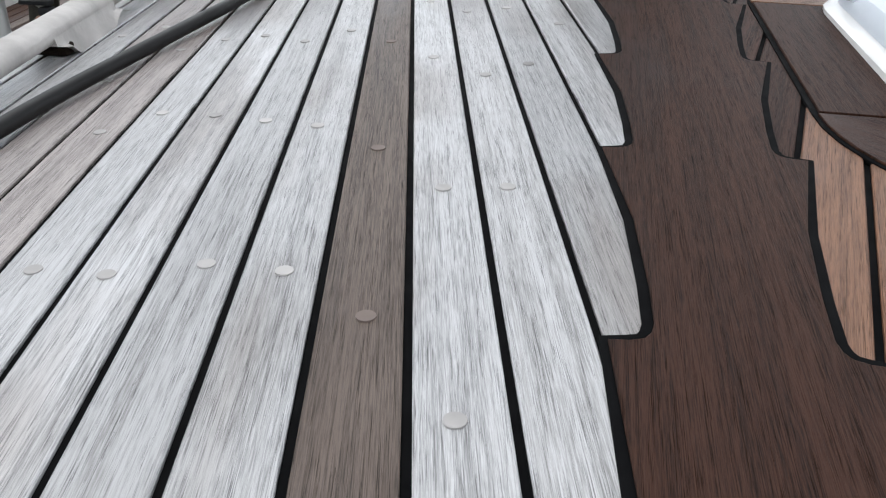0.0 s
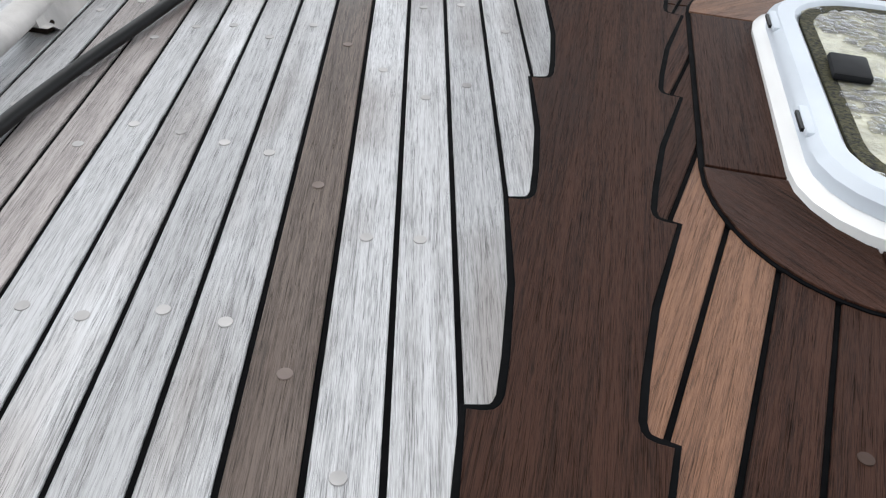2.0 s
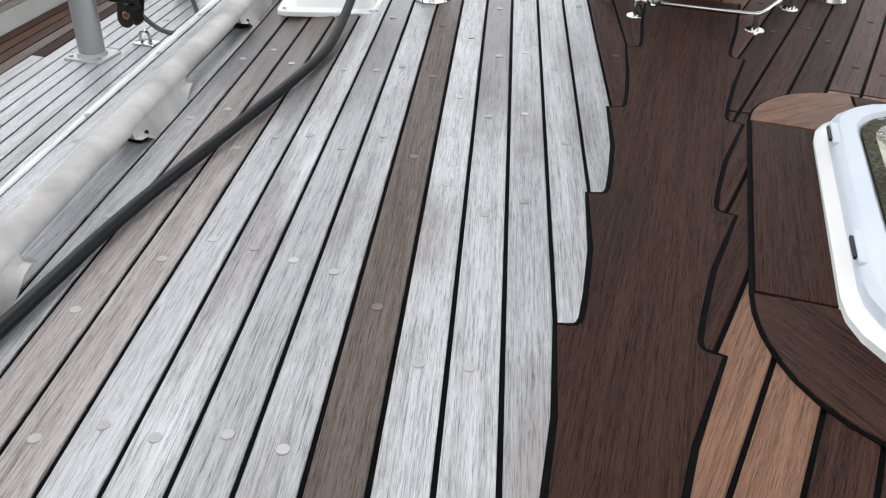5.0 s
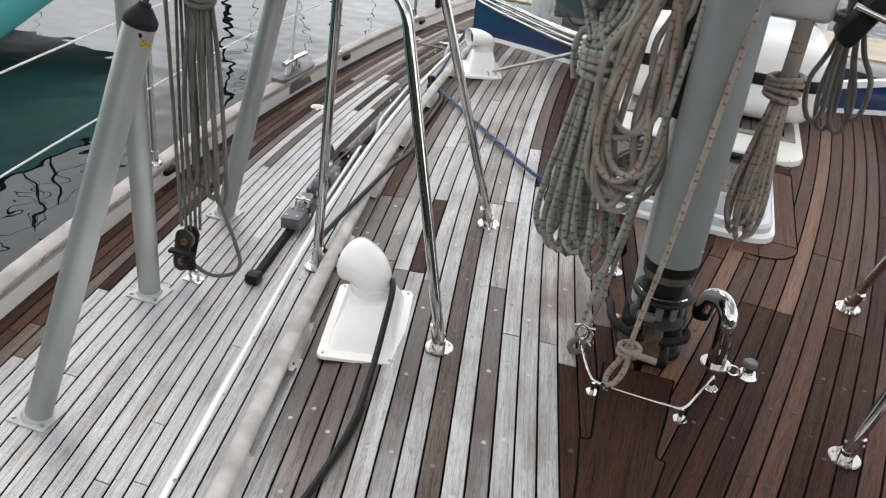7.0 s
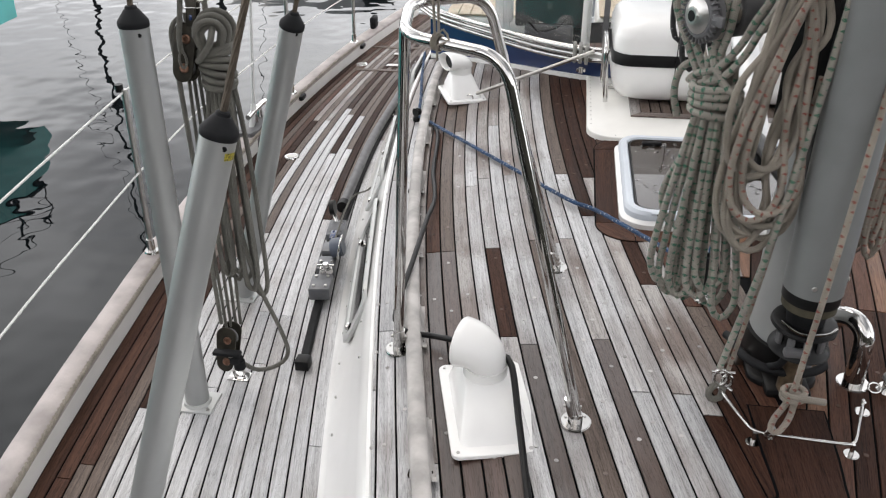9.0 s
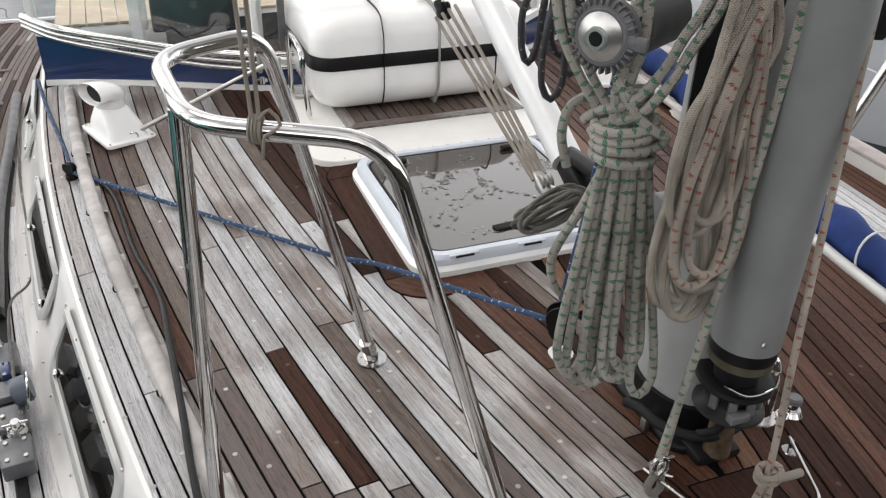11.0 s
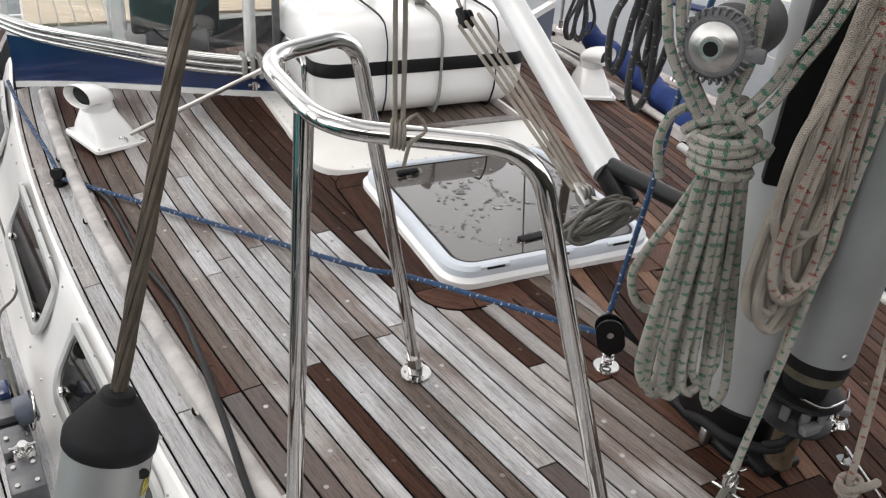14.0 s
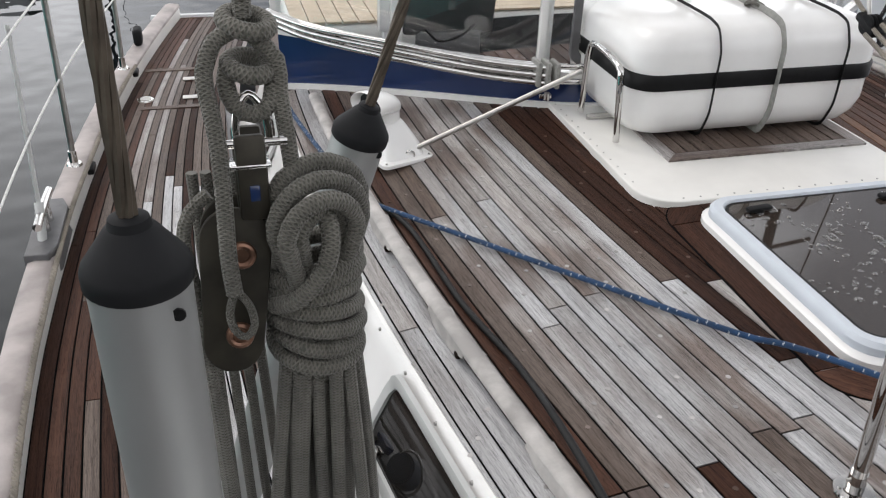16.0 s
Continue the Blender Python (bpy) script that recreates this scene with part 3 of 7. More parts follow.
def tone(side, k, y0, y1):
    """The look of a board from where it lies: bleached amidships, damp by the rail, the hatches and on the port side."""
    ym, o = (y0 + y1) / 2, seam(k)
    r = rng.random()
    if side > 0:
        if o < 0.2:
            return TEAK_GREY if r < 0.8 else TEAK_BROWN
        if o < 0.36:
            return TEAK_DARK if r < 0.45 and ym > 1.2 else TEAK_BROWN if r < 0.85 else TEAK_GREY
        if ym < 1.25:
            return TEAK_BROWN if k == -1 else TEAK_GREY
        if ym > 3.0 and o > 0.85:
            return TEAK_DARK if r < 0.6 else TEAK_BROWN
        if ym > 2.6:
            return TEAK_MID if r < 0.7 else TEAK_BROWN
        return TEAK_GREY if r < 0.6 else TEAK_MID if r < 0.88 else TEAK_DARK
    if o > 0.62 and ym < 1.9:
        return TEAK_ORANGE if r < 0.22 else TEAK_DARK if r < 0.6 else TEAK_RED
    if 0.4 < o < 0.62 and ym < 1.9:
        return TEAK_RED if r < 0.6 else TEAK_DARK if r < 0.85 else TEAK_ORANGE
    return TEAK_RED if r < 0.62 else TEAK_DARK if r < 0.88 else TEAK_ORANGE if r < 0.96 else TEAK_RED


SPECIAL = {3: [(-2.36, 2.95, TEAK_GREY), (2.95, 5.3, TEAK_DARK)], 4: [(-2.36, 1.9, TEAK_GREY), (1.9, 3.3, TEAK_MID), (3.3, 5.3, TEAK_DARK)], 5: [(-2.36, 1.82, TEAK_DARK), (1.82, 2.46, TEAK_MID), (2.46, 5.3, TEAK_DARK)], 6: [(-2.36, 1.95, TEAK_DARK), (1.95, 2.86, TEAK_MID), (2.86, 5.3, TEAK_RED)],
           7: [(-2.36, 2.05, TEAK_DARK), (2.05, 2.34, TEAK_BROWN), (2.34, 5.3, TEAK_RED)], 8: [(-2.36, 5.3, TEAK_RED)], 9: [(-2.36, 5.3, TEAK_DARK)],
           2: [(-2.36, 1.9, TEAK_GREY), (1.9, 3.34, TEAK_GREY), (3.34, 5.0, TEAK_BROWN)],
           1: [(-2.36, 2.14, TEAK_SOAK), (2.14, 2.77, TEAK_MID), (2.77, 5.0, TEAK_GREY)],
           0: [(-2.36, 2.74, TEAK_GREY), (2.74, 4.4, TEAK_MID)],
           -1: [(-2.36, 2.76, TEAK_BROWN), (2.76, 4.6, TEAK_MID)],
           -2: [(-2.36, 3.35, TEAK_GREY), (3.35, 4.8, TEAK_MID)],
           -3: [(-2.36, 2.11, TEAK_SOAK), (2.11, 3.96, TEAK_GREY), (3.96, 5.0, TEAK_MID)],
           -4: [(-2.36, 2.15, TEAK_GREY), (2.15, 2.71, TEAK_DARK), (2.71, 3.33, TEAK_GREY), (3.33, 5.2, TEAK_MID)],
           -5: [(-2.36, 2.15, TEAK_SOAK), (2.15, 3.26, TEAK_GREY), (3.26, 5.2, TEAK_GREY)],
           -6: [(-2.36, 2.2, TEAK_PINK), (2.2, 3.92, TEAK_MID), (3.92, 5.2, TEAK_BROWN)],
           -7: [(-2.36, 2.7, TEAK_PINK), (2.7, 5.2, TEAK_BROWN)],
           -8: [(-2.36, 2.7, TEAK_SOAK), (2.7, 5.2, TEAK_RED)],
           -9: [(-2.36, 1.6, TEAK_GREY), (1.6, 3.1, TEAK_MID), (3.1, 5.2, TEAK_MID)],
           -10: [(-2.36, 2.7, TEAK_GREY), (2.7, 5.2, TEAK_GREY)],
           -11: [(-2.36, 2.2, TEAK_GREY), (2.2, 3.4, TEAK_GREY), (3.4, 5.2, TEAK_MID)],
           -12: [(-2.36, 1.9, TEAK_GREY), (1.9, 3.95, TEAK_GREY), (3.95, 5.2, TEAK_MID)]}
plug_spots = []
for side in (1, -1):
    for k in range(-13, 26):
        o0, o1 = seam(k) + GAP / 2, seam(k + 1) - GAP / 2
        if o1 < 0.06:
            continue
        o0 = max(o0, 0.062)
        # stop where the board meets the centreline
        lo, hi = -2.36, 5.3
        ymin = lo
        while ymin < hi and edge(ymin) + o0 > XC - 0.02:
            ymin += 0.05
        if ymin > 4.9:
            continue
        # split into lengths
        if side < 0 and k in (1, 2):
            cuts = [(-2.36, 1.45, TEAK_ORANGE), (1.45, 2.9, TEAK_RED), (2.9, 5.3, None)]
        elif side < 0 and k in (-1, 0, 3, 4, 5):
            cuts = [(-2.36, 1.3, TEAK_DARK), (1.3, 2.4, TEAK_DARK), (2.4, 5.3, None)]
        elif side > 0 and k in SPECIAL:
            cuts = [(a, b, m) for a, b, m in SPECIAL[k]]
            cuts[-1] = (cuts[-1][0], 5.3, cuts[-1][2])
        else:
            cuts, y = [], -2.36
            while y < 5.3:
                b = min(5.3, y + rng.uniform(1.3, 2.4))
                if 5.3 - b < 0.5:
                    b = 5.3
                cuts.append((y, b, None))
                y = b
        for a, b, m in cuts:
            a, b = max(a, ymin), b
            if b - a < 0.08:
                continue
            m = m or tone(side, k, a, b)
            if side > 0:
                q0, q1 = seam_at(k, GAP / 2), seam_at(k + 1, -GAP / 2)
                le, ri = q0, (lambda y, q1=q1: min(q1(y), XC))
            else:
                le, ri = (lambda y, o1=o1: mirror(min(edge(y) + o1, XC))), (lambda y, o0=o0: mirror(edge(y) + o0))
            board(coachroof, "plank", le, ri, a + 0.0025, b - 0.0025, roof_z, m)
            y = a + rng.uniform(0.06, 0.2)
            while y < b - 0.05:
                if 0.15 < y < 4.6:
                    plug_spots.append((side, (le(y) + ri(y)) / 2 + rng.uniform(-0.006, 0.006), y, 2 if m is TEAK_BROWN else 1 if m in (TEAK_GREY, TEAK_MID, TEAK_SOAK, TEAK_PINK) else 0))
                y += rng.uniform(0.26, 0.36)

# side deck boards run between the coachroof and the toe rail
NSIDE = 17
for side, par in ((1, side_deck), (-1, side_deck_port)):
    for j in range(NSIDE):
        def line(t):
            return lambda y, t=t: toe(y) + 0.002 + (edge(y) - 0.128 - toe(y)) * t
        g = 0.0032 / 0.9
        l0, r0 = line(j / NSIDE + g), line((j + 1) / NSIDE - g)
        if side < 0:
            l0, r0 = (lambda y, q=line((j + 1) / NSIDE - g): mirror(q(y))), (lambda y, q=line(j / NSIDE + g): mirror(q(y)))
        y = Y0
        while y < Y1 - 0.3:
            b = min(Y1, y + (rng.uniform(1.5, 3.0) if side > 0 else 3.5))
            r, ym = rng.random(), (y + b) / 2
            if j > 3 and y < 1.9:
                m = TEAK_PALE
            elif j < 2:
                m = TEAK_RED if r < 0.6 else TEAK_DARK
            elif j == 2 or (j == 3 and ym > 1.4):
                m = TEAK_RED if r < 0.5 else TEAK_BROWN
            elif ym > 4.6 or (ym > 3.6 and j < 8) or (ym > 2.9 and j < 6):
                m = TEAK_DARK if r < 0.25 else TEAK_BROWN if r < 0.8 else TEAK_MID
            elif j > 13 and y > 3.2:
                m = TEAK_DARK if r < 0.4 else TEAK_BROWN if r < 0.8 else TEAK_GREY
            else:
                m = TEAK_PALE if r < 0.94 or ym < 2.4 else TEAK_MID
            board(par, "plank", l0, r0, y + 0.002, b - 0.002, lambda x, yy: SIDE, m)
            y = b

# the wide king plank with the boards let into its edges
kp_l, kp_r = [], []
tips = [0.399 + 0.285 * i for i in range(-8, 6)]
for a, b in zip(tips, tips[1:]):
    x_tip = 0.046 - 0.028 * max(0.0, min(1.0, (a - 0.42) / 0.9))
    kp_l += [(x_tip - 0.026, a - 0.004), (x_tip - 0.014, a - 0.003), (x_tip - 0.006, a), (x_tip - 0.002, a + 0.006), (x_tip, a + 0.016), (x_tip - 0.002, a + 0.06), (x_tip - 0.010, a + 0.15)]
kp_l.append((0.0, 1.87))
kp_r = [(mirror(x) + 0.010, y) for x, y in kp_l]


def plate_on_roof(name, outline, lift, mat, par, angle=0.0, thick=0.004, label=""):
    bm = slab(outline, lift - thick, lift, 0.0008, roof_z)
    tops = [fc for fc in bm.faces if len(fc.verts) > 4]
    if tops:
        bmesh.ops.triangulate(bm, faces=tops)
    ob = part(name, flat_uv(bm, angle), mat, None, label, False)
    ob.parent = par
    return ob


def grow(outline, d):
    """The outline moved outwards by d (counter-clockwise outlines)."""
    n, out = len(outline), []
    area = sum(outline[i][0] * outline[(i + 1) % n][1] - outline[(i + 1) % n][0] * outline[i][1] for i in range(n))
    sgn = 1 if area > 0 else -1
    for i in range(n):
        p, q, r = Vector(outline[i - 1]), Vector(outline[i]), Vector(outline[(i + 1) % n])
        t = ((q - p).normalized() + (r - q).normalized())
        t = t.normalized() if t.length > 1e-6 else (q - p).normalized()
        out.append((q.x + t.y * d * sgn, q.y - t.x * d * sgn))
    return out


king = [(x, y) for x, y in kp_r] + [(x, y) for x, y in reversed(kp_l)]
plate_on_roof("king_plank_caulk", grow(king, 0.007), 0.0012, CAULK, coachroof)
plate_on_roof("king_plank", king, 0.0025, TEAK_DARK, coachroof, label="wide dark damp king plank")


def hatch_margin(x0, x1, y0, y1, front, back, w, mats, par):
    """Teak margin boards round a hatch: four straights and four rounded corners."""
    side = back
    i = 0
    outline = []
    for cx, cy, c, a0 in ((x1 - side, y1 - back, back, 0), (x0 + side, y1 - back, back, 90), (x0 + side, y0 + front, front, 180), (x1 - side, y0 + front, front, 270)):
        outline += [(cx + (side + w) * math.cos(radians(a0 + 10 * k)), cy + (c + w) * math.sin(radians(a0 + 10 * k))) for k in range(10)]
    plate_on_roof("margin_caulk", grow(outline, 0.005), 0.0014, CAULK, par)
    for d, a, b, c, e in (("y", x0 - w, x0 + 0.03, y0 + front, y1 - back), ("y", x1 - 0.03, x1 + w, y0 + front, y1 - back), ("x", x0 + side, x1 - side, y0 - w, y0 + 0.03), ("x", x0 + side, x1 - side, y1 - 0.03, y1 + w)):
        plate_on_roof("margin_board", [(a + .002, c + .002), (b - .002, c + .002), (b - .002, e - .002), (a + .002, e - .002)], 0.0035, mats[i], par, 0 if d == "y" else radians(90))
        i += 1
    for cx, cy, c, sx, sy in ((x0 + side, y0 + front, front, -1, -1), (x1 - side, y0 + front, front, 1, -1), (x0 + side, y1 - back, back, -1, 1), (x1 - side, y1 - back, back, 1, 1)):
        arc = [(cx + sx * (side + w) * math.cos(radians(t)), cy + sy * (c + w) * math.sin(radians(t))) for t in range(1, 90, 8)]
        inn = [(cx + sx * (side - 0.03), cy + sy * 0.002), (cx + sx * 0.6 * side, cy + sy * 0.6 * c), (cx + sx * 0.002, cy + sy * (c - 0.03))]
        out = arc + list(reversed(inn))
        if sx * sy < 0:
            out.reverse()
        plate_on_roof("margin_board", out, 0.0035, mats[i], par, radians(45 * sx * sy))
        i += 1


FH = (0.297, 0.86, 0.685, 1.342)     # fore hatch
MH = (-0.305, 0.475, 2.835, 3.65)    # main hatch
hatch_margin(*FH, 0.118, 0.076, 0.088, [TEAK_DARK, TEAK_DARK, TEAK_DARK, TEAK_DARK, TEAK_DARK, TEAK_DARK, TEAK_ORANGE, TEAK_DARK], coachroof)
hatch_margin(*MH, 0.055, 0.055, 0.085, [TEAK_DARK, TEAK_RED, TEAK_RED, TEAK_DARK, TEAK_RED, TEAK_RED, TEAK_DARK, TEAK_DARK], coachroof)

# wooden plugs over the screws
plug_me = [mesh_of(cyl(0.0066, 0.0062, 0.004, Matrix.Translation((0, 0, -0.0033)), 14), "plug", m) for m in (PLUG_DARK, PLUG, PLUG_BROWN)]
plug_spots.sort(key=lambda s: (s[2] > 2.2, s[0] < 0, s[2]))
for side, x, y, pale in plug_spots[:420]:
    if -0.02 < x < 0.2 or (0.18 < x < 0.98 and 0.58 < y < 1.5) or (-0.4 < x < 0.58 and y > 2.78):
        continue
    ob = new("plug", plug_me[pale])
    ob.location, ob.parent = (x, y, roof_z(x, y) + 0.0003), coachroof


# ---- things on the coachroof ----
def foot_plate(parent, x, y, z, r=0.042, tilt=None, nm="foot"):
    """A round stainless foot with three screws."""
    m = Matrix.Translation((x, y, z))
    f = wpart(nm, merge(cyl(r, r * 0.94, 0.006, m, 28, 0.0015), cyl(r * 0.42, r * 0.40, 0.03, m, 20)), STEEL, parent)
    for k in range(3):
        a = radians(40 + 120 * k)
        s = part("screw", cyl(0.0042, 0.003, 0.003, Matrix.Translation((x + r * 0.7 * math.cos(a), y + r * 0.7 * math.sin(a), z + 0.0055)), 10), STEEL_DULL)
        s.parent = f
    return f


def granny_bar(f, label):
    """The tubular stainless guard rail beside the mast: three legs under a bent top tube."""
    A, B, C, D = (-0.68, 1.91, 0.926), (-0.945, 2.055, 0.930), (-0.972, 2.30, 0.954), (-0.772, 2.405, 0.952)
    legs = {"l1": ((-0.454, 1.763), A), "l2": ((-0.531, 2.558), D), "l3": ((-0.997, 2.095), (-0.953, 2.12))}
    e = thing("mast_guard_rail", (f(-0.65), 2.1, roof_z(-0.65, 2.1)), label, "guard rail", "guard rails beside the mast")
    H = 0.92
    a0, d0 = legs["l1"][0], legs["l2"][0]

    def v(p):
        return Vector((f(p[0]), p[1], p[2]))
    ctrl = [Vector((f(a0[0]), a0[1], roof_z(*a0) + 0.02)), v(A), v(B), v(C), v(D), Vector((f(d0[0]), d0[1], roof_z(*d0) + 0.02))]
    path = [ctrl[0]]
    for i in range(1, 5):
        p, q, r2 = ctrl[i - 1], ctrl[i], ctrl[i + 1]
        rad = 0.075
        s, t = q + (p - q).normalized() * rad, q + (r2 - q).normalized() * rad
        for j in range(9):
            w = j / 8
            path.append((s * (1 - w) + q * w) * (1 - w) + (q * (1 - w) + t * w) * w)
    path.append(ctrl[5])
    wpart("top_tube", sweep(path, 0.0155, 16), STEEL, e)
    b3 = legs["l3"][0]
    wpart("leg", rod((f(b3[0]), b3[1], roof_z(*b3) + 0.01), (f(-0.953), 2.12, H + 0.01), 0.0155), STEEL, e)
    for (bx, by), tip in ((a0, A), (d0, D), (b3, (-0.951, 2.12))):
        x = f(bx)
        z = roof_z(bx, by)
        foot_plate(e, x, by, z + 0.001)
        d = (Vector((f(tip[0]), tip[1], H)) - Vector((x, by, z))).normalized()
        wpart("socket", rod(Vector((x, by, z)) + d * 0.015, Vector((x, by, z)) + d * 0.075, 0.0185, 0.018), STEEL, e)
        wpart("screw", rod(Vector((x - 0.024, by, z)) + d * 0.05, Vector((x + 0.024, by, z)) + d * 0.05, 0.004), STEEL_DULL, e)
    return e


granny_bar(lambda x: x, "polished stainless tubular guard rail on three legs by the mast")
granny_bar(mirror, "polished stainless tubular guard rail on three legs, port side")


CORNER_SHADE = material("dark_corner_shade", (0.018, 0.012, 0.009), 0.8, vary=0.5, scale=60, spec=0.1)


def handrail(f, label):
    """A long wooden grab rail with scalloped feet."""
    e = thing("grab_rail", (f(edge(2.5) + rail_o(2.5)), 2.5, roof_z(-1, 2.5)), label, "grab rail", "grab rails on the coachroof")
    ys = [0.1 + 0.06 * i for i in range(84)]
    bm = bmesh.new()
    uvl = bm.loops.layers.uv.new("uv")
    rows = []
    for y in ys:
        cx = edge(y) + rail_o(y)
        z = roof_z(cx, y)
        prof = [(0.025 * math.cos(q), 0.0345 + 0.0165 * math.sin(q)) for q in [2 * math.pi * k / 16 for k in range(16)]]
        rows.append([bm.verts.new((f(cx + dx), y, z + dz)) for dx, dz in prof])
    for a, b in zip(rows, rows[1:]):
        for k in range(16):
            fc = bm.faces.new((a[k], a[(k + 1) % 16], b[(k + 1) % 16], b[k]))
            for lp in fc.loops:
                lp[uvl].uv = (k * 0.012, lp.vert.co.y)
    bm.faces.new(rows[0])
    bm.faces.new(rows[-1])
    for i in range(9):
        y = 0.512 + 0.56 * (i - 1)
        if y < 0.12:
            y = 0.16
        ft = bmesh.new()
        rws = []
        for dy, low in ((-0.115, 0.023), (-0.095, 0.019), (-0.075, 0.006), (-0.06, 0.001), (0.06, 0.001), (0.075, 0.006), (0.095, 0.019), (0.115, 0.023)):
            cx = edge(y + dy) + rail_o(y + dy)
            z = roof_z(cx, y + dy)
            rws.append([ft.verts.new((f(cx + dx), y + dy, z + dz)) for dx, dz in ((-0.028, low), (-0.0265, 0.022), (-0.024, 0.036), (0.024, 0.036), (0.028, 0.022), (0.040, low))])
        for p, q in zip(rws, rws[1:]):
            for k in range(6):
                ft.faces.new((p[k], p[(k + 1) % 6], q[(k + 1) % 6], q[k]))
        ft.faces.new(rws[0])
        ft.faces.new(rws[-1])
        wpart("foot", flat_uv(ft), RAIL_WOOD, e)
        qx = edge(y - 0.085) + rail_o(y)
        # dark block painted in for the shade where the gap meets the foot
        wpart("shade_block", box(0.064, 0.026, 0.018, Matrix.Translation((f(qx), y - 0.084, roof_z(qx, y) + 0.012)), 0.007), CORNER_SHADE, e, "dark block standing in for shade in the corner under the rail")
    wpart("rail", bm, RAIL_WOOD, e)
    return e


handrail(lambda x: x, "bleached wooden grab rail along the coachroof edge")
handrail(mirror, "bleached wooden grab rail along the port coachroof")


def dorade(x, y, z, sx, sy, turn, cowl, label, hood_size=(1.22, 1.22, 1.3), tall=1.0):
    """A white ventilator: flange, sloped box and a cowl."""
    e = thing("dorade_vent", (x, y, z), label, "ventilator", "white deck ventilators")
    M = Matrix.Translation((x, y, z)) @ Matrix.Rotation(radians(turn), 4, "Z") @ Matrix.Diagonal((1, 1, tall, 1))

    def put(nm, bm, mat, lab=""):
        bmesh.ops.transform(bm, matrix=M, verts=bm.verts)
        return wpart(nm, bm, mat, e, lab)
    put("flange", slab(rounded_rect(-sx / 2, sx / 2, -sy / 2, sy / 2, 0.022), 0.001, 0.012, 0.003), GEL)
    bm = bmesh.new()
    o = [rounded_rect(-sx * w, sx * w, y0, y1, r) for w, y0, y1, r in ((0.40, -sy * 0.42, sy * 0.43, 0.03), (0.36, -sy * 0.36, sy * 0.40, 0.03), (0.27, -sy * 0.10, sy * 0.34, 0.03), (0.25, -sy * 0.06, sy * 0.31, 0.03))]
    zs = (0.008, 0.042, 0.085, 0.09)
    rows = [[bm.verts.new((px, py, zz)) for px, py in oo] for oo, zz in zip(o, zs)]
    n = len(rows[0])
    for a, b in zip(rows, rows[1:]):
        for k in range(n):
            bm.faces.new((a[k], a[(k + 1) % n], b[(k + 1) % n], b[k]))
    bm.faces.new(rows[-1])
    put("box", bm, GEL)
    cy = sy * 0.13
    put("collar", cyl(0.061, 0.060, 0.034, Matrix.Translation((0, cy, 0.086)), 28, 0.003), GEL)
    # cowl: a hood that bends over into an open mouth
    CT = Matrix.Translation((0, cy, 0.118)) @ Matrix.Rotation(radians(cowl), 4, "Z") @ Matrix.Diagonal((*hood_size, 1))
    bm = bmesh.new()
    rings, N = [], 32
    for i in range(13):
        t = i / 12
        al = radians(88 * t)
        c = Vector((0, 0.040 * (1 - math.cos(al)) + 0.02 * t * t, 0.040 * math.sin(al)))
        v2 = Vector((0, math.cos(al), -math.sin(al)))
        rx, ry = 0.047 + 0.015 * math.sin(t * math.pi / 2), 0.046 + 0.006 * t
        rings.append([bm.verts.new(c + Vector((1, 0, 0)) * rx * math.cos(2 * math.pi * k / N) + v2 * ry * math.sin(2 * math.pi * k / N)) for k in range(N)])
    last = rings[-1]
    cen = sum((q.co for q in last), Vector()) / N
    lip = [bm.verts.new(cen + (q.co - cen) * 0.96 + Vector((0, 0.004, 0))) for q in last]
    inner = [bm.verts.new(cen + (q.co - cen) * 0.88) for q in last]
    deep = [bm.verts.new(cen + (q.co - cen) * 0.72 + Vector((0, -0.05, -0.012))) for q in last]
    rings += [lip, inner, deep]
    for a, b in zip(rings, rings[1:]):
        for k in range(N):
            bm.faces.new((a[k], a[(k + 1) % N], b[(k + 1) % N], b[k]))
    bm.faces.new(deep)
    bmesh.ops.transform(bm, matrix=CT, verts=bm.verts)
    put("cowl", bm, GEL)
    # a black disc stands in for the shade inside the white cowl
    put("cowl_mouth_shade", cyl(0.044, 0.044, 0.003, CT @ Matrix.Translation((0, cen.y - 0.020, cen.z - 0.003)) @ Matrix.Rotation(radians(-90), 4, "X"), 24), BLACK, "black disc standing in for the shade inside the cowl")
    for px in (-1, 1):
        for py in (-1, 1):
            put("screw", cyl(0.005, 0.004, 0.004, Matrix.Translation((px * (sx / 2 - 0.017), py * (sy / 2 - 0.017), 0.0115)), 10), STEEL_DULL)
    return e


vx, vy = -0.693, 1.812
dorade(vx, vy, roof_z(vx, vy), 0.235, 0.385, 14, 60, "white plastic ventilator with a round cowl, hose draped over it")
dorade(-1.10, 4.45, roof_z(-1.1, 4.45) + 0.01, 0.215, 0.30, 20, 104, "white plastic ventilator with its cowl mouth turned outboard", (1.32, 1.45, 0.68), 1.3)
dorade(mirror(-1.10), 4.45, roof_z(-1.1, 4.45) + 0.01, 0.215, 0.30, -20, 225, "white plastic ventilator with its cowl turned, port side", (1.32, 1.45, 0.68), 1.3)


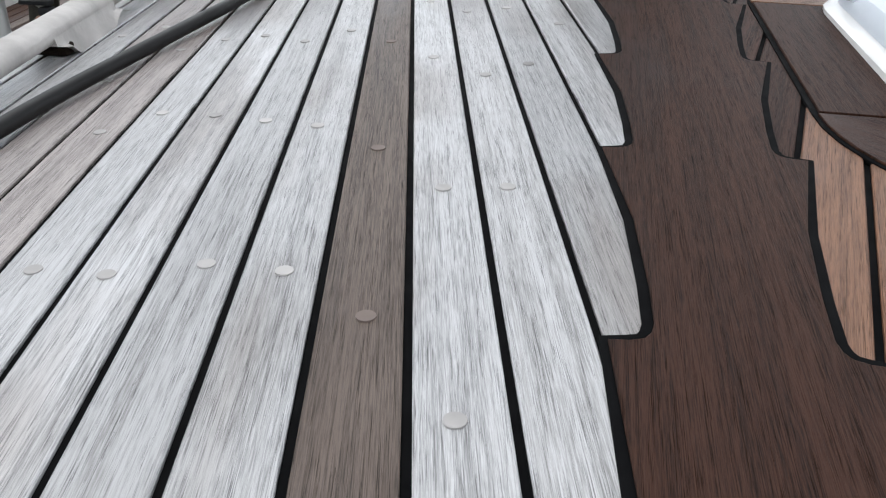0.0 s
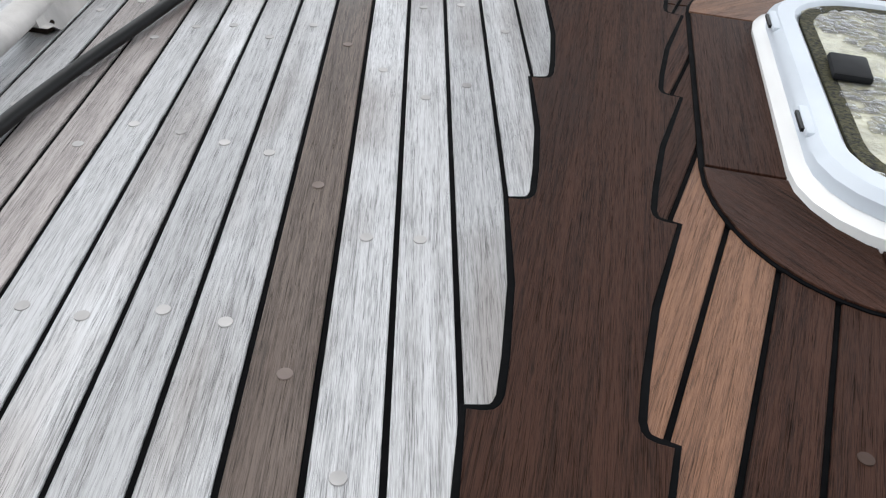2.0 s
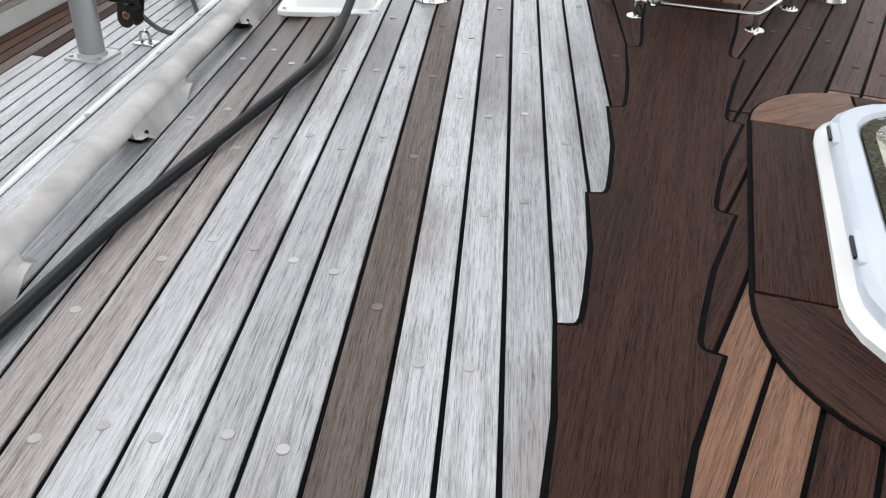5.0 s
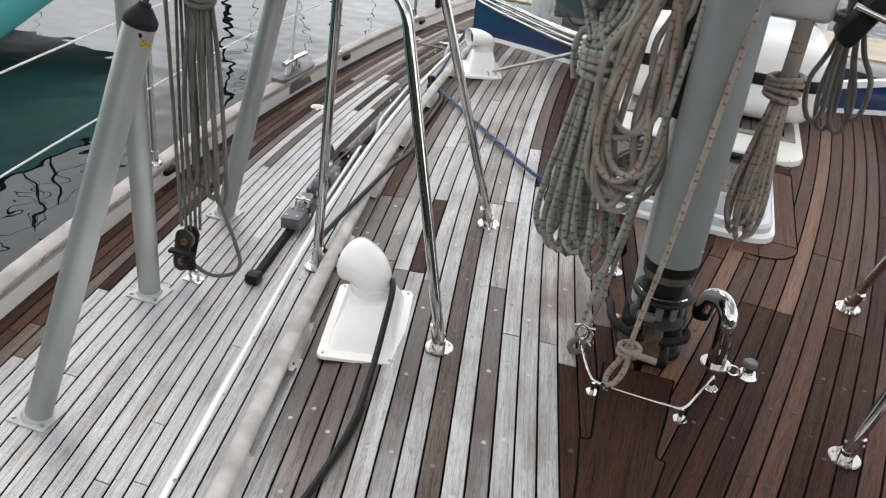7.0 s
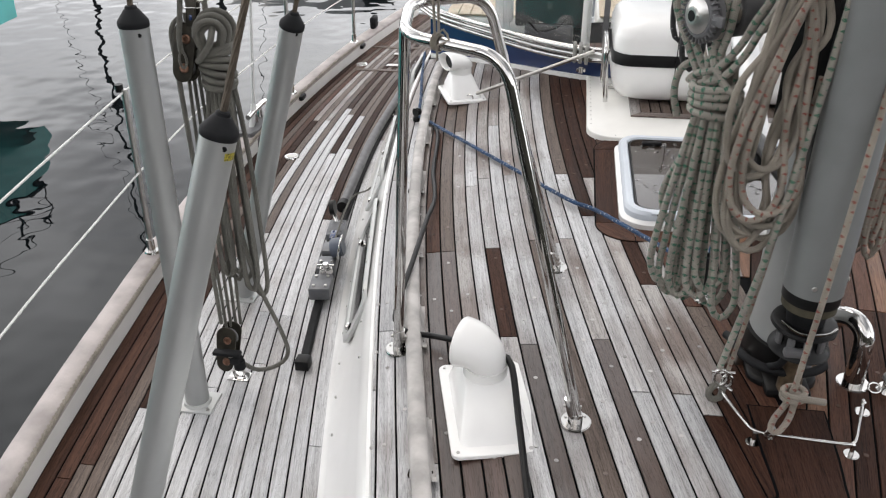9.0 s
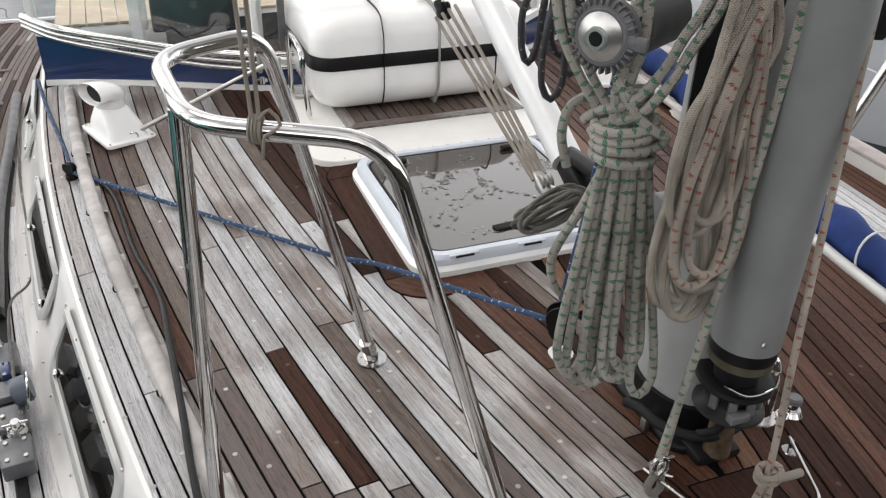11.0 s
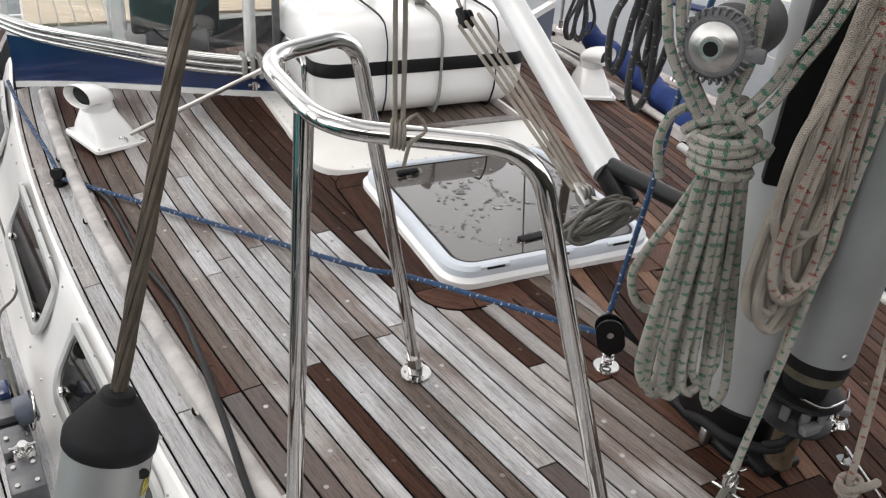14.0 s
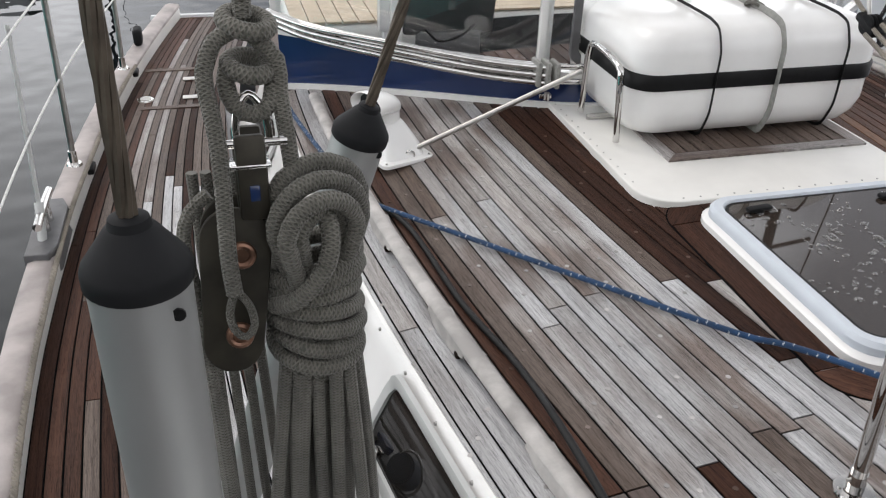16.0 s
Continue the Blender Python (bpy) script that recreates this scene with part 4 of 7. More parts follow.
def drops(x0, x1, y0, y1, z, n, big, seed):
    """Rain drops on a pane: many flattened beads in one mesh."""
    r_ = random.Random(seed)
    V, F = [], []
    for i in range(n):
        x, y, r = r_.uniform(x0, x1), r_.uniform(y0, y1), big * r_.uniform(0.3, 1.0) ** 1.6
        if noise.noise(Vector((x * 7, y * 7, seed))) < (0.08 if n < 1000 else -0.2):
            continue
        sx, sy = r * r_.uniform(0.7, 1.6), r * r_.uniform(0.7, 1.3)
        b = len(V)
        for h, w in ((0, 1.0), (0.55, 0.8), (0.9, 0.4)):
            V += [(x + sx * w * math.cos(2 * math.pi * k / 8), y + sy * w * math.sin(2 * math.pi * k / 8), z + h * r * 0.4) for k in range(8)]
        for q in (0, 8):
            F += [(b + q + k, b + q + (k + 1) % 8, b + q + 8 + (k + 1) % 8, b + q + 8 + k) for k in range(8)]
        F.append(tuple(b + 16 + k for k in range(8)))
    me = bpy.data.meshes.new("rain_film")
    me.from_pydata(V, [], F)
    me.materials.append(DROP)
    me.polygons.foreach_set("use_smooth", [True] * len(me.polygons))
    return me


def deck_hatch(name, x0, x1, y0, y1, glass, label, hinge_side, n_drops, big, seed):
    """A flush hatch: moulded base, rounded lid frame, acrylic, hinges and turn handles."""
    cx, cy = (x0 + x1) / 2, (y0 + y1) / 2
    z = roof_z(x0 + 0.1, cy) + 0.002
    e = thing(name, (cx, cy, z), label, "deck hatch", "deck hatches")
    R = 0.125 if hinge_side != "front" else 0.095

    def frame_(nm, d0, d1, za, zb, mat, ch, lab=""):
        o = rounded_rect(x0 + d0, x1 - d0, y0 + d0, y1 - d0, max(0.02, R - d0 * 0.6))
        i = rounded_rect(x0 + d1, x1 - d1, y0 + d1, y1 - d1, max(0.015, R - d1 * 0.6))
        wpart(nm, ring_slab(o, i, z + za, z + zb, None, ch), mat, e, lab)
    frame_("base", 0.0, 0.05, -0.02, 0.026, GEL, 0.010, "white moulded base")
    frame_("lid_frame", 0.016, 0.056, 0.027, 0.060, FRAME, 0.012, "pale blue-white lid frame")
    mossy = glass is YELLOWED
    frame_("gasket", 0.0565, 0.074 if mossy else 0.064, 0.045, 0.0542 if mossy else 0.0535, MOSS if mossy else BLACK, 0.0, "mossy rubber gasket" if mossy else "black rubber gasket")
    d = 0.0645
    wpart("pane", slab(rounded_rect(x0 + d, x1 - d, y0 + d, y1 - d, 0.04), z + 0.042, z + 0.0525), glass, e, "acrylic pane with rain drops")
    dr = new("rain_film", drops(x0 + d + 0.01, x1 - d - 0.01, y0 + d + 0.01, y1 - d - 0.01, z + 0.0527, n_drops, big, seed))
    place(e, dr)
    dr["kind"] = "stuff"
    for k in range(3 if hinge_side == "front" else 2):
        if hinge_side == "front":
            xx = x0 + 0.16 + (x1 - x0 - 0.32) * k / 2
            h = box(0.10, 0.02, 0.014, Matrix.Translation((xx, y0 + 0.026, z + 0.052)), 0.004)
        else:
            yy = y0 + 0.19 + 0.31 * k
            h = box(0.016, 0.07, 0.012, Matrix.Translation((x0 + 0.022, yy, z + 0.052)), 0.004)
        wpart("hinge", h, FRAME, e)
        m = Matrix.Translation((xx, y0 + 0.0145, z + 0.053)) if hinge_side == "front" else Matrix.Translation((x0 + 0.0125, yy, z + 0.052))
        wpart("hinge_slot", box(*((0.06, 0.004, 0.006) if hinge_side == "front" else (0.004, 0.045, 0.006)), m), BLACK, e)
    grips = [(x0 + (x1 - x0) * q, y1 - 0.12, 0.085, 0.026, 0.1) for q in (0.2, 0.8)] if hinge_side == "front" else [(x0 + 0.092, y0 + 0.345, 0.072, 0.048, 1.5)]
    for px, py, gl, gw, turn in grips:
        wpart("handle", merge(box(gl, gw, 0.014, Matrix.Translation((px, py, z + 0.062)) @ Matrix.Rotation(turn, 4, "Z"), 0.005), cyl(0.018, 0.016, 0.012, Matrix.Translation((px, py, z + 0.0526)), 18)), RUBBER, e)
    if hinge_side == "front":
        wpart("latch_pad", box(0.10, 0.034, 0.008, Matrix.Translation((x0 + 0.36, y0 + 0.14, z + 0.056)) @ Matrix.Rotation(0.1, 4, "Z"), 0.003), RUBBER, e)
    e.scale = (1, 1, 1 if hinge_side == "front" else 0.74)
    wpart("well", slab(rounded_rect(x0 + 0.09, x1 - 0.09, y0 + 0.09, y1 - 0.09, 0.04), z + 0.012, z + 0.018), MAHOG, e, "dim wooden cabin seen through the pane")
    return e


deck_hatch("fore_hatch", *FH, YELLOWED, "pale hatch with a yellowed wet pane, closed", "side", 3600, 0.0095, 3)
deck_hatch("main_hatch", *MH, SMOKED, "large closed hatch with a smoked pane and rain drops", "front", 620, 0.0105, 4)

# white panel with a teak inset under the raft
px0, px1, py0, py1 = -0.425, 0.615, 3.69, 4.72
zb = roof_z(-0.3, 4.2)
wp = thing("raft_platform", (0.2, 4.2, zb), "white moulded panel with a teak grating inset", "platform")
wpart("panel", slab(rounded_rect(px0, px1, py0, py1, 0.13, 10), zb - 0.02, zb + 0.018, 0.006), GEL2, wp)
ix0, ix1, iy0, iy1 = -0.215, 0.585, 3.965, 4.62
it = zb + 0.0185
for nm, o, ang in (("inset_frame", [(ix0, iy0), (ix1, iy0), (ix1 - .05, iy0 + .05), (ix0 + .05, iy0 + .05)], radians(90)), ("inset_frame", [(ix0, iy1), (ix0, iy0), (ix0 + .05, iy0 + .05), (ix0 + .05, iy1)], 0), ("inset_frame", [(ix1, iy0), (ix1, iy1), (ix1 - .05, iy1), (ix1 - .05, iy0 + .05)], 0)):
    wpart(nm, flat_uv(slab(o, it, it + 0.008, 0.001), ang), TEAK_MID, wp, smooth=False)
wpart("inset_caulk", slab([(ix0 + .04, iy0 + .04), (ix1 - .04, iy0 + .04), (ix1 - .04, iy1), (ix0 + .04, iy1)], it - 0.002, it + 0.003), CAULK, wp)
n_in = 14
for k in range(n_in):
    a = ix0 + .053 + (ix1 - ix0 - .106) * k / n_in
    b = a + (ix1 - ix0 - .106) / n_in - 0.006
    wpart("inset_board", flat_uv(slab([(a, iy0 + .053), (b, iy0 + .053), (b, iy1), (a, iy1)], it, it + 0.0075, 0.0008)), TEAK_BROWN, wp, smooth=False)
for k in range(30):
    t = k / 29
    q = [(px0 + 0.02, py1 - 0.05 - t * 0.8)] if k < 15 else [(px0 + 0.1 + (t - 0.5) * 1.75, py0 + 0.02)]
    for sx, sy in q:
        if k < 15:
            sy = py1 - 0.05 - (k / 14) * 0.82
        wpart("screw", cyl(0.004, 0.003, 0.003, Matrix.Translation((sx, sy, zb + 0.017)), 8), STEEL_DULL, wp)

# life raft canister in its cradle
rx0, rx1, ry0, ry1, rz0, rz1 = -0.315, 0.665, 4.09, 4.74, zb + 0.04, zb + 0.435
raft = thing("life_raft", (0.22, 4.42, zb + 0.03), "white life raft canister with black band and grey straps", "life raft")


def raft_half(za, zb_, zm, flip):
    bm = bmesh.new()
    rows = []
    lev = [(0.0, za), (0.0, za + (zb_ - za) * 0.45), (0.012, za + (zb_ - za) * 0.7), (0.035, za + (zb_ - za) * 0.9), (0.075, zb_), (0.16, zb_ + (0.008 if not flip else -0.004))]
    for d, zz in lev:
        rows.append([bm.verts.new((x, y, zz)) for x, y in rounded_rect(rx0 + d, rx1 - d, ry0 + d, ry1 - d, 0.10 if d < 0.1 else 0.05, 6)])
    n = len(rows[0])
    for a, b in zip(rows, rows[1:]):
        for k in range(n):
            bm.faces.new((a[k], a[(k + 1) % n], b[(k + 1) % n], b[k]))
    bm.faces.new(rows[-1])
    bm.faces.new(rows[0])
    return bm


mid = (rz0 + rz1) / 2 + 0.02
wpart("lower_shell", raft_half(mid - 0.025, rz0, mid, True), GEL, raft)
wpart("upper_shell", raft_half(mid + 0.025, rz1, mid, False), GEL, raft)
o1 = rounded_rect(rx0 - 0.006, rx1 + 0.006, ry0 - 0.006, ry1 + 0.006, 0.1)
o2 = rounded_rect(rx0 + 0.01, rx1 - 0.01, ry0 + 0.01, ry1 - 0.01, 0.09)
wpart("band", ring_slab(o1, o2, mid - 0.028, mid + 0.028, None, 0.006), BLACK, raft, "black rubber band")


def belt(x, w, mat, nm):
    """A strap round the canister."""
    e_ = 0.008
    up = [(0.0, mid + 0.03), (0.0, mid + 0.025 + (rz1 - mid - 0.025) * 0.45), (0.012, mid + 0.025 + (rz1 - mid - 0.025) * 0.7), (0.035, mid + 0.025 + (rz1 - mid - 0.025) * 0.9), (0.075, rz1), (0.16, rz1 + 0.008)]
    dn = [(0.0, mid - 0.03), (0.0, mid - 0.025 + (rz0 - mid + 0.025) * 0.45), (0.012, mid - 0.025 + (rz0 - mid + 0.025) * 0.7), (0.035, mid - 0.025 + (rz0 - mid + 0.025) * 0.9), (0.075, rz0), (0.16, rz0 - 0.004)]
    prof = [(ry1 - d + e_, z + (e_ if d > 0.03 else 0)) for d, z in up] + [(ry0 + d - (e_ if d else 0.011), z + (e_ if d > 0.03 else 0)) for d, z in reversed(up)]
    prof += [(ry0 - 0.012, mid)] + [(ry0 + d - (e_ if d else 0.011), z - (e_ if d > 0.03 else 0)) for d, z in dn]
    wpart(nm, sweep(smooth_path([(x, a, b) for a, b in prof], 0.03), w / 2, 12, False, 0.0045 / w), mat, raft)


belt(-0.02, 0.012, BLACK, "seal_band")
belt(0.49, 0.012, BLACK, "seal_band")
belt(0.225, 0.032, STRAP, "strap")
kn = [(0.225 + 0.02 * math.cos(a * 1.3), 4.30 + 0.035 * math.sin(a * 0.9), rz1 + 0.022 + 0.008 * math.sin(a * 2.1)) for a in [i * 0.8 for i in range(14)]]
wpart("strap_knot", rope(kn, 0.006), ROPE_GREY, raft, "knotted cord")
cr_ = [(rx0 - 0.02, 4.14, zb + 0.03), (rx0 - 0.035, 4.14, zb + 0.24), (rx0 - 0.035, 4.17, zb + 0.30), (rx0 - 0.035, 4.36, zb + 0.315), (rx0 - 0.035, 4.42, zb + 0.27), (rx0 - 0.03, 4.44, zb + 0.03)]
wpart("cradle_hoop", sweep(smooth_path(cr_, 0.02), 0.012, 12), STEEL, raft)
wpart("cradle_rail", rod((rx0 - 0.03, 4.38, zb + 0.03), (rx1 + 0.02, 4.38, zb + 0.03), 0.011), STEEL, raft)
for k in range(3):
    wpart("label_bar", box(0.05, 0.008, 0.001, Matrix.Translation((-0.16 + 0.06 * k * 0, 4.30 + 0.014 * k, rz1 + 0.004)) @ Matrix.Rotation(-0.1, 4, "Z")), RUBBER, raft)

# stay rod from the ventilator to the raft
st = thing("stay_rod", (-1.03, 4.36, roof_z(-1.03, 4.36)), "dull steel stay rod fixed to the deck by an eye", "stay rod")
wpart("rod", rod((-1.03, 4.37, roof_z(-1.03, 4.37) + 0.03), (-0.40, 4.36, zb + 0.22), 0.010), STEEL_DULL, st)
wpart("eye", sweep([(-1.045 + 0.018 * math.cos(a), 4.345, roof_z(-1.04, 4.34) + 0.022 + 0.018 * math.sin(a)) for a in [i * math.pi / 8 for i in range(16)]], 0.004, 8, True), STEEL, st)
wpart("base", box(0.05, 0.02, 0.006, Matrix.Translation((-1.04, 4.345, roof_z(-1.04, 4.345) + 0.002)), 0.002), STEEL, st)

# ---- windscreen and cockpit behind it ----
WL = [(-1.42, 5.36), (-0.445, 4.60), (XC, 4.52), (mirror(-0.445), 4.60), (mirror(-1.42), 5.36)]


def wall_strip(pts, z0, z1, thick, base=None, follow=False):
    """An upright strip along a plan line; its foot follows the roof when base is given."""
    bm = bmesh.new()
    p = [Vector((x, y)) for x, y in pts]
    rows = []
    for i, q in enumerate(p):
        a, b = p[max(0, i - 1)], p[min(len(p) - 1, i + 1)]
        t = (b - a).normalized()
        nrm = Vector((-t.y, t.x))
        o = q + nrm * thick
        zz = base(q.x, q.y) if base else 0
        zt = z1 + (zz if follow else 0)
        rows.append([bm.verts.new((q.x, q.y, zz + z0)), bm.verts.new((q.x, q.y, zt)), bm.verts.new((o.x, o.y, zt)), bm.verts.new((o.x, o.y, zz + z0))])
    for a, b in zip(rows, rows[1:]):
        for k in range(4):
            bm.faces.new((a[k], a[(k + 1) % 4], b[(k + 1) % 4], b[k]))
    bm.faces.new(rows[0])
    bm.faces.new(rows[-1])
    return bm


WLS = [(v.x, v.y) for v in smooth_path([(x, y, 0) for x, y in WL], 0.06)]
ws = thing("windscreen", (XC, 4.7, roof_z(XC, 4.7)), "white framed windscreen on a blue coaming", "windscreen")
wpart("coaming", wall_strip(WLS, -0.01, 0.135, 0.03, roof_z), NAVY, ws, "glossy dark blue coaming")
wpart("foot_moulding", wall_strip([(x, y - 0.014) for x, y in WLS], -0.008, 0.024, 0.013, roof_z, True), GEL, ws)
wpart("sill", wall_strip([(x, y - 0.004) for x, y in WLS], 0.136, 0.172, 0.04), GEL, ws)
pane = wall_strip([(x, y + 0.02) for x, y in WLS], 0.173, 0.62, 0.006)
pw = wpart("pane", pane, PANE, ws, "clear pane")
pw.visible_shadow = False
for x, y in (WL[0], (-0.95, 5.0), WL[1], (XC, 4.53), WL[3], (1.15, 5.0), WL[4]):
    wpart("post", box(0.05, 0.03, 0.47, Matrix.Translation((x, y + 0.035, 0.405)), 0.006), GEL, ws)
wpart("top_frame", wall_strip([(x, y + 0.02) for x, y in WLS], 0.62, 0.66, 0.04), GEL, ws)
iw = ring_slab([(a, b) for a, b in rounded_rect(-0.36, 0.10, 0.20, 0.60, 0.05)], [(a, b) for a, b in rounded_rect(-0.33, 0.07, 0.23, 0.57, 0.04)], 0, 0.02)
bmesh.ops.transform(iw, matrix=Matrix.Translation((0, 4.58, 0)) @ Matrix.Rotation(radians(90), 4, "X"), verts=iw.verts)
wpart("window_frame", iw, GREYP, ws, "grey rounded frame of the centre window")

# folded sprayhood frame: a bundle of bent tubes in front of the panes
hood = thing("sprayhood_frame", (-0.95, 4.85, 0.2), "bundle of polished tubes of a folded sprayhood frame", "sprayhood frame")
for k in range(6):
    dz, dy = 0.030 * (k % 3), 0.03 * (k // 3)
    pts = [(-1.46, 5.32 - dy, 0.21 + dz * 0.7), (-1.30, 5.08 - dy, 0.20 + dz * 0.8), (-1.0, 4.86 - dy, 0.165 + dz + 0.01 * (k // 3)), (-0.70, 4.68 - dy, 0.150 + dz), (-0.47, 4.545 - dy, 0.150 + dz)]
    if k in (0, 2):
        pts.append((-0.30, 4.49 - dy, 0.155 + dz))
    wpart("tube", rope([Vector(q) for q in pts], 0.0115, 12, 0.05), STEEL, hood)
wpart("lashing", merge(*[box(0.020, 0.085, 0.10, Matrix.Translation((-0.50 + 0.032 * q, 4.55 - 0.015 * q, 0.185)), 0.008) for q in range(3)]), STRAP, hood, "grey webbing lashing")
wpart("hinge_eye", merge(cyl(0.012, 0.012, 0.03, Matrix.Translation((-0.46, 4.52, 0.08)), 14), box(0.05, 0.012, 0.02, Matrix.Translation((-0.46, 4.535, 0.09)), 0.003)), STEEL, hood)

# cockpit seen through the panes
ck = thing("cockpit_coaming", (-0.95, 5.9, SIDE - 0.05), "pale planked cockpit coaming with a mahogany edge", "cockpit coaming")
wpart("body", box(0.8, 0.9, 0.62, Matrix.Translation((-0.95, 5.95, -0.19)), 0.05, 3), GEL2, ck)
for k in range(9):
    x = -1.30 + 0.078 * k
    wpart("plank", flat_uv(box(0.072, 0.86, 0.012, Matrix.Translation((x, 5.95, 0.128)), 0.002)), PALE, ck, smooth=False)
wpart("edge_trim", box(0.05, 0.9, 0.05, Matrix.Translation((-0.56, 5.95, 0.13)), 0.015), MAHOG, ck)
ck2 = thing("cockpit_bench", (0.4, 6.2, SIDE - 0.05), "pale planked cockpit bench", "bench")
wpart("body", box(1.7, 0.7, 0.5, Matrix.Translation((0.5, 6.4, -0.25)), 0.04, 3), GEL2, ck2)
for k in range(10):
    wpart("plank", box(1.66, 0.062, 0.012, Matrix.Translation((0.5, 6.09 + 0.068 * k, 0.008)), 0.002), PALE, ck2, smooth=False)
pod = thing("instrument_pod", (-0.62, 5.25, 0.0), "dark screen pod standing behind the windscreen", "instrument pod")
wpart("screen", box(0.42, 0.05, 0.34, Matrix.Translation((-0.66, 5.25, 0.30)) @ Matrix.Rotation(radians(12), 4, "X"), 0.015, 3), material("charcoal_screen_back", (0.06, 0.06, 0.062), 0.5, vary=0.2, scale=12), pod, "dark rear of the screen")
wpart("bracket", box(0.30, 0.06, 0.30, Matrix.Translation((-0.66, 5.27, 0.0)), 0.02), GREYP, pod)
wpart("cable", rope([(-0.78, 5.215, 0.17), (-0.72, 5.20, 0.12), (-0.62, 5.20, 0.14), (-0.56, 5.215, 0.18)], 0.006), BLACK, pod)
wpart("badge", box(0.03, 0.004, 0.04, Matrix.Translation((-0.66, 5.222, 0.27)) @ Matrix.Rotation(radians(12), 4, "X")), GREYP, pod)
mug = thing("white_holder", (-0.93, 5.3, 0.1), "white plastic holder behind the pane", "holder")
wpart("body", box(0.09, 0.06, 0.16, Matrix.Translation((-0.93, 5.32, 0.22)), 0.015), GEL, mug)
wpart("foot", box(0.05, 0.05, 0.1, Matrix.Translation((-0.93, 5.32, 0.10)), 0.01), GEL, mug)


# ---- mast and its gear ----
MX, MY = 0.108, 1.93
mast = thing("mast", (MX, 2.12, roof_z(MX, 2.12)), "grey anodised mast stepped on deck with a black boot", "mast")
prof = [(0.072 * math.cos(a) * 1.0, (0.10 if math.sin(a) > 0 else 0.12) * math.sin(a)) for a in [2 * math.pi * i / 40 for i in range(40)]]


def extr(pr, x, y, z0, z1, rake=0.0):
    bm = bmesh.new()
    rows = [[bm.verts.new((x + px, y + py + rake * z, z)) for px, py in pr] for z in (z0, (z0 + z1) / 2, z1)]
    n = len(pr)
    for a, b in zip(rows, rows[1:]):
        for k in range(n):
            bm.faces.new((a[k], a[(k + 1) % n], b[(k + 1) % n], b[k]))
    bm.faces.new(rows[0])
    bm.faces.new(rows[-1])
    return bm


wpart("front_profile", extr([(0.072 * math.cos(a), 0.075 * math.sin(a)) for a in [2 * math.pi * i / 40 for i in range(40)]], MX, MY, 0.365, 7.0), ALU, mast)
wpart("main_profile", extr([(0.078 * math.cos(a), 0.12 * math.sin(a)) for a in [2 * math.pi * i / 40 for i in range(40)]], MX - 0.005, 2.11, 0.10, 7.0), material("grey_anodised_sail_pocket", (0.36, 0.37, 0.365), 0.42, 0.2, vary=0.12, scale=6), mast)
wpart("boot", extr([(0.090 * math.cos(a), 0.135 * math.sin(a)) for a in [2 * math.pi * i / 40 for i in range(40)]], MX - 0.005, 2.11, 0.02, 0.125), BLACK, mast, "black rubber boot at the foot")
wpart("step_plate", slab(rounded_rect(MX - 0.095, MX + 0.09, 1.955, 2.26, 0.05), 0.012, 0.040, 0.010), BLACK, mast, "dark mast step")
wpart("sleeve_end", extr([(0.070 * math.cos(a), 0.073 * math.sin(a)) for a in [2 * math.pi * i / 36 for i in range(36)]], MX, MY, 0.335, 0.365), BLACK, mast)
wpart("band", extr([(0.067 * math.cos(a), 0.070 * math.sin(a)) for a in [2 * math.pi * i / 36 for i in range(36)]], MX, MY, 0.312, 0.335), material("olive_band", (0.075, 0.066, 0.042), 0.7, vary=0.4, scale=30), mast, "olive canvas band")
wpart("drum_neck", cyl(0.046, 0.052, 0.055, Matrix.Translation((MX, MY, 0.258)), 30), RUBBER, mast, "dark line guard under the furler")
# the furling drum: a shallow dished cup with a lip and cut-outs
cup = bmesh.new()
rings = [[cup.verts.new((MX + r * math.cos(2 * math.pi * k / 36), MY + r * 1.06 * math.sin(2 * math.pi * k / 36), z)) for k in range(36)] for r, z in ((0.040, 0.262), (0.066, 0.266), (0.079, 0.262), (0.082, 0.254), (0.076, 0.246), (0.056, 0.236), (0.052, 0.214), (0.060, 0.196), (0.074, 0.188), (0.077, 0.180), (0.066, 0.172), (0.036, 0.168))]
for a, b in zip(rings, rings[1:]):
    for k in range(36):
        cup.faces.new((a[k], a[(k + 1) % 36], b[(k + 1) % 36], b[k]))
cup.faces.new(rings[0])
cup.faces.new(rings[-1])
wpart("drum", cup, BLACK, mast, "black dished furling drum")
for k in range(5):
    a = radians(195 + 38 * k)
    wpart("drum_rib", box(0.012, 0.020, 0.046, Matrix.Translation((MX + 0.060 * math.cos(a), MY + 0.064 * math.sin(a), 0.222)) @ Matrix.Rotation(a, 4, "Z"), 0.004), GREYP, mast)
wpart("drum_spigot", cyl(0.032, 0.026, 0.13, Matrix.Translation((MX, MY, 0.04)), 24), material("stained_bronze", (0.16, 0.115, 0.075), 0.45, 0.5, vary=0.5, scale=40), mast)
wpart("band_clip", sweep(smooth_path([(MX - 0.070, MY - 0.045, 0.285), (MX - 0.03, MY - 0.078, 0.272), (MX + 0.03, MY - 0.080, 0.276), (MX + 0.06, MY - 0.06, 0.282)], 0.01), 0.0035, 8), STEEL, mast)
wpart("pawl", box(0.050, 0.024, 0.022, Matrix.Translation((MX - 0.03, MY - 0.066, 0.205)), 0.006), GREYP, mast)
wpart("drum_base", box(0.12, 0.12, 0.030, Matrix.Translation((MX, MY + 0.04, 0.030)), 0.012), BLACK, mast)
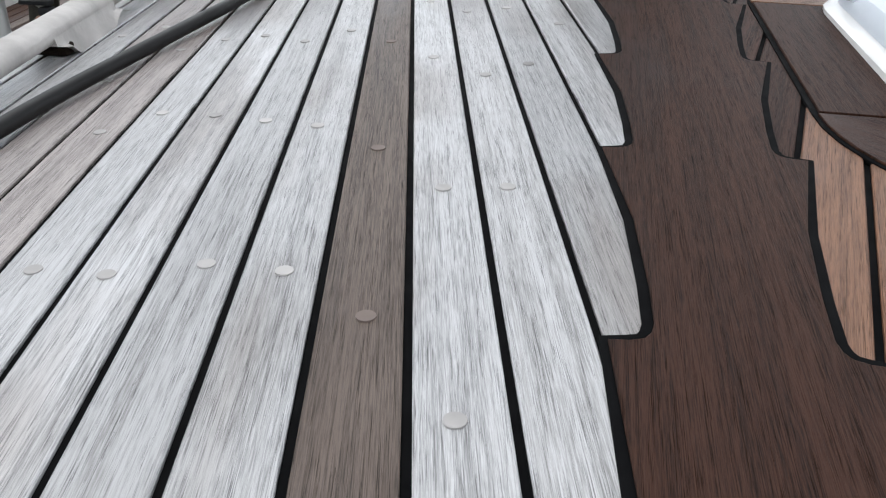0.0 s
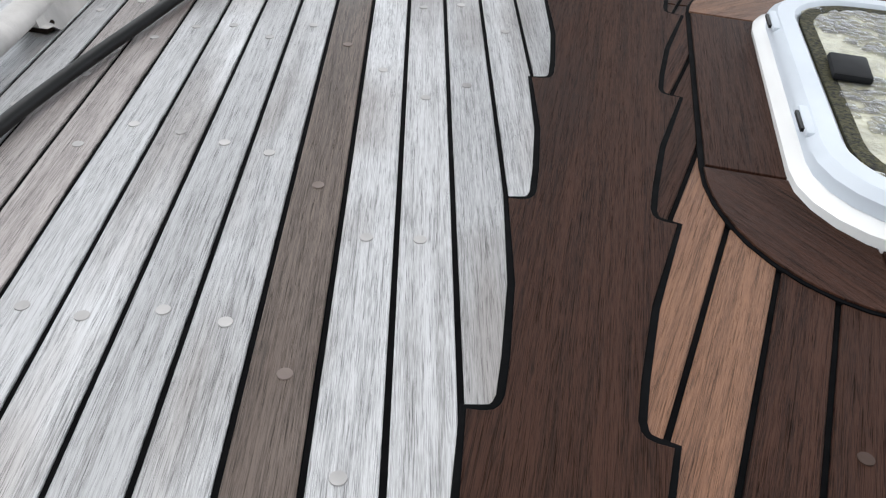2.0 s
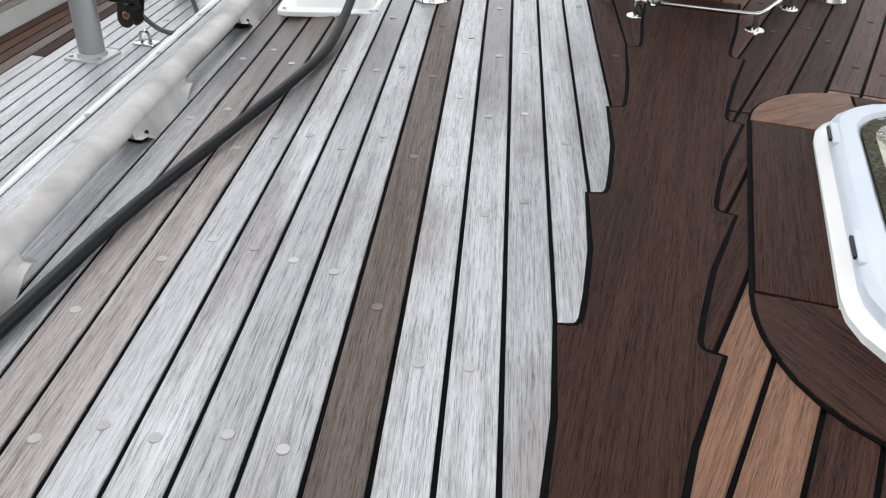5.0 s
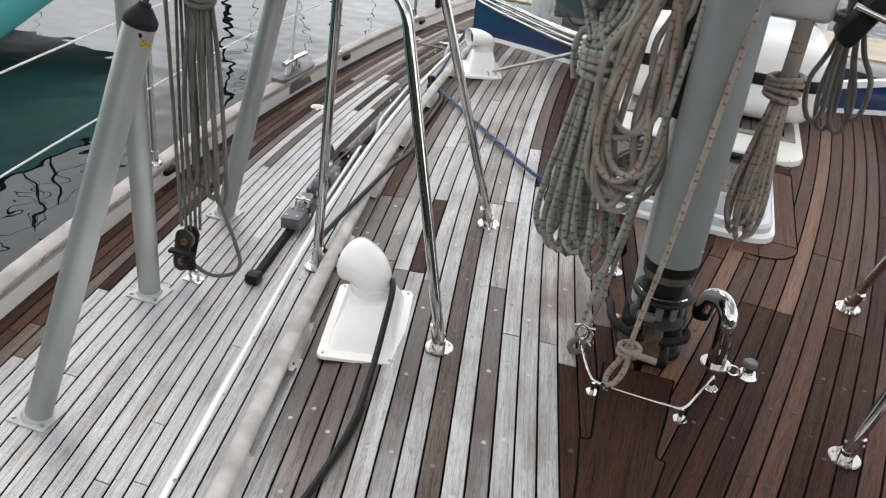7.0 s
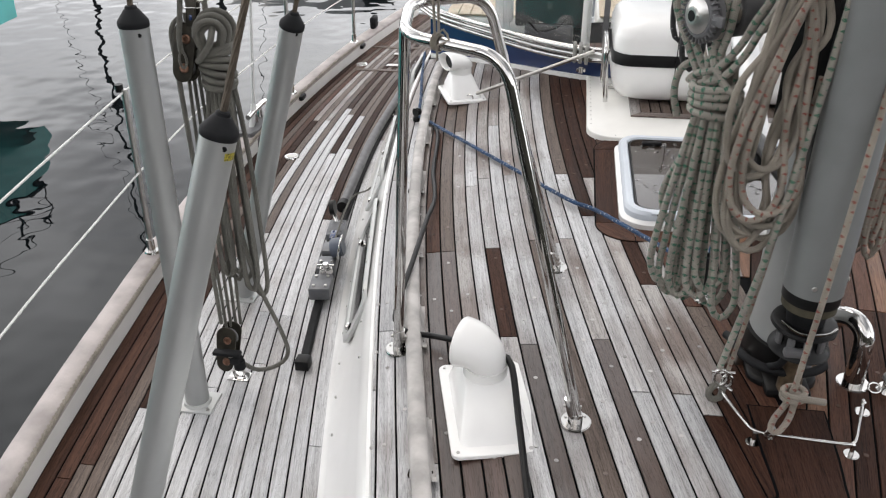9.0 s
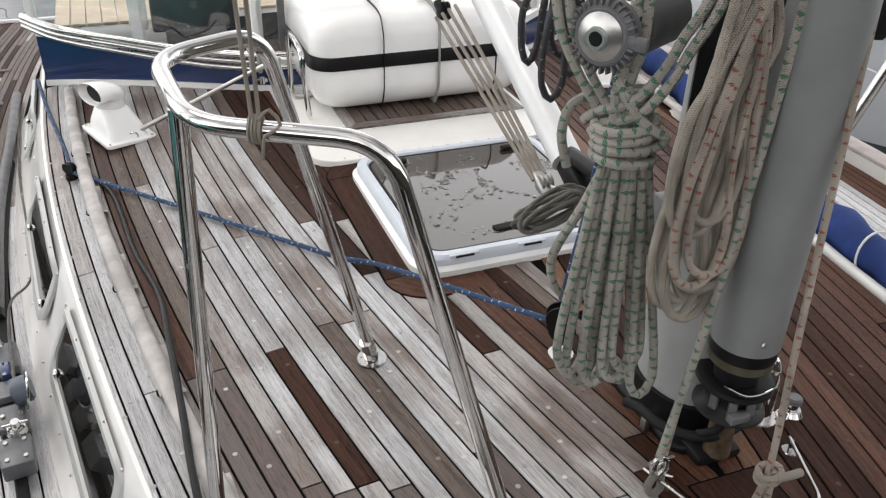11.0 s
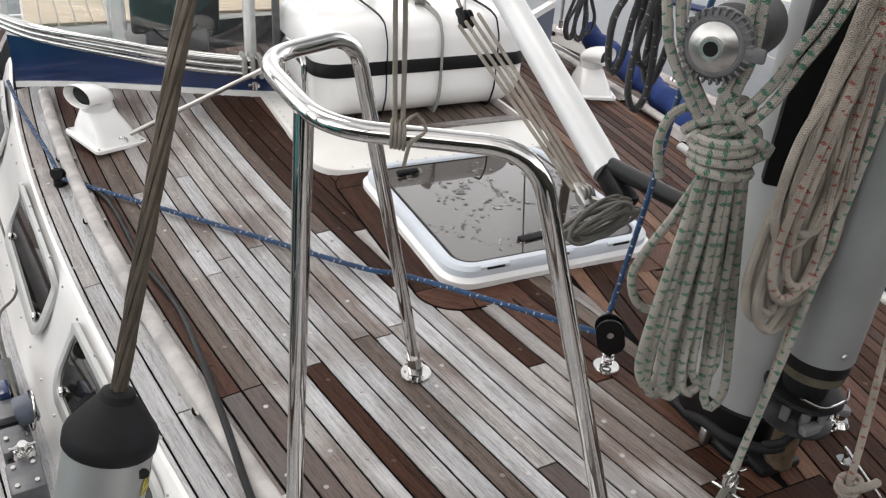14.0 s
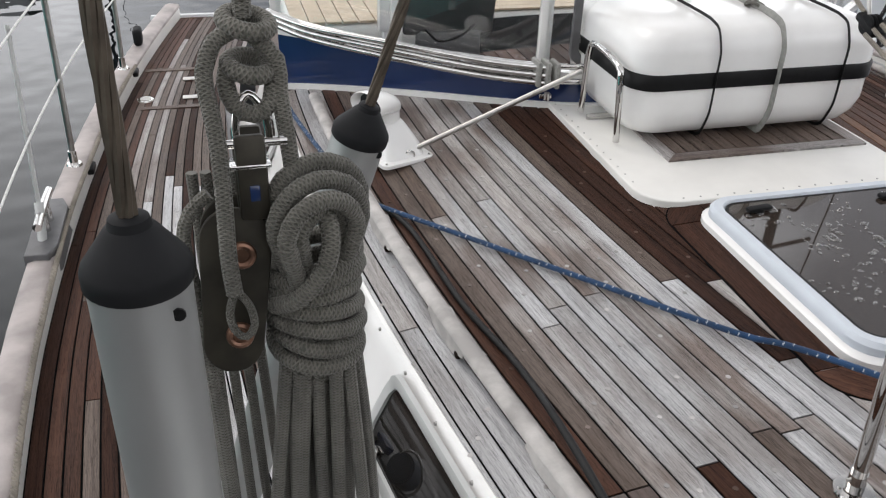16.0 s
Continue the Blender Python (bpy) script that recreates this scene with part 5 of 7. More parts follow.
wpart("base_lug", merge(box(0.022, 0.022, 0.050, Matrix.Translation((MX - 0.105, 2.06, 0.040)), 0.005), cyl(0.006, 0.006, 0.026, Matrix.Translation((MX - 0.118, 2.06, 0.048)) @ Matrix.Rotation(radians(90), 4, "Y"), 12)), STEEL_DULL, mast)
wpart("guide_bow", sweep(smooth_path([(-0.035, 2.10, 0.085), (-0.024, 2.055, 0.098), (-0.010, 1.985, 0.10), (0.048, 1.928, 0.10), (0.137, 1.924, 0.10), (0.195, 1.962, 0.10), (0.20, 2.02, 0.09)], 0.02), 0.0125, 12), RUBBER, mast)
wpart("guide_arm", sweep(smooth_path([(MX - 0.03, MY - 0.04, 0.19), (MX - 0.045, MY - 0.03, 0.14), (MX - 0.06, MY + 0.005, 0.105)], 0.02), 0.010, 10), RUBBER, mast)
# black strip fills the gap between the profiles and stands in for its shade
wpart("furling_slot", box(0.022, 0.055, 6.3, Matrix.Translation((MX - 0.052, 2.005, 3.75)), 0.004), BLACK, mast, "black strip for the shaded slot where the sail rolls in")
wpart("rivet", cyl(0.007, 0.005, 0.004, Matrix.Translation((MX - 0.02, MY - 0.0725, 0.40)) @ Matrix.Rotation(radians(90), 4, "X"), 12), STEEL_DULL, mast)
wpart("rivet", cyl(0.007, 0.005, 0.004, Matrix.Translation((MX + 0.066, MY - 0.028, 0.41)) @ Matrix.Rotation(radians(90), 4, "X") @ Matrix.Rotation(radians(65), 4, "Y"), 12), STEEL_DULL, mast)
wpart("winch_pad", box(0.035, 0.14, 0.38, Matrix.Translation((0.028, 2.042, 0.89)) @ Matrix.Rotation(radians(48), 4, "Z"), 0.012), BLACK, mast, "black winch pad")


def winch(x, y, z, sx, label):
    e = thing("mast_winch", (x, y, z), label, "winch", "winches on the mast")
    M = Matrix.Translation((x, y, z)) @ Matrix.Rotation(radians(-90 * sx), 4, "Y") @ Matrix.Rotation(radians(30), 4, "X")
    for nm, r1, r2, h0, h, mat in (("base", 0.062, 0.06, -0.125, 0.141, GREYP), ("drum", 0.05, 0.042, 0.016, 0.045, STEEL), ("drum_rim", 0.052, 0.055, 0.061, 0.012, STEEL), ("self_tailer", 0.064, 0.064, 0.074, 0.016, GREYP), ("jaw", 0.062, 0.05, 0.093, 0.014, GREYP), ("cap", 0.045, 0.026, 0.107, 0.012, STEEL_DULL), ("socket_ring", 0.022, 0.020, 0.117, 0.006, STEEL_DULL), ("socket", 0.013, 0.013, 0.1215, 0.003, BLACK)):
        wpart(nm, cyl(r1, r2, h, M @ Matrix.Translation((0, 0, h0)), 32, 0.002), mat, e)
    wpart("teeth", merge(*[box(0.004, 0.012, 0.014, M @ Matrix.Rotation(radians(12 * k), 4, "Z") @ Matrix.Translation((0, 0.060, 0.100)), 0.001) for k in range(30)]), GREYP, e)
    wpart("feeder_arm", box(0.026, 0.05, 0.012, M @ Matrix.Translation((0, -0.062, 0.098)), 0.005), GREYP, e)
    return e


winch(MX - 0.262, 2.125, 0.995, 1, "chrome and grey self-tailing winch on the mast")

# U-shaped steel pipe beside the furler, a capped deck fitting, and the bent line guard
pipe = thing("goose_neck_pipe", (0.30, 2.01, roof_z(0.3, 2.0)), "polished steel goose-neck pipe bent over on deck", "deck pipe")
wpart("pipe", sweep(smooth_path([(0.30, 2.01, 0.015), (0.30, 2.01, 0.13), (0.297, 2.02, 0.175), (0.275, 2.05, 0.20), (0.245, 2.085, 0.185), (0.235, 2.10, 0.14)], 0.012), 0.027, 22), STEEL, pipe)
wpart("flange", cyl(0.045, 0.043, 0.008, Matrix.Translation((0.30, 2.01, 0.014)), 28, 0.002), STEEL, pipe)
wpart("hood", box(0.055, 0.055, 0.06, Matrix.Translation((0.232, 2.105, 0.125)), 0.02), BLACK, pipe, "black hood over the mouth")
wpart("ring", sweep([(0.348 + 0.016 * math.cos(a), 1.985 + 0.012 * math.sin(a), 0.026 + 0.008 * math.sin(a)) for a in [i * math.pi / 8 for i in range(16)]], 0.003, 8, True), STEEL, pipe)
fil = thing("deck_filler", (0.388, 1.998, roof_z(0.388, 2.0)), "small chrome fairlead with a grey cap", "deck fitting")
wpart("foot", cyl(0.032, 0.022, 0.014, Matrix.Translation((0.388, 1.998, 0.012)), 26, 0.002), STEEL, fil)
wpart("neck", cyl(0.015, 0.014, 0.022, Matrix.Translation((0.388, 1.998, 0.026)), 20), STEEL, fil)
wpart("cap", cyl(0.021, 0.019, 0.016, Matrix.Translation((0.388, 1.998, 0.047)), 22, 0.003), GREYP, fil)
lg = thing("line_guard", (0.1, 1.74, roof_z(0.1, 1.74)), "thin bent steel guard standing on three small feet", "line guard")
wpart("bar", sweep(smooth_path([(-0.085, 1.93, 0.045), (-0.075, 1.88, 0.052), (-0.03, 1.76, 0.05), (-0.005, 1.735, 0.047), (0.05, 1.727, 0.047), (0.19, 1.718, 0.047), (0.225, 1.728, 0.047), (0.255, 1.80, 0.047), (0.292, 1.90, 0.047)], 0.015), 0.0045, 10), STEEL, lg)
for x, y in ((-0.013, 1.729), (0.22, 1.718), (0.292, 1.889)):
    wpart("post", cyl(0.006, 0.005, 0.036, Matrix.Translation((x, y, 0.012)), 14), STEEL, lg)
    wpart("foot", cyl(0.022, 0.019, 0.006, Matrix.Translation((x, y, 0.012)), 22, 0.0015), STEEL, lg)


def block(name, x, y, z, r, turn, tilt, label, mat=BLACK):
    """A pulley block: two cheeks, a sheave and its pin."""
    e = thing(name, (x, y, z), label, "pulley block", "pulley blocks")
    M = Matrix.Translation((x, y, z)) @ Matrix.Rotation(turn, 4, "Z") @ Matrix.Rotation(tilt, 4, "X")
    for s in (-1, 1):
        bm = slab(rounded_rect(-r * 0.8, r * 0.8, -r * 1.35, r * 1.0, r * 0.75), -0.003, 0.003, 0.001)
        bmesh.ops.transform(bm, matrix=M @ Matrix.Translation((s * r * 0.33, 0, 0)) @ Matrix.Rotation(radians(90), 4, "Y") @ Matrix.Rotation(radians(90), 4, "Z"), verts=bm.verts)
        wpart("cheek", bm, mat, e)
    wpart("sheave", cyl(r * 0.72, r * 0.72, r * 0.5, M @ Matrix.Rotation(radians(90), 4, "Y") @ Matrix.Translation((0, 0, -r * 0.25)), 28), RUBBER, e)
    wpart("pin", cyl(r * 0.2, r * 0.2, r * 0.86, M @ Matrix.Rotation(radians(90), 4, "Y") @ Matrix.Translation((0, 0, -r * 0.43)), 16), STEEL, e)
    return e


# standing block on a sprung base for the blue line
BX, BY = -0.055, 2.384
bz = roof_z(BX, BY)
sb = block("standing_block", BX - 0.012, BY, bz + 0.118, 0.045, radians(60), radians(-15), "black pulley block standing on a sprung steel foot")
wpart("foot", cyl(0.036, 0.034, 0.006, Matrix.Translation((BX, BY, bz)), 28, 0.0015), STEEL, sb)
wpart("spring", sweep([(BX + 0.014 * math.cos(a), BY + 0.014 * math.sin(a), bz + 0.008 + 0.0045 * a / 2.2) for a in [0.35 * i for i in range(64)]], 0.0028, 8), STEEL, sb)
wpart("shackle", rod((BX, BY, bz + 0.04), (BX - 0.006, BY, bz + 0.068), 0.009), STEEL, sb)

# vang strut with its tackle
vg = thing("boom_vang", (XC, 2.36, 0.30), "white vang strut with black lower fitting running up aft", "vang")
va, vb = Vector((XC, 2.47, 0.318)), Vector((XC, 4.05, 1.075))
vd = (vb - va).normalized()
wpart("tube", rod(va + vd * 0.26, va + vd * 2.6, 0.045, seg=28), material("white_anodised", (0.72, 0.73, 0.73), 0.35, 0.1, vary=0.08, scale=5), vg)
wpart("piston", rod(va + vd * 0.30, (XC, 2.235, 0.50), 0.024), BLACK, vg, "black gooseneck arm")
wpart("fork", box(0.055, 0.075, 0.14, Matrix.Translation(va + vd * 0.20) @ vd.to_track_quat("Z", "Y").to_matrix().to_4x4(), 0.015), BLACK, vg)
wpart("bracket", box(0.05, 0.05, 0.10, Matrix.Translation((XC, 2.245, 0.50)), 0.01), GREYP, vg)
wpart("maker_band", box(0.004, 0.018, 0.34, Matrix.Translation(va + vd * 0.85 + Vector((-0.037, 0, 0))) @ vd.to_track_quat("Z", "Y").to_matrix().to_4x4()), material("ochre_print", (0.45, 0.33, 0.06), 0.5), vg)
vt = thing("vang_tackle", (XC - 0.05, 2.62, 0.42), "fourfold beige rope tackle along the vang strut", "tackle")
for k in range(4):
    o = 0.017 * (k - 1.5)
    wpart("fall", rope([(0.015 + o * 0.7, 2.72, 0.375 + 0.004 * k), (0.008 + o, 3.08, 0.508 + 0.010 * k), (o * 1.3, 3.44, 0.64 + 0.012 * k)], 0.0062, 8, 0.03), ROPE_BEIGE, vt)
wpart("fall", rope([(0.0, 3.50, 0.68), (0.03, 3.9, 0.86), (0.06, 4.6, 1.20)], 0.0062, 8, 0.05), ROPE_BEIGE, vt)
for c, nm in ((Vector((0.018, 2.70, 0.37)), "lower_block"), (Vector((0.0, 3.47, 0.655)), "upper_block")):
    wpart(nm, merge(*[cyl(0.027, 0.027, 0.008, Matrix.Translation(c + Vector((0.014 * s, 0.0, 0))) @ Matrix.Rotation(radians(90), 4, "Y"), 22, 0.002) for s in (-1, 0, 1)] + [box(0.040, 0.022, 0.085, Matrix.Translation(c) @ vd.to_track_quat("Z", "Y").to_matrix().to_4x4(), 0.008)]), STEEL_DULL if nm == "lower_block" else RUBBER, vt)
    wpart("shackle", rod(c, (XC, c.y - 0.12 if nm == "lower_block" else c.y + 0.22, va.z + (c.y + (0.22 if nm == "upper_block" else -0.12) - va.y) * 0.475), 0.006), STEEL_DULL, vt)
loops = [Vector((-0.03 + (0.085 + 0.02 * math.sin(a * 0.41)) * math.cos(a), 2.55 + 0.03 * math.sin(a * 0.9 + 1), 0.375 + (0.028 + 0.014 * math.sin(a * 0.57)) * math.sin(a) + 0.03 * math.cos(a) + 0.008 * math.sin(a * 0.31))) for a in [0.35 * i for i in range(150)]]
wpart("tail", rope(loops, 0.0058, 8, 0.02), ROPE_GREY, vt, "olive rope tail tied in a hank")


def hank(name, label, mat, x, y, ztop, zbot, n, spread, r, seed, wrap_z, wrap_n=4, wrap_r=0.035, depth=0.04, lean=(0, 0), group="rope hanks"):
    """A coiled line hung up: long loops gathered by a few turns."""
    r_ = random.Random(seed)
    e = thing(name, (x, y, zbot), label, "rope hank", group)
    for k in range(n):
        o, d = spread * (k / max(1, n - 1) - 0.5) * 2, r_.uniform(-depth, depth)
        w = r_.uniform(0.3, 0.6) * spread * 0.5 + 0.012
        zb_ = zbot + r_.uniform(0.0, 0.09)
        g = 0.35
        zw = wrap_z
        cx = x + o

        def P(fx, fy, z):
            t = (ztop - z) / (ztop - zbot)
            return Vector((fx + lean[0] * t, fy + lean[1] * t, z))
        pts = [P(x + o * g, y + d * 0.4, ztop), P(x + o * g, y + d * 0.5, zw), P(x + o * 0.62 - w * 0.5, y + d, zw - (zw - zb_) * 0.35), P(cx - w, y + d, zb_ + 0.11), P(cx - w * 0.85, y + d, zb_ + 0.032), P(cx, y + d, zb_), P(cx + w * 0.85, y + d, zb_ + 0.032),
               P(cx + w, y + d * 0.7, zb_ + 0.11), P(x + o * 0.62 + w * 0.5, y + d * 0.6, zw - (zw - zb_) * 0.35), P(x + o * g + 0.008, y + d * 0.5, zw), P(x + o * g + 0.008, y + d * 0.3, ztop)]
        wpart("loop", rope(pts, r, 8, 0.02), mat, e)
    for k in range(wrap_n):
        z = wrap_z - 0.012 * 1.15 * k * (r / 0.006)
        t = (ztop - z) / (ztop - zbot)
        cx, cy = x + lean[0] * t, y + lean[1] * t
        wpart("turn", sweep([(cx + wrap_r * 1.15 * math.cos(a), cy + wrap_r * math.sin(a), z + 0.006 * math.cos(a + k)) for a in [2 * math.pi * i / 24 for i in range(24)]], r, 8, True), mat, e)
    return e


hank("halyard_hank", "beige green-flecked halyard coiled and hung by the winch", ROPE_GREEN, -0.180, 2.062, 0.90, 0.205, 8, 0.080, 0.0095, 11, 0.835, 4, 0.050, 0.036, (0.012, -0.035))
sash = thing("halyard_loops", (-0.17, 2.1, 0.95), "crossed turns of green-flecked halyard above the hank", "rope hank", "rope hanks")
RISE = [(-0.035, 1.955, 1.45), (-0.07, 1.968, 1.20), (-0.10, 1.985, 1.07), (-0.128, 2.000, 1.002), (-0.149, 2.012, 0.943), (-0.188, 2.035, 0.882), (-0.226, 2.085, 0.852), (-0.240, 2.105, 0.828)]
for d in (0.0, 0.021):
    wpart("turn", rope([(x + d * 0.5, y - d * 0.5, z - d) for x, y, z in RISE], 0.0095, 8, 0.015), ROPE_GREEN, sash)
for pts in ([(-0.203, 2.075, 0.919), (-0.191, 2.035, 0.877), (-0.162, 2.005, 0.841), (-0.132, 1.995, 0.826), (-0.136, 2.010, 0.803), (-0.173, 2.030, 0.788)],
            [(-0.226, 2.105, 0.880), (-0.258, 2.125, 0.852), (-0.268, 2.132, 0.794), (-0.255, 2.122, 0.728)],
            [(-0.285, 2.175, 1.45), (-0.300, 2.165, 1.15), (-0.290, 2.150, 1.02), (-0.274, 2.140, 0.965), (-0.251, 2.118, 0.912), (-0.222, 2.085, 0.850)],
            [(-0.262, 2.165, 1.45), (-0.280, 2.150, 1.15), (-0.272, 2.135, 1.02), (-0.254, 2.122, 0.962), (-0.230, 2.100, 0.905), (-0.200, 2.065, 0.845)],
            [(-0.204, 2.070, 0.745), (-0.225, 2.095, 0.650), (-0.254, 2.122, 0.555), (-0.263, 2.130, 0.500), (-0.250, 2.118, 0.445), (-0.222, 2.092, 0.432), (-0.192, 2.066, 0.475), (-0.184, 2.062, 0.60)],
            [(-0.150, 2.090, 1.45), (-0.178, 2.080, 1.16), (-0.187, 2.065, 0.985), (-0.197, 2.070, 0.915), (-0.205, 2.062, 0.850)],
            [(-0.125, 2.085, 1.45), (-0.155, 2.074, 1.16), (-0.168, 2.055, 0.985), (-0.180, 2.060, 0.915), (-0.190, 2.055, 0.850)]):
    wpart("turn", rope(pts, 0.0095, 8, 0.015), ROPE_GREEN, sash)
bh = thing("halyard_hank", (-0.05, 1.93, 0.45), "beige weathered halyard hung in loose crossing loops on the mast", "rope hank", "rope hanks")
r_ = random.Random(33)
for k in range(10):
    u = k / 9
    xl, xr = -0.155 + 0.05 * u + r_.uniform(-0.015, 0.015), -0.055 + 0.085 * u + r_.uniform(-0.015, 0.015)
    zb_ = (0.49, 0.66, 0.47, 0.55, 0.50, 0.68, 0.46, 0.57, 0.49, 0.53)[k]
    yy = 1.945 - 0.006 * (k % 4) - 0.012 * (k % 2)
    top = -0.13 + 0.13 * r_.random()
    wpart("loop", rope([(top - 0.02, yy + 0.03, 1.50), (top + 0.01, yy + 0.01, 1.22), ((xl + top) / 2, yy, 1.00), (xl, yy - 0.01, zb_ + 0.22), (xl - 0.008, yy - 0.01, zb_ + 0.09), (xl + 0.016, yy - 0.012, zb_ + 0.022), ((xl + xr) / 2, yy - 0.012, zb_), (xr - 0.016, yy - 0.008, zb_ + 0.024),
                        (xr + 0.006, yy, zb_ + 0.10), (xr - 0.012, yy + 0.004, zb_ + 0.24), (0.02 - top * 0.5 - 0.05, yy + 0.01, 1.02), (-0.10 - top * 0.4, yy + 0.02, 1.25), (-0.06, yy + 0.03, 1.50)], 0.0085, 8, 0.02), ROPE_BEIGE if k % 4 != 3 else ROPE_RED, bh)
hank("halyard_hank", "beige red-flecked halyard hank on the port side of the mast", ROPE_RED, 0.27, 2.08, 1.10, 0.37, 6, 0.028, 0.0072, 13, 0.84, 4, 0.035, 0.03, (-0.01, 0.0))
hank("halyard_hank", "grey halyard hank behind the mast, loosely looped", ROPE_GREY, 0.37, 2.14, 1.12, 0.66, 4, 0.05, 0.007, 14, 1.0, 2, 0.035, 0.03, (0.05, 0.05))
hank("halyard_hank", "dark flecked halyard hank above the winch", ROPE_BLACK, -0.20, 2.30, 1.35, 0.80, 4, 0.05, 0.0075, 15, 1.12, 3, 0.035, 0.03)

# halyards led down to the line guard
hl = thing("halyard", (-0.08, 1.90, 0.05), "green-flecked halyard led down to a shackle at the guard", "halyard", "halyards led to deck")
wpart("line", rope([(0.06, 1.93, 1.6), (0.035, 1.92, 1.0), (-0.02, 1.905, 0.5), (-0.07, 1.892, 0.22), (-0.088, 1.888, 0.12)], 0.0085, 10, 0.03), ROPE_GREEN, hl)
wpart("line", rope([(0.02, 1.94, 0.9), (-0.01, 1.925, 0.5), (-0.045, 1.91, 0.22), (-0.062, 1.90, 0.11)], 0.006, 10, 0.03), ROPE_RED, hl)
wpart("shackle", merge(sweep([(-0.08 + 0.018 * math.cos(a), 1.892, 0.088 + 0.026 * math.sin(a)) for a in [2 * math.pi * i / 20 for i in range(20)]], 0.0055, 10, True), rod((-0.105, 1.892, 0.105), (-0.045, 1.892, 0.105), 0.0045)), STEEL, hl)
wpart("shackle", merge(sweep([(-0.06 + 0.013 * math.cos(a), 1.898, 0.072 + 0.020 * math.sin(a)) for a in [2 * math.pi * i / 20 for i in range(20)]], 0.0045, 10, True), rod((-0.075, 1.905, 0.055), (-0.045, 1.88, 0.055), 0.004)), STEEL, hl)
wpart("splice", rope([(-0.085, 1.89, 0.07), (-0.105, 1.885, 0.045), (-0.10, 1.875, 0.028), (-0.075, 1.88, 0.03), (-0.07, 1.89, 0.06)], 0.009, 10, 0.015), ROPE_GREY, hl)
h2 = thing("halyard", (0.03, 1.71, 0.05), "red-flecked halyard knotted to the guard with a snap shackle", "halyard", "halyards led to deck")
wpart("line", rope([(0.17, 1.925, 1.7), (0.15, 1.88, 1.1), (0.10, 1.80, 0.55), (0.065, 1.745, 0.28), (0.055, 1.73, 0.19)], 0.0072, 10, 0.03), ROPE_RED, h2)
wpart("eye", rope([(0.055, 1.73, 0.20), (0.04, 1.722, 0.15), (0.02, 1.715, 0.11), (0.015, 1.708, 0.08), (0.035, 1.708, 0.075), (0.055, 1.715, 0.12), (0.06, 1.725, 0.19)], 0.0078, 10, 0.015), ROPE_RED, h2)
wpart("knot", merge(*[sweep([(0.055 + 0.026 * math.cos(a), 1.728 + 0.016 * math.sin(a), 0.172 + 0.014 * k + 0.005 * math.sin(a)) for a in [2 * math.pi * i / 20 for i in range(20)]], 0.0075, 8, True) for k in range(2)]), ROPE_RED, h2)
wpart("tail", rope([(0.06, 1.712, 0.18), (0.10, 1.71, 0.178), (0.125, 1.715, 0.172)], 0.009, 10, 0.02), ROPE_BEIGE, h2, "whipped white rope end")
wpart("snap_shackle", merge(rod((0.022, 1.71, 0.085), (0.012, 1.722, 0.045), 0.006), sweep([(0.02 + 0.011 * math.cos(a), 1.712, 0.062 + 0.016 * math.sin(a)) for a in [2 * math.pi * i / 16 for i in range(16)]], 0.004, 8, True)), STEEL, h2)

# boom end and its blocks above the port side of the mast
bo = thing("boom_fitting", (0.30, 2.12, 1.05), "grey boom fitting and dark block on the mast", "mast fitting")
wpart("body", box(0.16, 0.12, 0.10, Matrix.Translation((0.25, 2.12, 1.03)), 0.02, 3), ALU_LIGHT, bo)
wpart("sheave_box", box(0.05, 0.12, 0.17, Matrix.Translation((0.40, 2.10, 1.02)) @ Matrix.Rotation(0.5, 4, "Y"), 0.015), RUBBER, bo)
wpart("pin", rod((0.36, 2.03, 1.04), (0.46, 2.03, 1.01), 0.008), STEEL, bo)

# ---- lines on deck ----
def on_roof(pts, lift):
    return [Vector((x, y, roof_z(x, y) + lift + (z if z else 0))) for x, y, z in pts]


RB = (-1.297, 4.155)
bl = thing("blue_line", (-0.6, 3.3, roof_z(-0.6, 3.3)), "blue white-flecked line led across the roof from block to mast", "line")
z1 = roof_z(*RB) + 0.028
wpart("lead", rope([(RB[0], RB[1], z1), (-0.78, 3.44, roof_z(-0.78, 3.44) + 0.014), (-0.50, 3.06, roof_z(-0.50, 3.06) + 0.018), (-0.377, 2.93, 0.038), (BX - 0.03, BY + 0.02, bz + 0.105)], 0.0085, 10, 0.03), ROPE_BLUE, bl)
wpart("riser", rope([(BX - 0.01, BY + 0.025, bz + 0.12), (0.0, 2.43, 0.45), (0.015, 2.40, 0.85), (0.03, 2.33, 1.3)], 0.0075, 10, 0.03), ROPE_BLUE, bl)
wpart("tail", rope([(RB[0], RB[1] + 0.03, z1), (-1.33, 4.45, roof_z(-1.33, 4.45) + 0.03), (-1.40, 4.9, roof_z(-1.4, 4.9) + 0.03), (-1.45, 5.3, roof_z(-1.45, 5.3) + 0.05)], 0.0085, 10, 0.03), ROPE_BLUE, bl)
tb = block("turning_block", RB[0], RB[1], roof_z(*RB) + 0.045, 0.026, radians(40), radians(80), "small black turning block on the grab rail")
wpart("base", cyl(0.026, 0.024, 0.02, Matrix.Translation((RB[0], RB[1], roof_z(*RB))), 22), BLACK, tb)

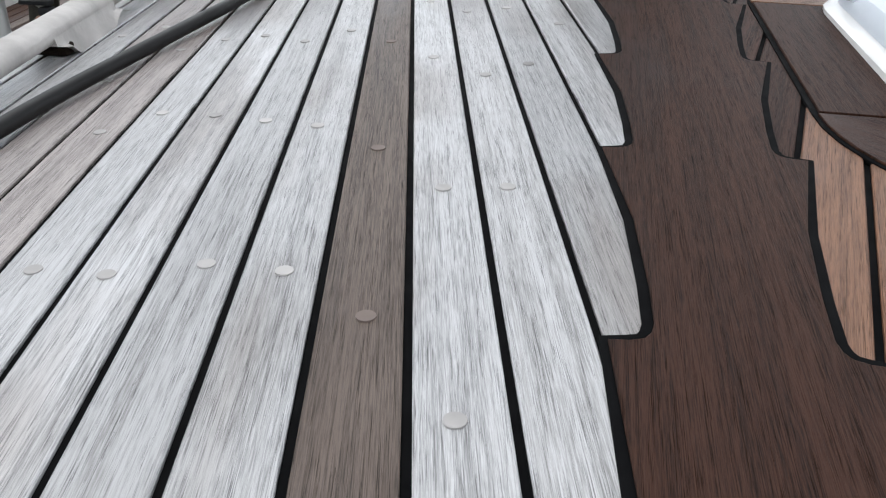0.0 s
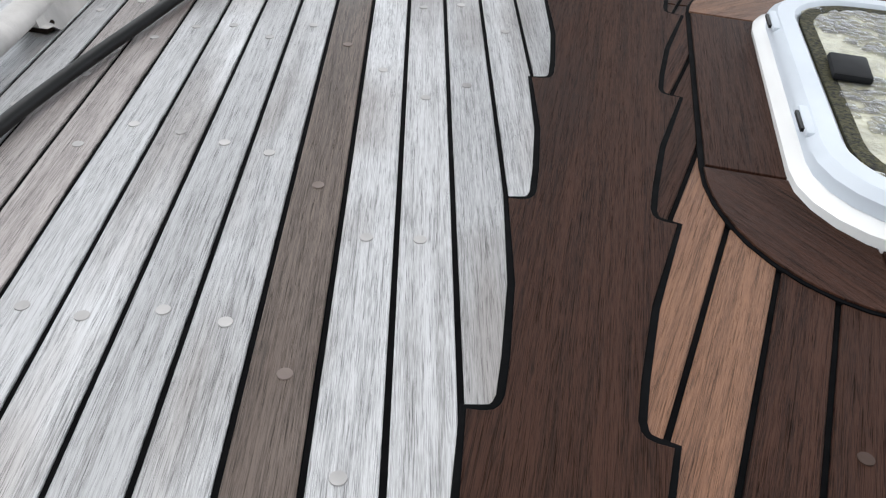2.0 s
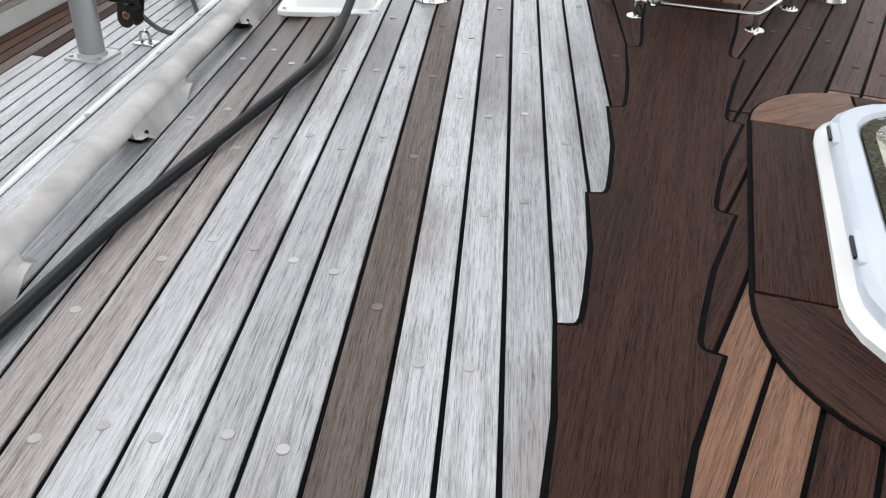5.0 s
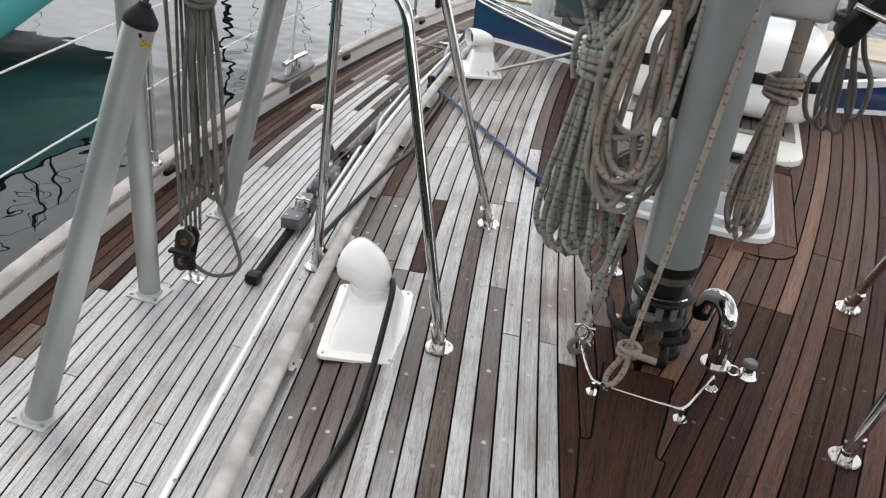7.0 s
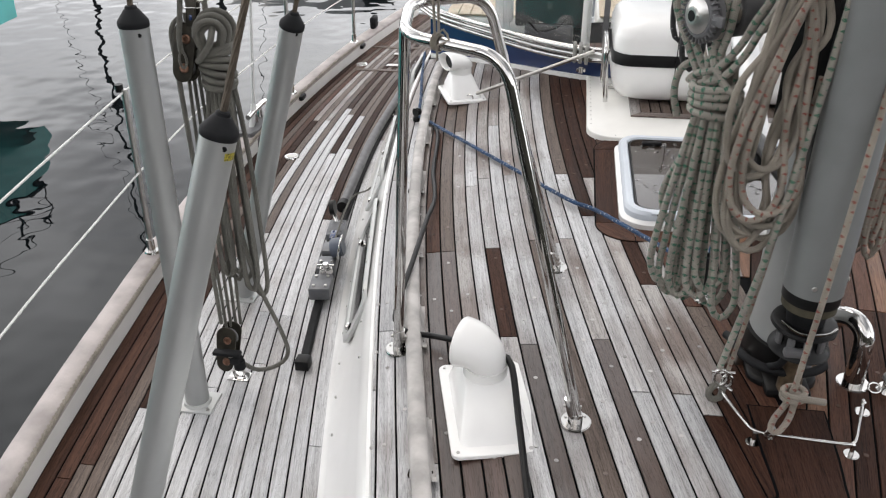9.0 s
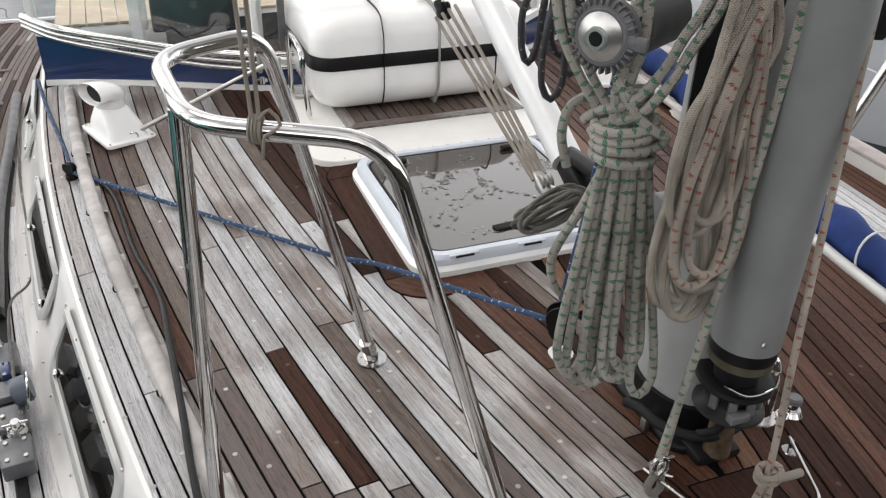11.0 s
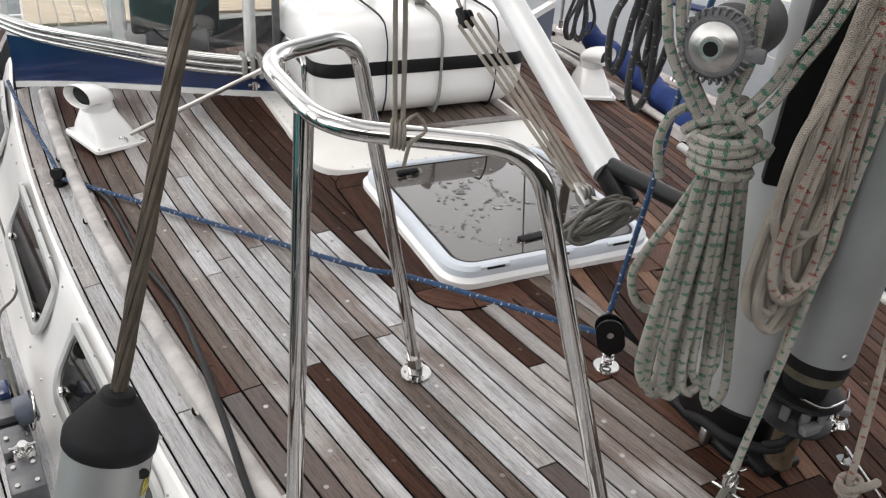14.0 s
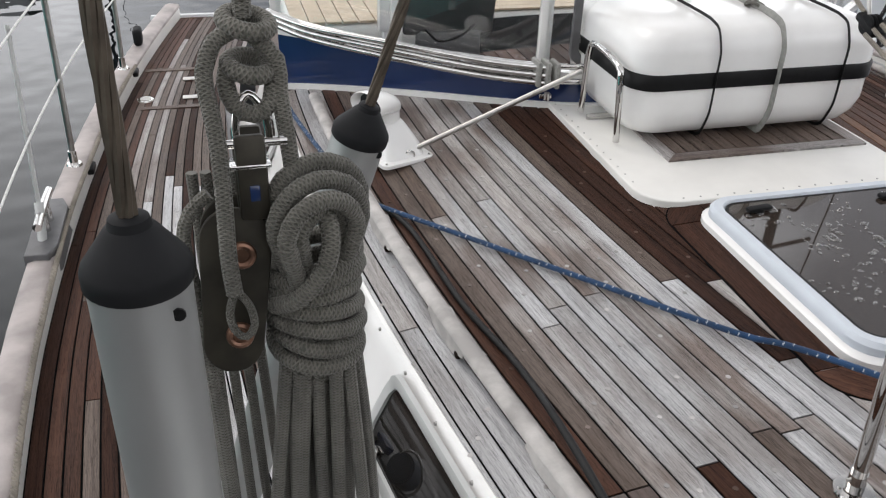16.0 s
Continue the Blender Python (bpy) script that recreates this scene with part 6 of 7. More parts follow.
hose = thing("black_hose", (-0.56, 1.0, roof_z(-0.56, 1.0)), "long black hose lying along the deck and round the vent", "hose")
HP = on_roof([(-0.50, -0.6, 0), (-0.535, 0.1, 0), (-0.548, 0.50, 0), (-0.561, 0.76, 0), (-0.552, 1.03, 0), (-0.545, 1.236, 0), (-0.553, 1.40, 0), (-0.578, 1.56, 0.022), (-0.60, 1.68, 0.055), (-0.632, 1.84, 0.11)], 0.0125)
HP += [Vector((-0.662, 1.885, 0.105)), Vector((-0.71, 1.935, 0.075)), Vector((-0.80, 2.03, 0.035))] + on_roof([(-0.90, 2.12, 0.02), (-0.975, 2.13, 0.03), (-1.02, 2.17, 0.052), (-1.03, 2.32, 0.053), (-1.03, 2.55, 0.053), (-1.035, 2.85, 0.045), (-1.045, 3.13, 0.01), (-1.10, 3.44, 0), (-1.15, 3.89, 0), (-1.24, 4.12, 0.01)], 0.011)
wpart("tube", rope(HP, 0.0092, 12, 0.025), BLACK, hose)

# ---- starboard side deck ----
def shroud(a, b, label, up=3.2, r=0.041, sticker=False):
    """A shroud in its protective sleeve: deck plate, turnbuckle tube, rubber cap and wire."""
    a, b = Vector(a), Vector(b)
    d = (b - a).normalized()
    e = thing("shroud_sleeve", a, label, "shroud", "shrouds with grey sleeves")
    wpart("sleeve", rod(a + d * 0.02, b, r, seg=32), POLE, e)
    wpart("plate", merge(box(0.135, 0.115, 0.008, Matrix.Translation(a + Vector((0, 0, 0.004))), 0.002), cyl(0.05, 0.046, 0.02, along(a, b), 28)), ALU_LIGHT, e)
    for sx in (-1, 1):
        wpart("bolt", cyl(0.007, 0.006, 0.006, Matrix.Translation(a + Vector((0.052 * sx, -0.04, 0.008))), 12), STEEL_DULL, e)
    cap = bmesh.new()
    rows = []
    for t, rr in ((-0.014, r * 1.02), (-0.012, r * 1.055), (0.000, r * 1.06), (0.005, r * 1.02), (0.034, r * 0.50), (0.036, r * 0.42), (0.043, r * 0.38), (0.045, r * 0.30), (0.0455, 0.010)):
        M = along(b + d * t, b + d * (t + 1))
        rows.append([cap.verts.new(M @ Vector((rr * math.cos(2 * math.pi * k / 32), rr * math.sin(2 * math.pi * k / 32), 0))) for k in range(32)])
    for p, q in zip(rows, rows[1:]):
        for k in range(32):
            cap.faces.new((p[k], p[(k + 1) % 32], q[(k + 1) % 32], q[k]))
    cap.faces.new(rows[-1])
    cap.faces.new(rows[0])
    wpart("cap", cap, RUBBER, e, "dark rubber cap")
    wire = wpart("wire", rod(b + d * 0.035, b + d * (0.06 + up), 0.0052, seg=10), WIRE, e, "twisted steel wire")
    for k in range(6):
        q = sweep([b + d * (0.04 + up * i / 180) + (along(a, b).to_3x3() @ Vector((0.0050 * math.cos(i * 0.33 + 2 * math.pi * k / 6), 0.0050 * math.sin(i * 0.33 + 2 * math.pi * k / 6), 0))) for i in range(181)], 0.0035, 6)
        st_ = part("strand", q, WIRE)
        st_.parent = wire
    if sticker:
        lab = bmesh.new()
        Ml = along(b - d * 0.055, b)
        for q in range(8):
            t0, t1 = radians(200 + q * 6), radians(206 + q * 6)
            lab.faces.new([lab.verts.new(Ml @ Vector(((r + 0.0008) * math.cos(t), (r + 0.0008) * math.sin(t), h))) for t, h in ((t0, 0.0), (t1, 0.0), (t1, 0.018), (t0, 0.018))])
        wpart("sticker", lab, LABEL_YELLOW, e, "small yellow and black sticker")
    wpart("hole", cyl(0.006, 0.006, 0.002, Matrix.Translation(b - d * 0.03 + Vector((r * 0.7, -r * 0.74, 0))) @ Matrix.Rotation(radians(90), 4, "X"), 10), BLACK, e)
    return e


SA, SB_, SC = ((-1.646, 1.466, SIDE), (-1.281, 1.66, 0.815)), ((-1.754, 2.198, SIDE), (-1.745, 2.225, 0.895)), ((-1.847, 2.903, SIDE), (-1.473, 2.783, 0.755))
shroud(*SA, "grey sleeved lower shroud with a rubber cap, forward", sticker=True)
shroud(*SB_, "grey sleeved upper shroud with a rubber cap")
shroud(*SC, "grey sleeved lower shroud with a rubber cap, aft")
for q in (SA, SB_, SC):
    m_ = [(mirror(p[0]), p[1], p[2]) for p in q]
    shroud(*m_, "grey sleeved shroud with a rubber cap, port side")

# tackle and its coiled tail between the shrouds
tk = thing("runner_tackle", (-1.60, 2.40, SIDE), "grey rope tackle with steel blocks and a hank of its tail", "tackle")
TT, TB = Vector((-1.685, 2.44, 0.93)), Vector((-1.66, 2.36, SIDE + 0.06))
for k in range(4):
    o = 0.014 * (k - 1.5)
    wpart("fall", rope([TB + Vector((o, 0.01 * k, 0.16)), (TT + TB) / 2 + Vector((o * 1.4, 0.008 * k, 0)), TT + Vector((o, 0, -0.06))], 0.006, 8, 0.06), ROPE_GREY, tk)
wpart("line_up", rope([(-1.640, 2.436, 1.03), (-1.635, 2.43, 1.4), (-1.60, 2.39, 2.5)], 0.009, 8, 0.05), ROPE_GREY, tk)
ALLOY = material("worn_dark_alloy", (0.045, 0.040, 0.030), 0.45, 0.5, vary=0.5, scale=30)
COPPER = material("copper_pin", (0.30, 0.17, 0.12), 0.35, 0.9, vary=0.4, scale=60)


def tackle_block(c, lean, nm):
    """A fiddle block: two alloy cheeks with rounded ends, sheaves between them and hollow pins."""
    B = Matrix.Translation(c) @ Matrix.Rotation(lean, 4, "X") @ Matrix.Rotation(0.12, 4, "Y")
    outline = rounded_rect(-0.036, 0.036, -0.088, 0.088, 0.034, 8)
    for q in (-0.026, 0.026):
        bm = slab([(a * (1.0 if b > 0 else 0.86), b) for a, b in outline], -0.003, 0.003, 0.0015)
        bmesh.ops.transform(bm, matrix=B @ Matrix.Translation((0, q, 0)) @ Matrix.Rotation(radians(90), 4, "X"), verts=bm.verts)
        wpart("cheek", bm, ALLOY, tk, "worn cheek of the %s block" % nm)
    for z, r in ((0.040, 0.033), (-0.046, 0.027)):
        wpart("sheave", cyl(r, r, 0.016, B @ Matrix.Translation((0, 0.008, z)) @ Matrix.Rotation(radians(90), 4, "X"), 26, 0.003), GREYP, tk)
        wpart("pin", merge(sweep([B @ Vector((0.006 + 0.0105 * math.cos(a), -0.031, z + 0.0105 * math.sin(a))) for a in [2 * math.pi * i / 18 for i in range(18)]], 0.0042, 8, True), cyl(0.008, 0.008, 0.006, B @ Matrix.Translation((0.006, -0.026, z)) @ Matrix.Rotation(radians(90), 4, "X"), 14)), COPPER, tk, "copper-coloured hollow pin")


tackle_block(Vector((-1.675, 2.385, 0.765)), radians(-14), "upper")
tackle_block(Vector((-1.672, 2.335, -0.29)), radians(-8), "lower")
# head of the upper block: strap plates, cross pin and shackle
wpart("head", merge(box(0.030, 0.012, 0.085, Matrix.Translation((-1.646, 2.386, 0.885)) @ Matrix.Rotation(radians(-14), 4, "X"), 0.004), box(0.030, 0.012, 0.085, Matrix.Translation((-1.648, 2.422, 0.880)) @ Matrix.Rotation(radians(-14), 4, "X"), 0.004)), ALLOY, tk, "dark alloy block head")
wpart("head_plate", box(0.040, 0.050, 0.004, Matrix.Translation((-1.647, 2.404, 0.893)) @ Matrix.Rotation(radians(-14), 4, "X"), 0.001), STEEL, tk, "bright steel plate")
wpart("clip", box(0.010, 0.004, 0.016, Matrix.Translation((-1.645, 2.377, 0.872)) @ Matrix.Rotation(radians(-14), 4, "X"), 0.001), NAVY, tk, "small blue clip")
wpart("shackle", merge(sweep(smooth_path([(-1.658, 2.405, 0.912), (-1.656, 2.410, 0.940), (-1.642, 2.416, 0.960), (-1.628, 2.412, 0.940), (-1.626, 2.406, 0.912)], 0.006), 0.0042, 10), rod((-1.668, 2.404, 0.914), (-1.614, 2.404, 0.914), 0.0045), cyl(0.008, 0.008, 0.007, Matrix.Translation((-1.616, 2.404, 0.914)) @ Matrix.Rotation(radians(90), 4, "Y"), 12)), STEEL, tk)
# knots over the shackle and the standing part spliced down to the block
for c, rx, ry, t0 in ((Vector((-1.637, 2.436, 1.024)), 0.021, 0.016, 0.35), (Vector((-1.639, 2.428, 0.984)), 0.019, 0.016, 0.5)):
    wpart("knot", sweep([c + Vector((rx * math.cos(a), ry * math.sin(a), -0.006 * math.cos(a) + 0.005 * math.sin(a + t0))) for a in [2 * math.pi * i / 24 for i in range(24)]], 0.0090, 10, True), ROPE_GREY, tk)
wpart("loop", rope([(-1.632, 2.430, 1.012), (-1.612, 2.424, 0.990), (-1.612, 2.417, 0.960), (-1.609, 2.408, 0.924), (-1.606, 2.400, 0.885), (-1.604, 2.395, 0.84)], 0.0085, 10, 0.012), ROPE_GREY, tk)
wpart("loop", rope([(-1.655, 2.432, 0.990), (-1.662, 2.422, 0.971), (-1.656, 2.414, 0.950), (-1.638, 2.410, 0.941), (-1.622, 2.414, 0.950), (-1.617, 2.422, 0.968)], 0.0090, 10, 0.012), ROPE_GREY, tk)
wpart("standing_part", rope([(-1.648, 2.430, 1.020), (-1.669, 2.424, 1.010), (-1.681, 2.415, 0.985), (-1.680, 2.405, 0.960), (-1.676, 2.392, 0.930), (-1.675, 2.375, 0.890), (-1.676, 2.360, 0.850), (-1.677, 2.348, 0.815), (-1.675, 2.342, 0.780)], 0.0085, 10, 0.012), ROPE_GREY, tk)
wpart("splice_eye", sweep(smooth_path([(-1.675, 2.342, 0.782), (-1.682, 2.338, 0.760), (-1.678, 2.334, 0.740), (-1.668, 2.332, 0.733), (-1.659, 2.334, 0.745), (-1.662, 2.339, 0.766), (-1.672, 2.342, 0.782)], 0.006), 0.0042, 8), ROPE_GREY, tk)
for x0_, z0_ in ((-1.690, 0.865), (-1.690, 0.757)):
    wpart("fall", rope([(x0_, 2.398, z0_), (x0_ - 0.020, 2.394, z0_ - 0.016), (x0_ - 0.030, 2.388, z0_ - 0.045), (x0_ - 0.026, 2.38, z0_ - 0.09), (x0_ - 0.018, 2.37, z0_ - 0.30), (-1.690, 2.345, -0.20)], 0.0075, 8, 0.03), ROPE_GREY, tk)
CX, CY = -1.592, 2.40
for k in range(7):
    z = 0.778 - 0.0178 * k
    wpart("turn", sweep([(CX + (0.047 + 0.003 * math.sin(k * 2.1)) * math.cos(a), CY + 0.044 * math.sin(a), z + 0.012 * math.cos(a + 0.7 * k)) for a in [2 * math.pi * i / 26 for i in range(26)]], 0.0098, 10, True), ROPE_GREY, tk)
for k in range(4):
    R, q = (0.024, 0.037, 0.046, 0.050)[k], (-0.034, -0.046, -0.024, 0.004)[k]

    def arch(deg, out=1.0):
        t = radians(deg)
        return Vector((CX + 0.008 + R * out * math.cos(t), CY + q + 0.016 * math.cos(t), 0.828 + 0.003 * k + R * out * 1.02 * math.sin(t)))
    wpart("bight", rope([(CX - R * 0.3, CY + q * 0.7, 0.735)] + [arch(d) for d in (205, 170, 130, 90, 50, 10, -30)] + [(CX + R * 0.35, CY + q * 0.5, 0.74)], 0.0098, 10, 0.012), ROPE_GREY, tk)
wpart("crossing_turn", rope([(CX - 0.045, CY - 0.035, 0.745), (CX - 0.02, CY - 0.058, 0.765), (CX + 0.01, CY - 0.060, 0.805), (CX + 0.016, CY - 0.045, 0.838), (CX + 0.01, CY - 0.02, 0.850)], 0.0098, 10, 0.012), ROPE_GREY, tk)
r_ = random.Random(21)
for k in range(7):
    o, d = 0.05 * (k / 6 - 0.5) * 2, r_.uniform(-0.03, 0.03)
    zb_ = -0.05 + r_.uniform(-0.06, 0.08)
    wpart("hanging_loop", rope([(CX + o * 0.6, CY + d * 0.5, 0.70), (CX + o - 0.02, CY + d, 0.35), (CX + o - 0.026, CY + d, zb_ + 0.07), (CX + o - 0.012, CY + d, zb_), (CX + o + 0.008, CY + d, zb_ + 0.01), (CX + o + 0.02, CY + d, 0.1 + zb_), (CX + o + 0.012, CY + d, 0.4), (CX + o * 0.6 + 0.01, CY + d * 0.4, 0.70)], 0.0085, 8, 0.03), ROPE_GREY, tk)
wpart("tail", rope([(-1.60, 2.38, 0.30), (-1.56, 2.38, 0.0), (-1.50, 2.41, -0.25), (-1.485, 2.42, -0.36), (-1.52, 2.40, -0.405), (-1.57, 2.33, -0.38), (-1.61, 2.27, -0.30), (-1.655, 2.27, -0.27)], 0.008, 10, 0.02), ROPE_GREY, tk)
wpart("cleat", merge(box(0.10, 0.03, 0.014, Matrix.Translation((-1.65, 2.27, -0.27)), 0.004), box(0.04, 0.045, 0.03, Matrix.Translation((-1.62, 2.27, -0.295)), 0.012), cyl(0.02, 0.02, 0.03, Matrix.Translation((-1.61, 2.27, -0.33)), 16)), RUBBER, tk, "black cam cleat")
wpart("deck_eye", sweep([(-1.66 + 0.02 * math.cos(a), 2.36, SIDE + 0.022 + 0.022 * math.sin(a)) for a in [2 * math.pi * i / 18 for i in range(18)]], 0.006, 8, True), STEEL, tk)
wpart("deck_pad", box(0.08, 0.05, 0.006, Matrix.Translation((-1.66, 2.36, SIDE + 0.003)), 0.002), STEEL, tk)

# genoa track with its cars
tr = thing("genoa_track", (-1.5, 3.4, SIDE), "dark grey genoa track along the side deck", "sail track")


def track_x(y):
    return edge(y) - 0.235 + 0.03 * (y - 2.47)


ty = [2.47 + 0.1 * i for i in range(28)]
bm = bmesh.new()
rows = [[bm.verts.new((track_x(y) + dx, y, SIDE + dz)) for dx, dz in ((-0.017, 0.0), (-0.017, 0.02), (-0.012, 0.026), (0.012, 0.026), (0.017, 0.02), (0.017, 0.0))] for y in ty]
for a, b in zip(rows, rows[1:]):
    for k in range(5):
        bm.faces.new((a[k], a[k + 1], b[k + 1], b[k]))
bm.faces.new(rows[0])
bm.faces.new(rows[-1])
wpart("rail", bm, RUBBER, tr)
wpart("end_stop", box(0.055, 0.055, 0.045, Matrix.Translation((track_x(2.45), 2.45, SIDE + 0.022)), 0.008), BLACK, tr)
CARGREY = material("grey_anodised_car", (0.15, 0.155, 0.165), 0.4, 0.3, vary=0.2, scale=20)
car = thing("genoa_car", (track_x(3.1), 3.1, SIDE + 0.026), "dark genoa lead car with a steel sheave", "sheet lead car", "sheet lead cars")
ang = Matrix.Rotation(math.atan2(track_x(3.3) - track_x(2.9), 0.4) * -1, 4, "Z")
M = Matrix.Translation((track_x(3.1), 3.16, SIDE + 0.026)) @ ang @ Matrix.Diagonal((1.25, 1.5, 1.25, 1))
for nm, sx, sy, sz, px, py, pz, mat in (("slider", 0.060, 0.36, 0.024, 0, 0, 0.012, BLACK), ("front_block", 0.072, 0.085, 0.046, 0, -0.155, 0.023, CARGREY), ("middle_block", 0.066, 0.075, 0.044, 0, -0.045, 0.022, CARGREY),
                                        ("middle_block", 0.066, 0.06, 0.044, 0, 0.05, 0.022, CARGREY), ("aft_block", 0.066, 0.10, 0.050, 0, 0.165, 0.025, CARGREY), ("plunger", 0.026, 0.05, 0.03, 0, 0.105, 0.045, NAVY)):
    wpart(nm, box(sx, sy, sz, M @ Matrix.Translation((px, py, pz)), 0.006), mat, car)
for px in (-0.02, 0.02):
    for py in (-0.18, -0.13, -0.045, 0.14, 0.19):
        wpart("bolt", cyl(0.006, 0.005, 0.006, M @ Matrix.Translation((px, py, 0.044)), 10), STEEL_DULL, car)
wpart("sheave", cyl(0.033, 0.033, 0.044, M @ Matrix.Translation((0.012, -0.005, 0.072)) @ Matrix.Rotation(radians(80), 4, "Y"), 26, 0.004), material("blue_grey_sheave", (0.10, 0.12, 0.16), 0.4, vary=0.2, scale=20), car)
wpart("sheave_cage", sweep([M @ Vector((0.045 + 0.008 * math.sin(a), -0.02 + 0.042 * math.cos(a), 0.085 + 0.042 * math.sin(a))) for a in [2 * math.pi * i / 20 for i in range(20)]], 0.004, 8, True), STEEL, car)
wpart("swivel", merge(cyl(0.024, 0.020, 0.022, M @ Matrix.Translation((0.008, -0.10, 0.040)), 20, 0.003), cyl(0.012, 0.010, 0.016, M @ Matrix.Translation((0.008, -0.10, 0.060)), 16), rod(M @ Vector((-0.02, -0.10, 0.068)), M @ Vector((0.036, -0.10, 0.068)), 0.005)), STEEL, car)
wpart("standing_sheave", cyl(0.028, 0.028, 0.018, M @ Matrix.Translation((-0.03, 0.23, 0.09)) @ Matrix.Rotation(radians(80), 4, "Y"), 24), BLACK, car)
wpart("shackle", rod(M @ Vector((0, 0.20, 0.04)), M @ Vector((-0.02, 0.23, 0.07)), 0.010), STEEL, car)
sh = thing("genoa_sheet", (-1.55, 4.2, SIDE), "thin grey line led aft from the car", "line")
wpart("line", rope([M @ Vector((0.02, 0.0, 0.09)), M @ Vector((0.03, 0.35, 0.06)), (-1.50, 4.0, SIDE + 0.06), (-1.60, 5.0, SIDE + 0.03), (-1.66, 6.2, SIDE + 0.02)], 0.005, 8, 0.05), ROPE_GREY, sh)
sp = thing("stowed_pole", (-1.6, 4.6, SIDE), "long grey pole stowed along the side deck", "pole")
wpart("tube", sweep(smooth_path([(track_x(3.75) - 0.02, 3.75, SIDE + 0.03), (track_x(4.6) - 0.02, 4.6, SIDE + 0.03), (-1.66, 5.4, SIDE + 0.03), (-1.66, 6.1, SIDE + 0.03)], 0.1), 0.026, 16), GREYP, sp)
wpart("end", cyl(0.03, 0.03, 0.05, along((track_x(3.75) - 0.02, 3.72, SIDE + 0.03), (track_x(4.0) - 0.02, 4.0, SIDE + 0.03)), 18), BLACK, sp)

# side windows in the coachroof
def side_x(y, z):
    e_, zt = edge(y), roof_z(edge(y), y)
    return e_ + 0.018 - 0.123 * max(0.0, min(1.0, (zt - 0.05 - z) / (zt - 0.05 - SIDE - 0.02)))


def side_window(y0, y1, f, label):
    zc = -0.24
    e = thing("side_window", (f(side_x((y0 + y1) / 2, zc)), (y0 + y1) / 2, zc), label, "window", "coachroof side windows")
    oo, ii, gg = rounded_rect(y0, y1, -0.362, -0.105, 0.09, 8), rounded_rect(y0 + 0.036, y1 - 0.036, -0.330, -0.138, 0.06, 8), None

    def lay(outline, out):
        return [(f(side_x(y, z) - out), y, z) for y, z in outline]
    bm = bmesh.new()
    rows = [[bm.verts.new(p) for p in lay(o, d)] for o, d in ((oo, -0.005), (oo, 0.009), ([(a * 0.6 + b * 0.4, c * 0.6 + g * 0.4) for (a, c), (b, g) in zip(oo, ii)], 0.015), (ii, 0.012), (ii, -0.005))]
    n = len(oo)
    for a, b in zip(rows, rows[1:]):
        for k in range(n):
            bm.faces.new((a[k], a[(k + 1) % n], b[(k + 1) % n], b[k]))
    wpart("frame", bm, ALU_LIGHT, e, "grey metal window frame")
    bm = bmesh.new()
    bm.faces.new([bm.verts.new(p) for p in lay(ii, 0.003)])
    g = bmesh.ops.extrude_face_region(bm, geom=list(bm.faces))
    for v in g["geom"]:
        if isinstance(v, bmesh.types.BMVert):
            v.co.x += 0.003 if f(0) == 0 else -0.003
    wpart("pane", bm, DARKGLASS, e, "dark pane")
    for y in (y0 + 0.10, y1 - 0.10):
        wpart("catch", box(0.014, 0.03, 0.02, Matrix.Translation((f(side_x(y, -0.315) - 0.008), y, -0.315)), 0.004), STEEL, e)
    return e


for y0, y1 in ((2.45, 3.29), (3.52, 4.31), (4.95, 5.5)):
    side_window(y0, y1, lambda x: x, "oblong dark side window in a grey rounded frame")
    side_window(y0, y1, mirror, "oblong dark side window in a grey frame, port side")
scr = mesh_of(cyl(0.006, 0.0045, 0.005, None, 10), "screw", STEEL_DULL)
fast = thing("coachroof_fasteners", (edge(3.5), 3.5, -0.13), "row of small steel screw caps along the white side", "screw caps")
for i in range(17):
    for z in (-0.068, -0.398):
        y = 2.05 + 0.19 * i
        ob = new("screw", scr)
        place(fast, ob)
        ob.matrix_basis = Matrix.Translation((side_x(y, z) + 0.001, y, z)) @ Matrix.Rotation(radians(-80), 4, "Y")

# stanchions, guard wires, cleat and deck fittings along the toe rail
def stanchion(y, f, label, h=0.75, braces=True):
    x = f(toe(y) - 0.045)
    z = SIDE + 0.10
    e = thing("stanchion", (x, y, z), label, "stanchion", "stanchions along the toe rail")
    wpart("post", rod((x, y, z), (x + (f(0.02) - f(0)), y, z + h), 0.0125), STEEL_DULL, e)
    wpart("foot", merge(cyl(0.034, 0.03, 0.010, Matrix.Translation((x, y, z)), 24), cyl(0.018, 0.017, 0.06, Matrix.Translation((x, y, z + 0.006)), 20)), STEEL, e)
    wpart("wire_eye", cyl(0.016, 0.016, 0.03, Matrix.Translation((x, y, z + h - 0.01)), 16), BLACK, e)
    wpart("bracket", box(0.03, 0.09, 0.03, Matrix.Translation((x + (f(0.06) - f(0)), y + 0.03, z - 0.035)), 0.008), BLACK, e)
    return e


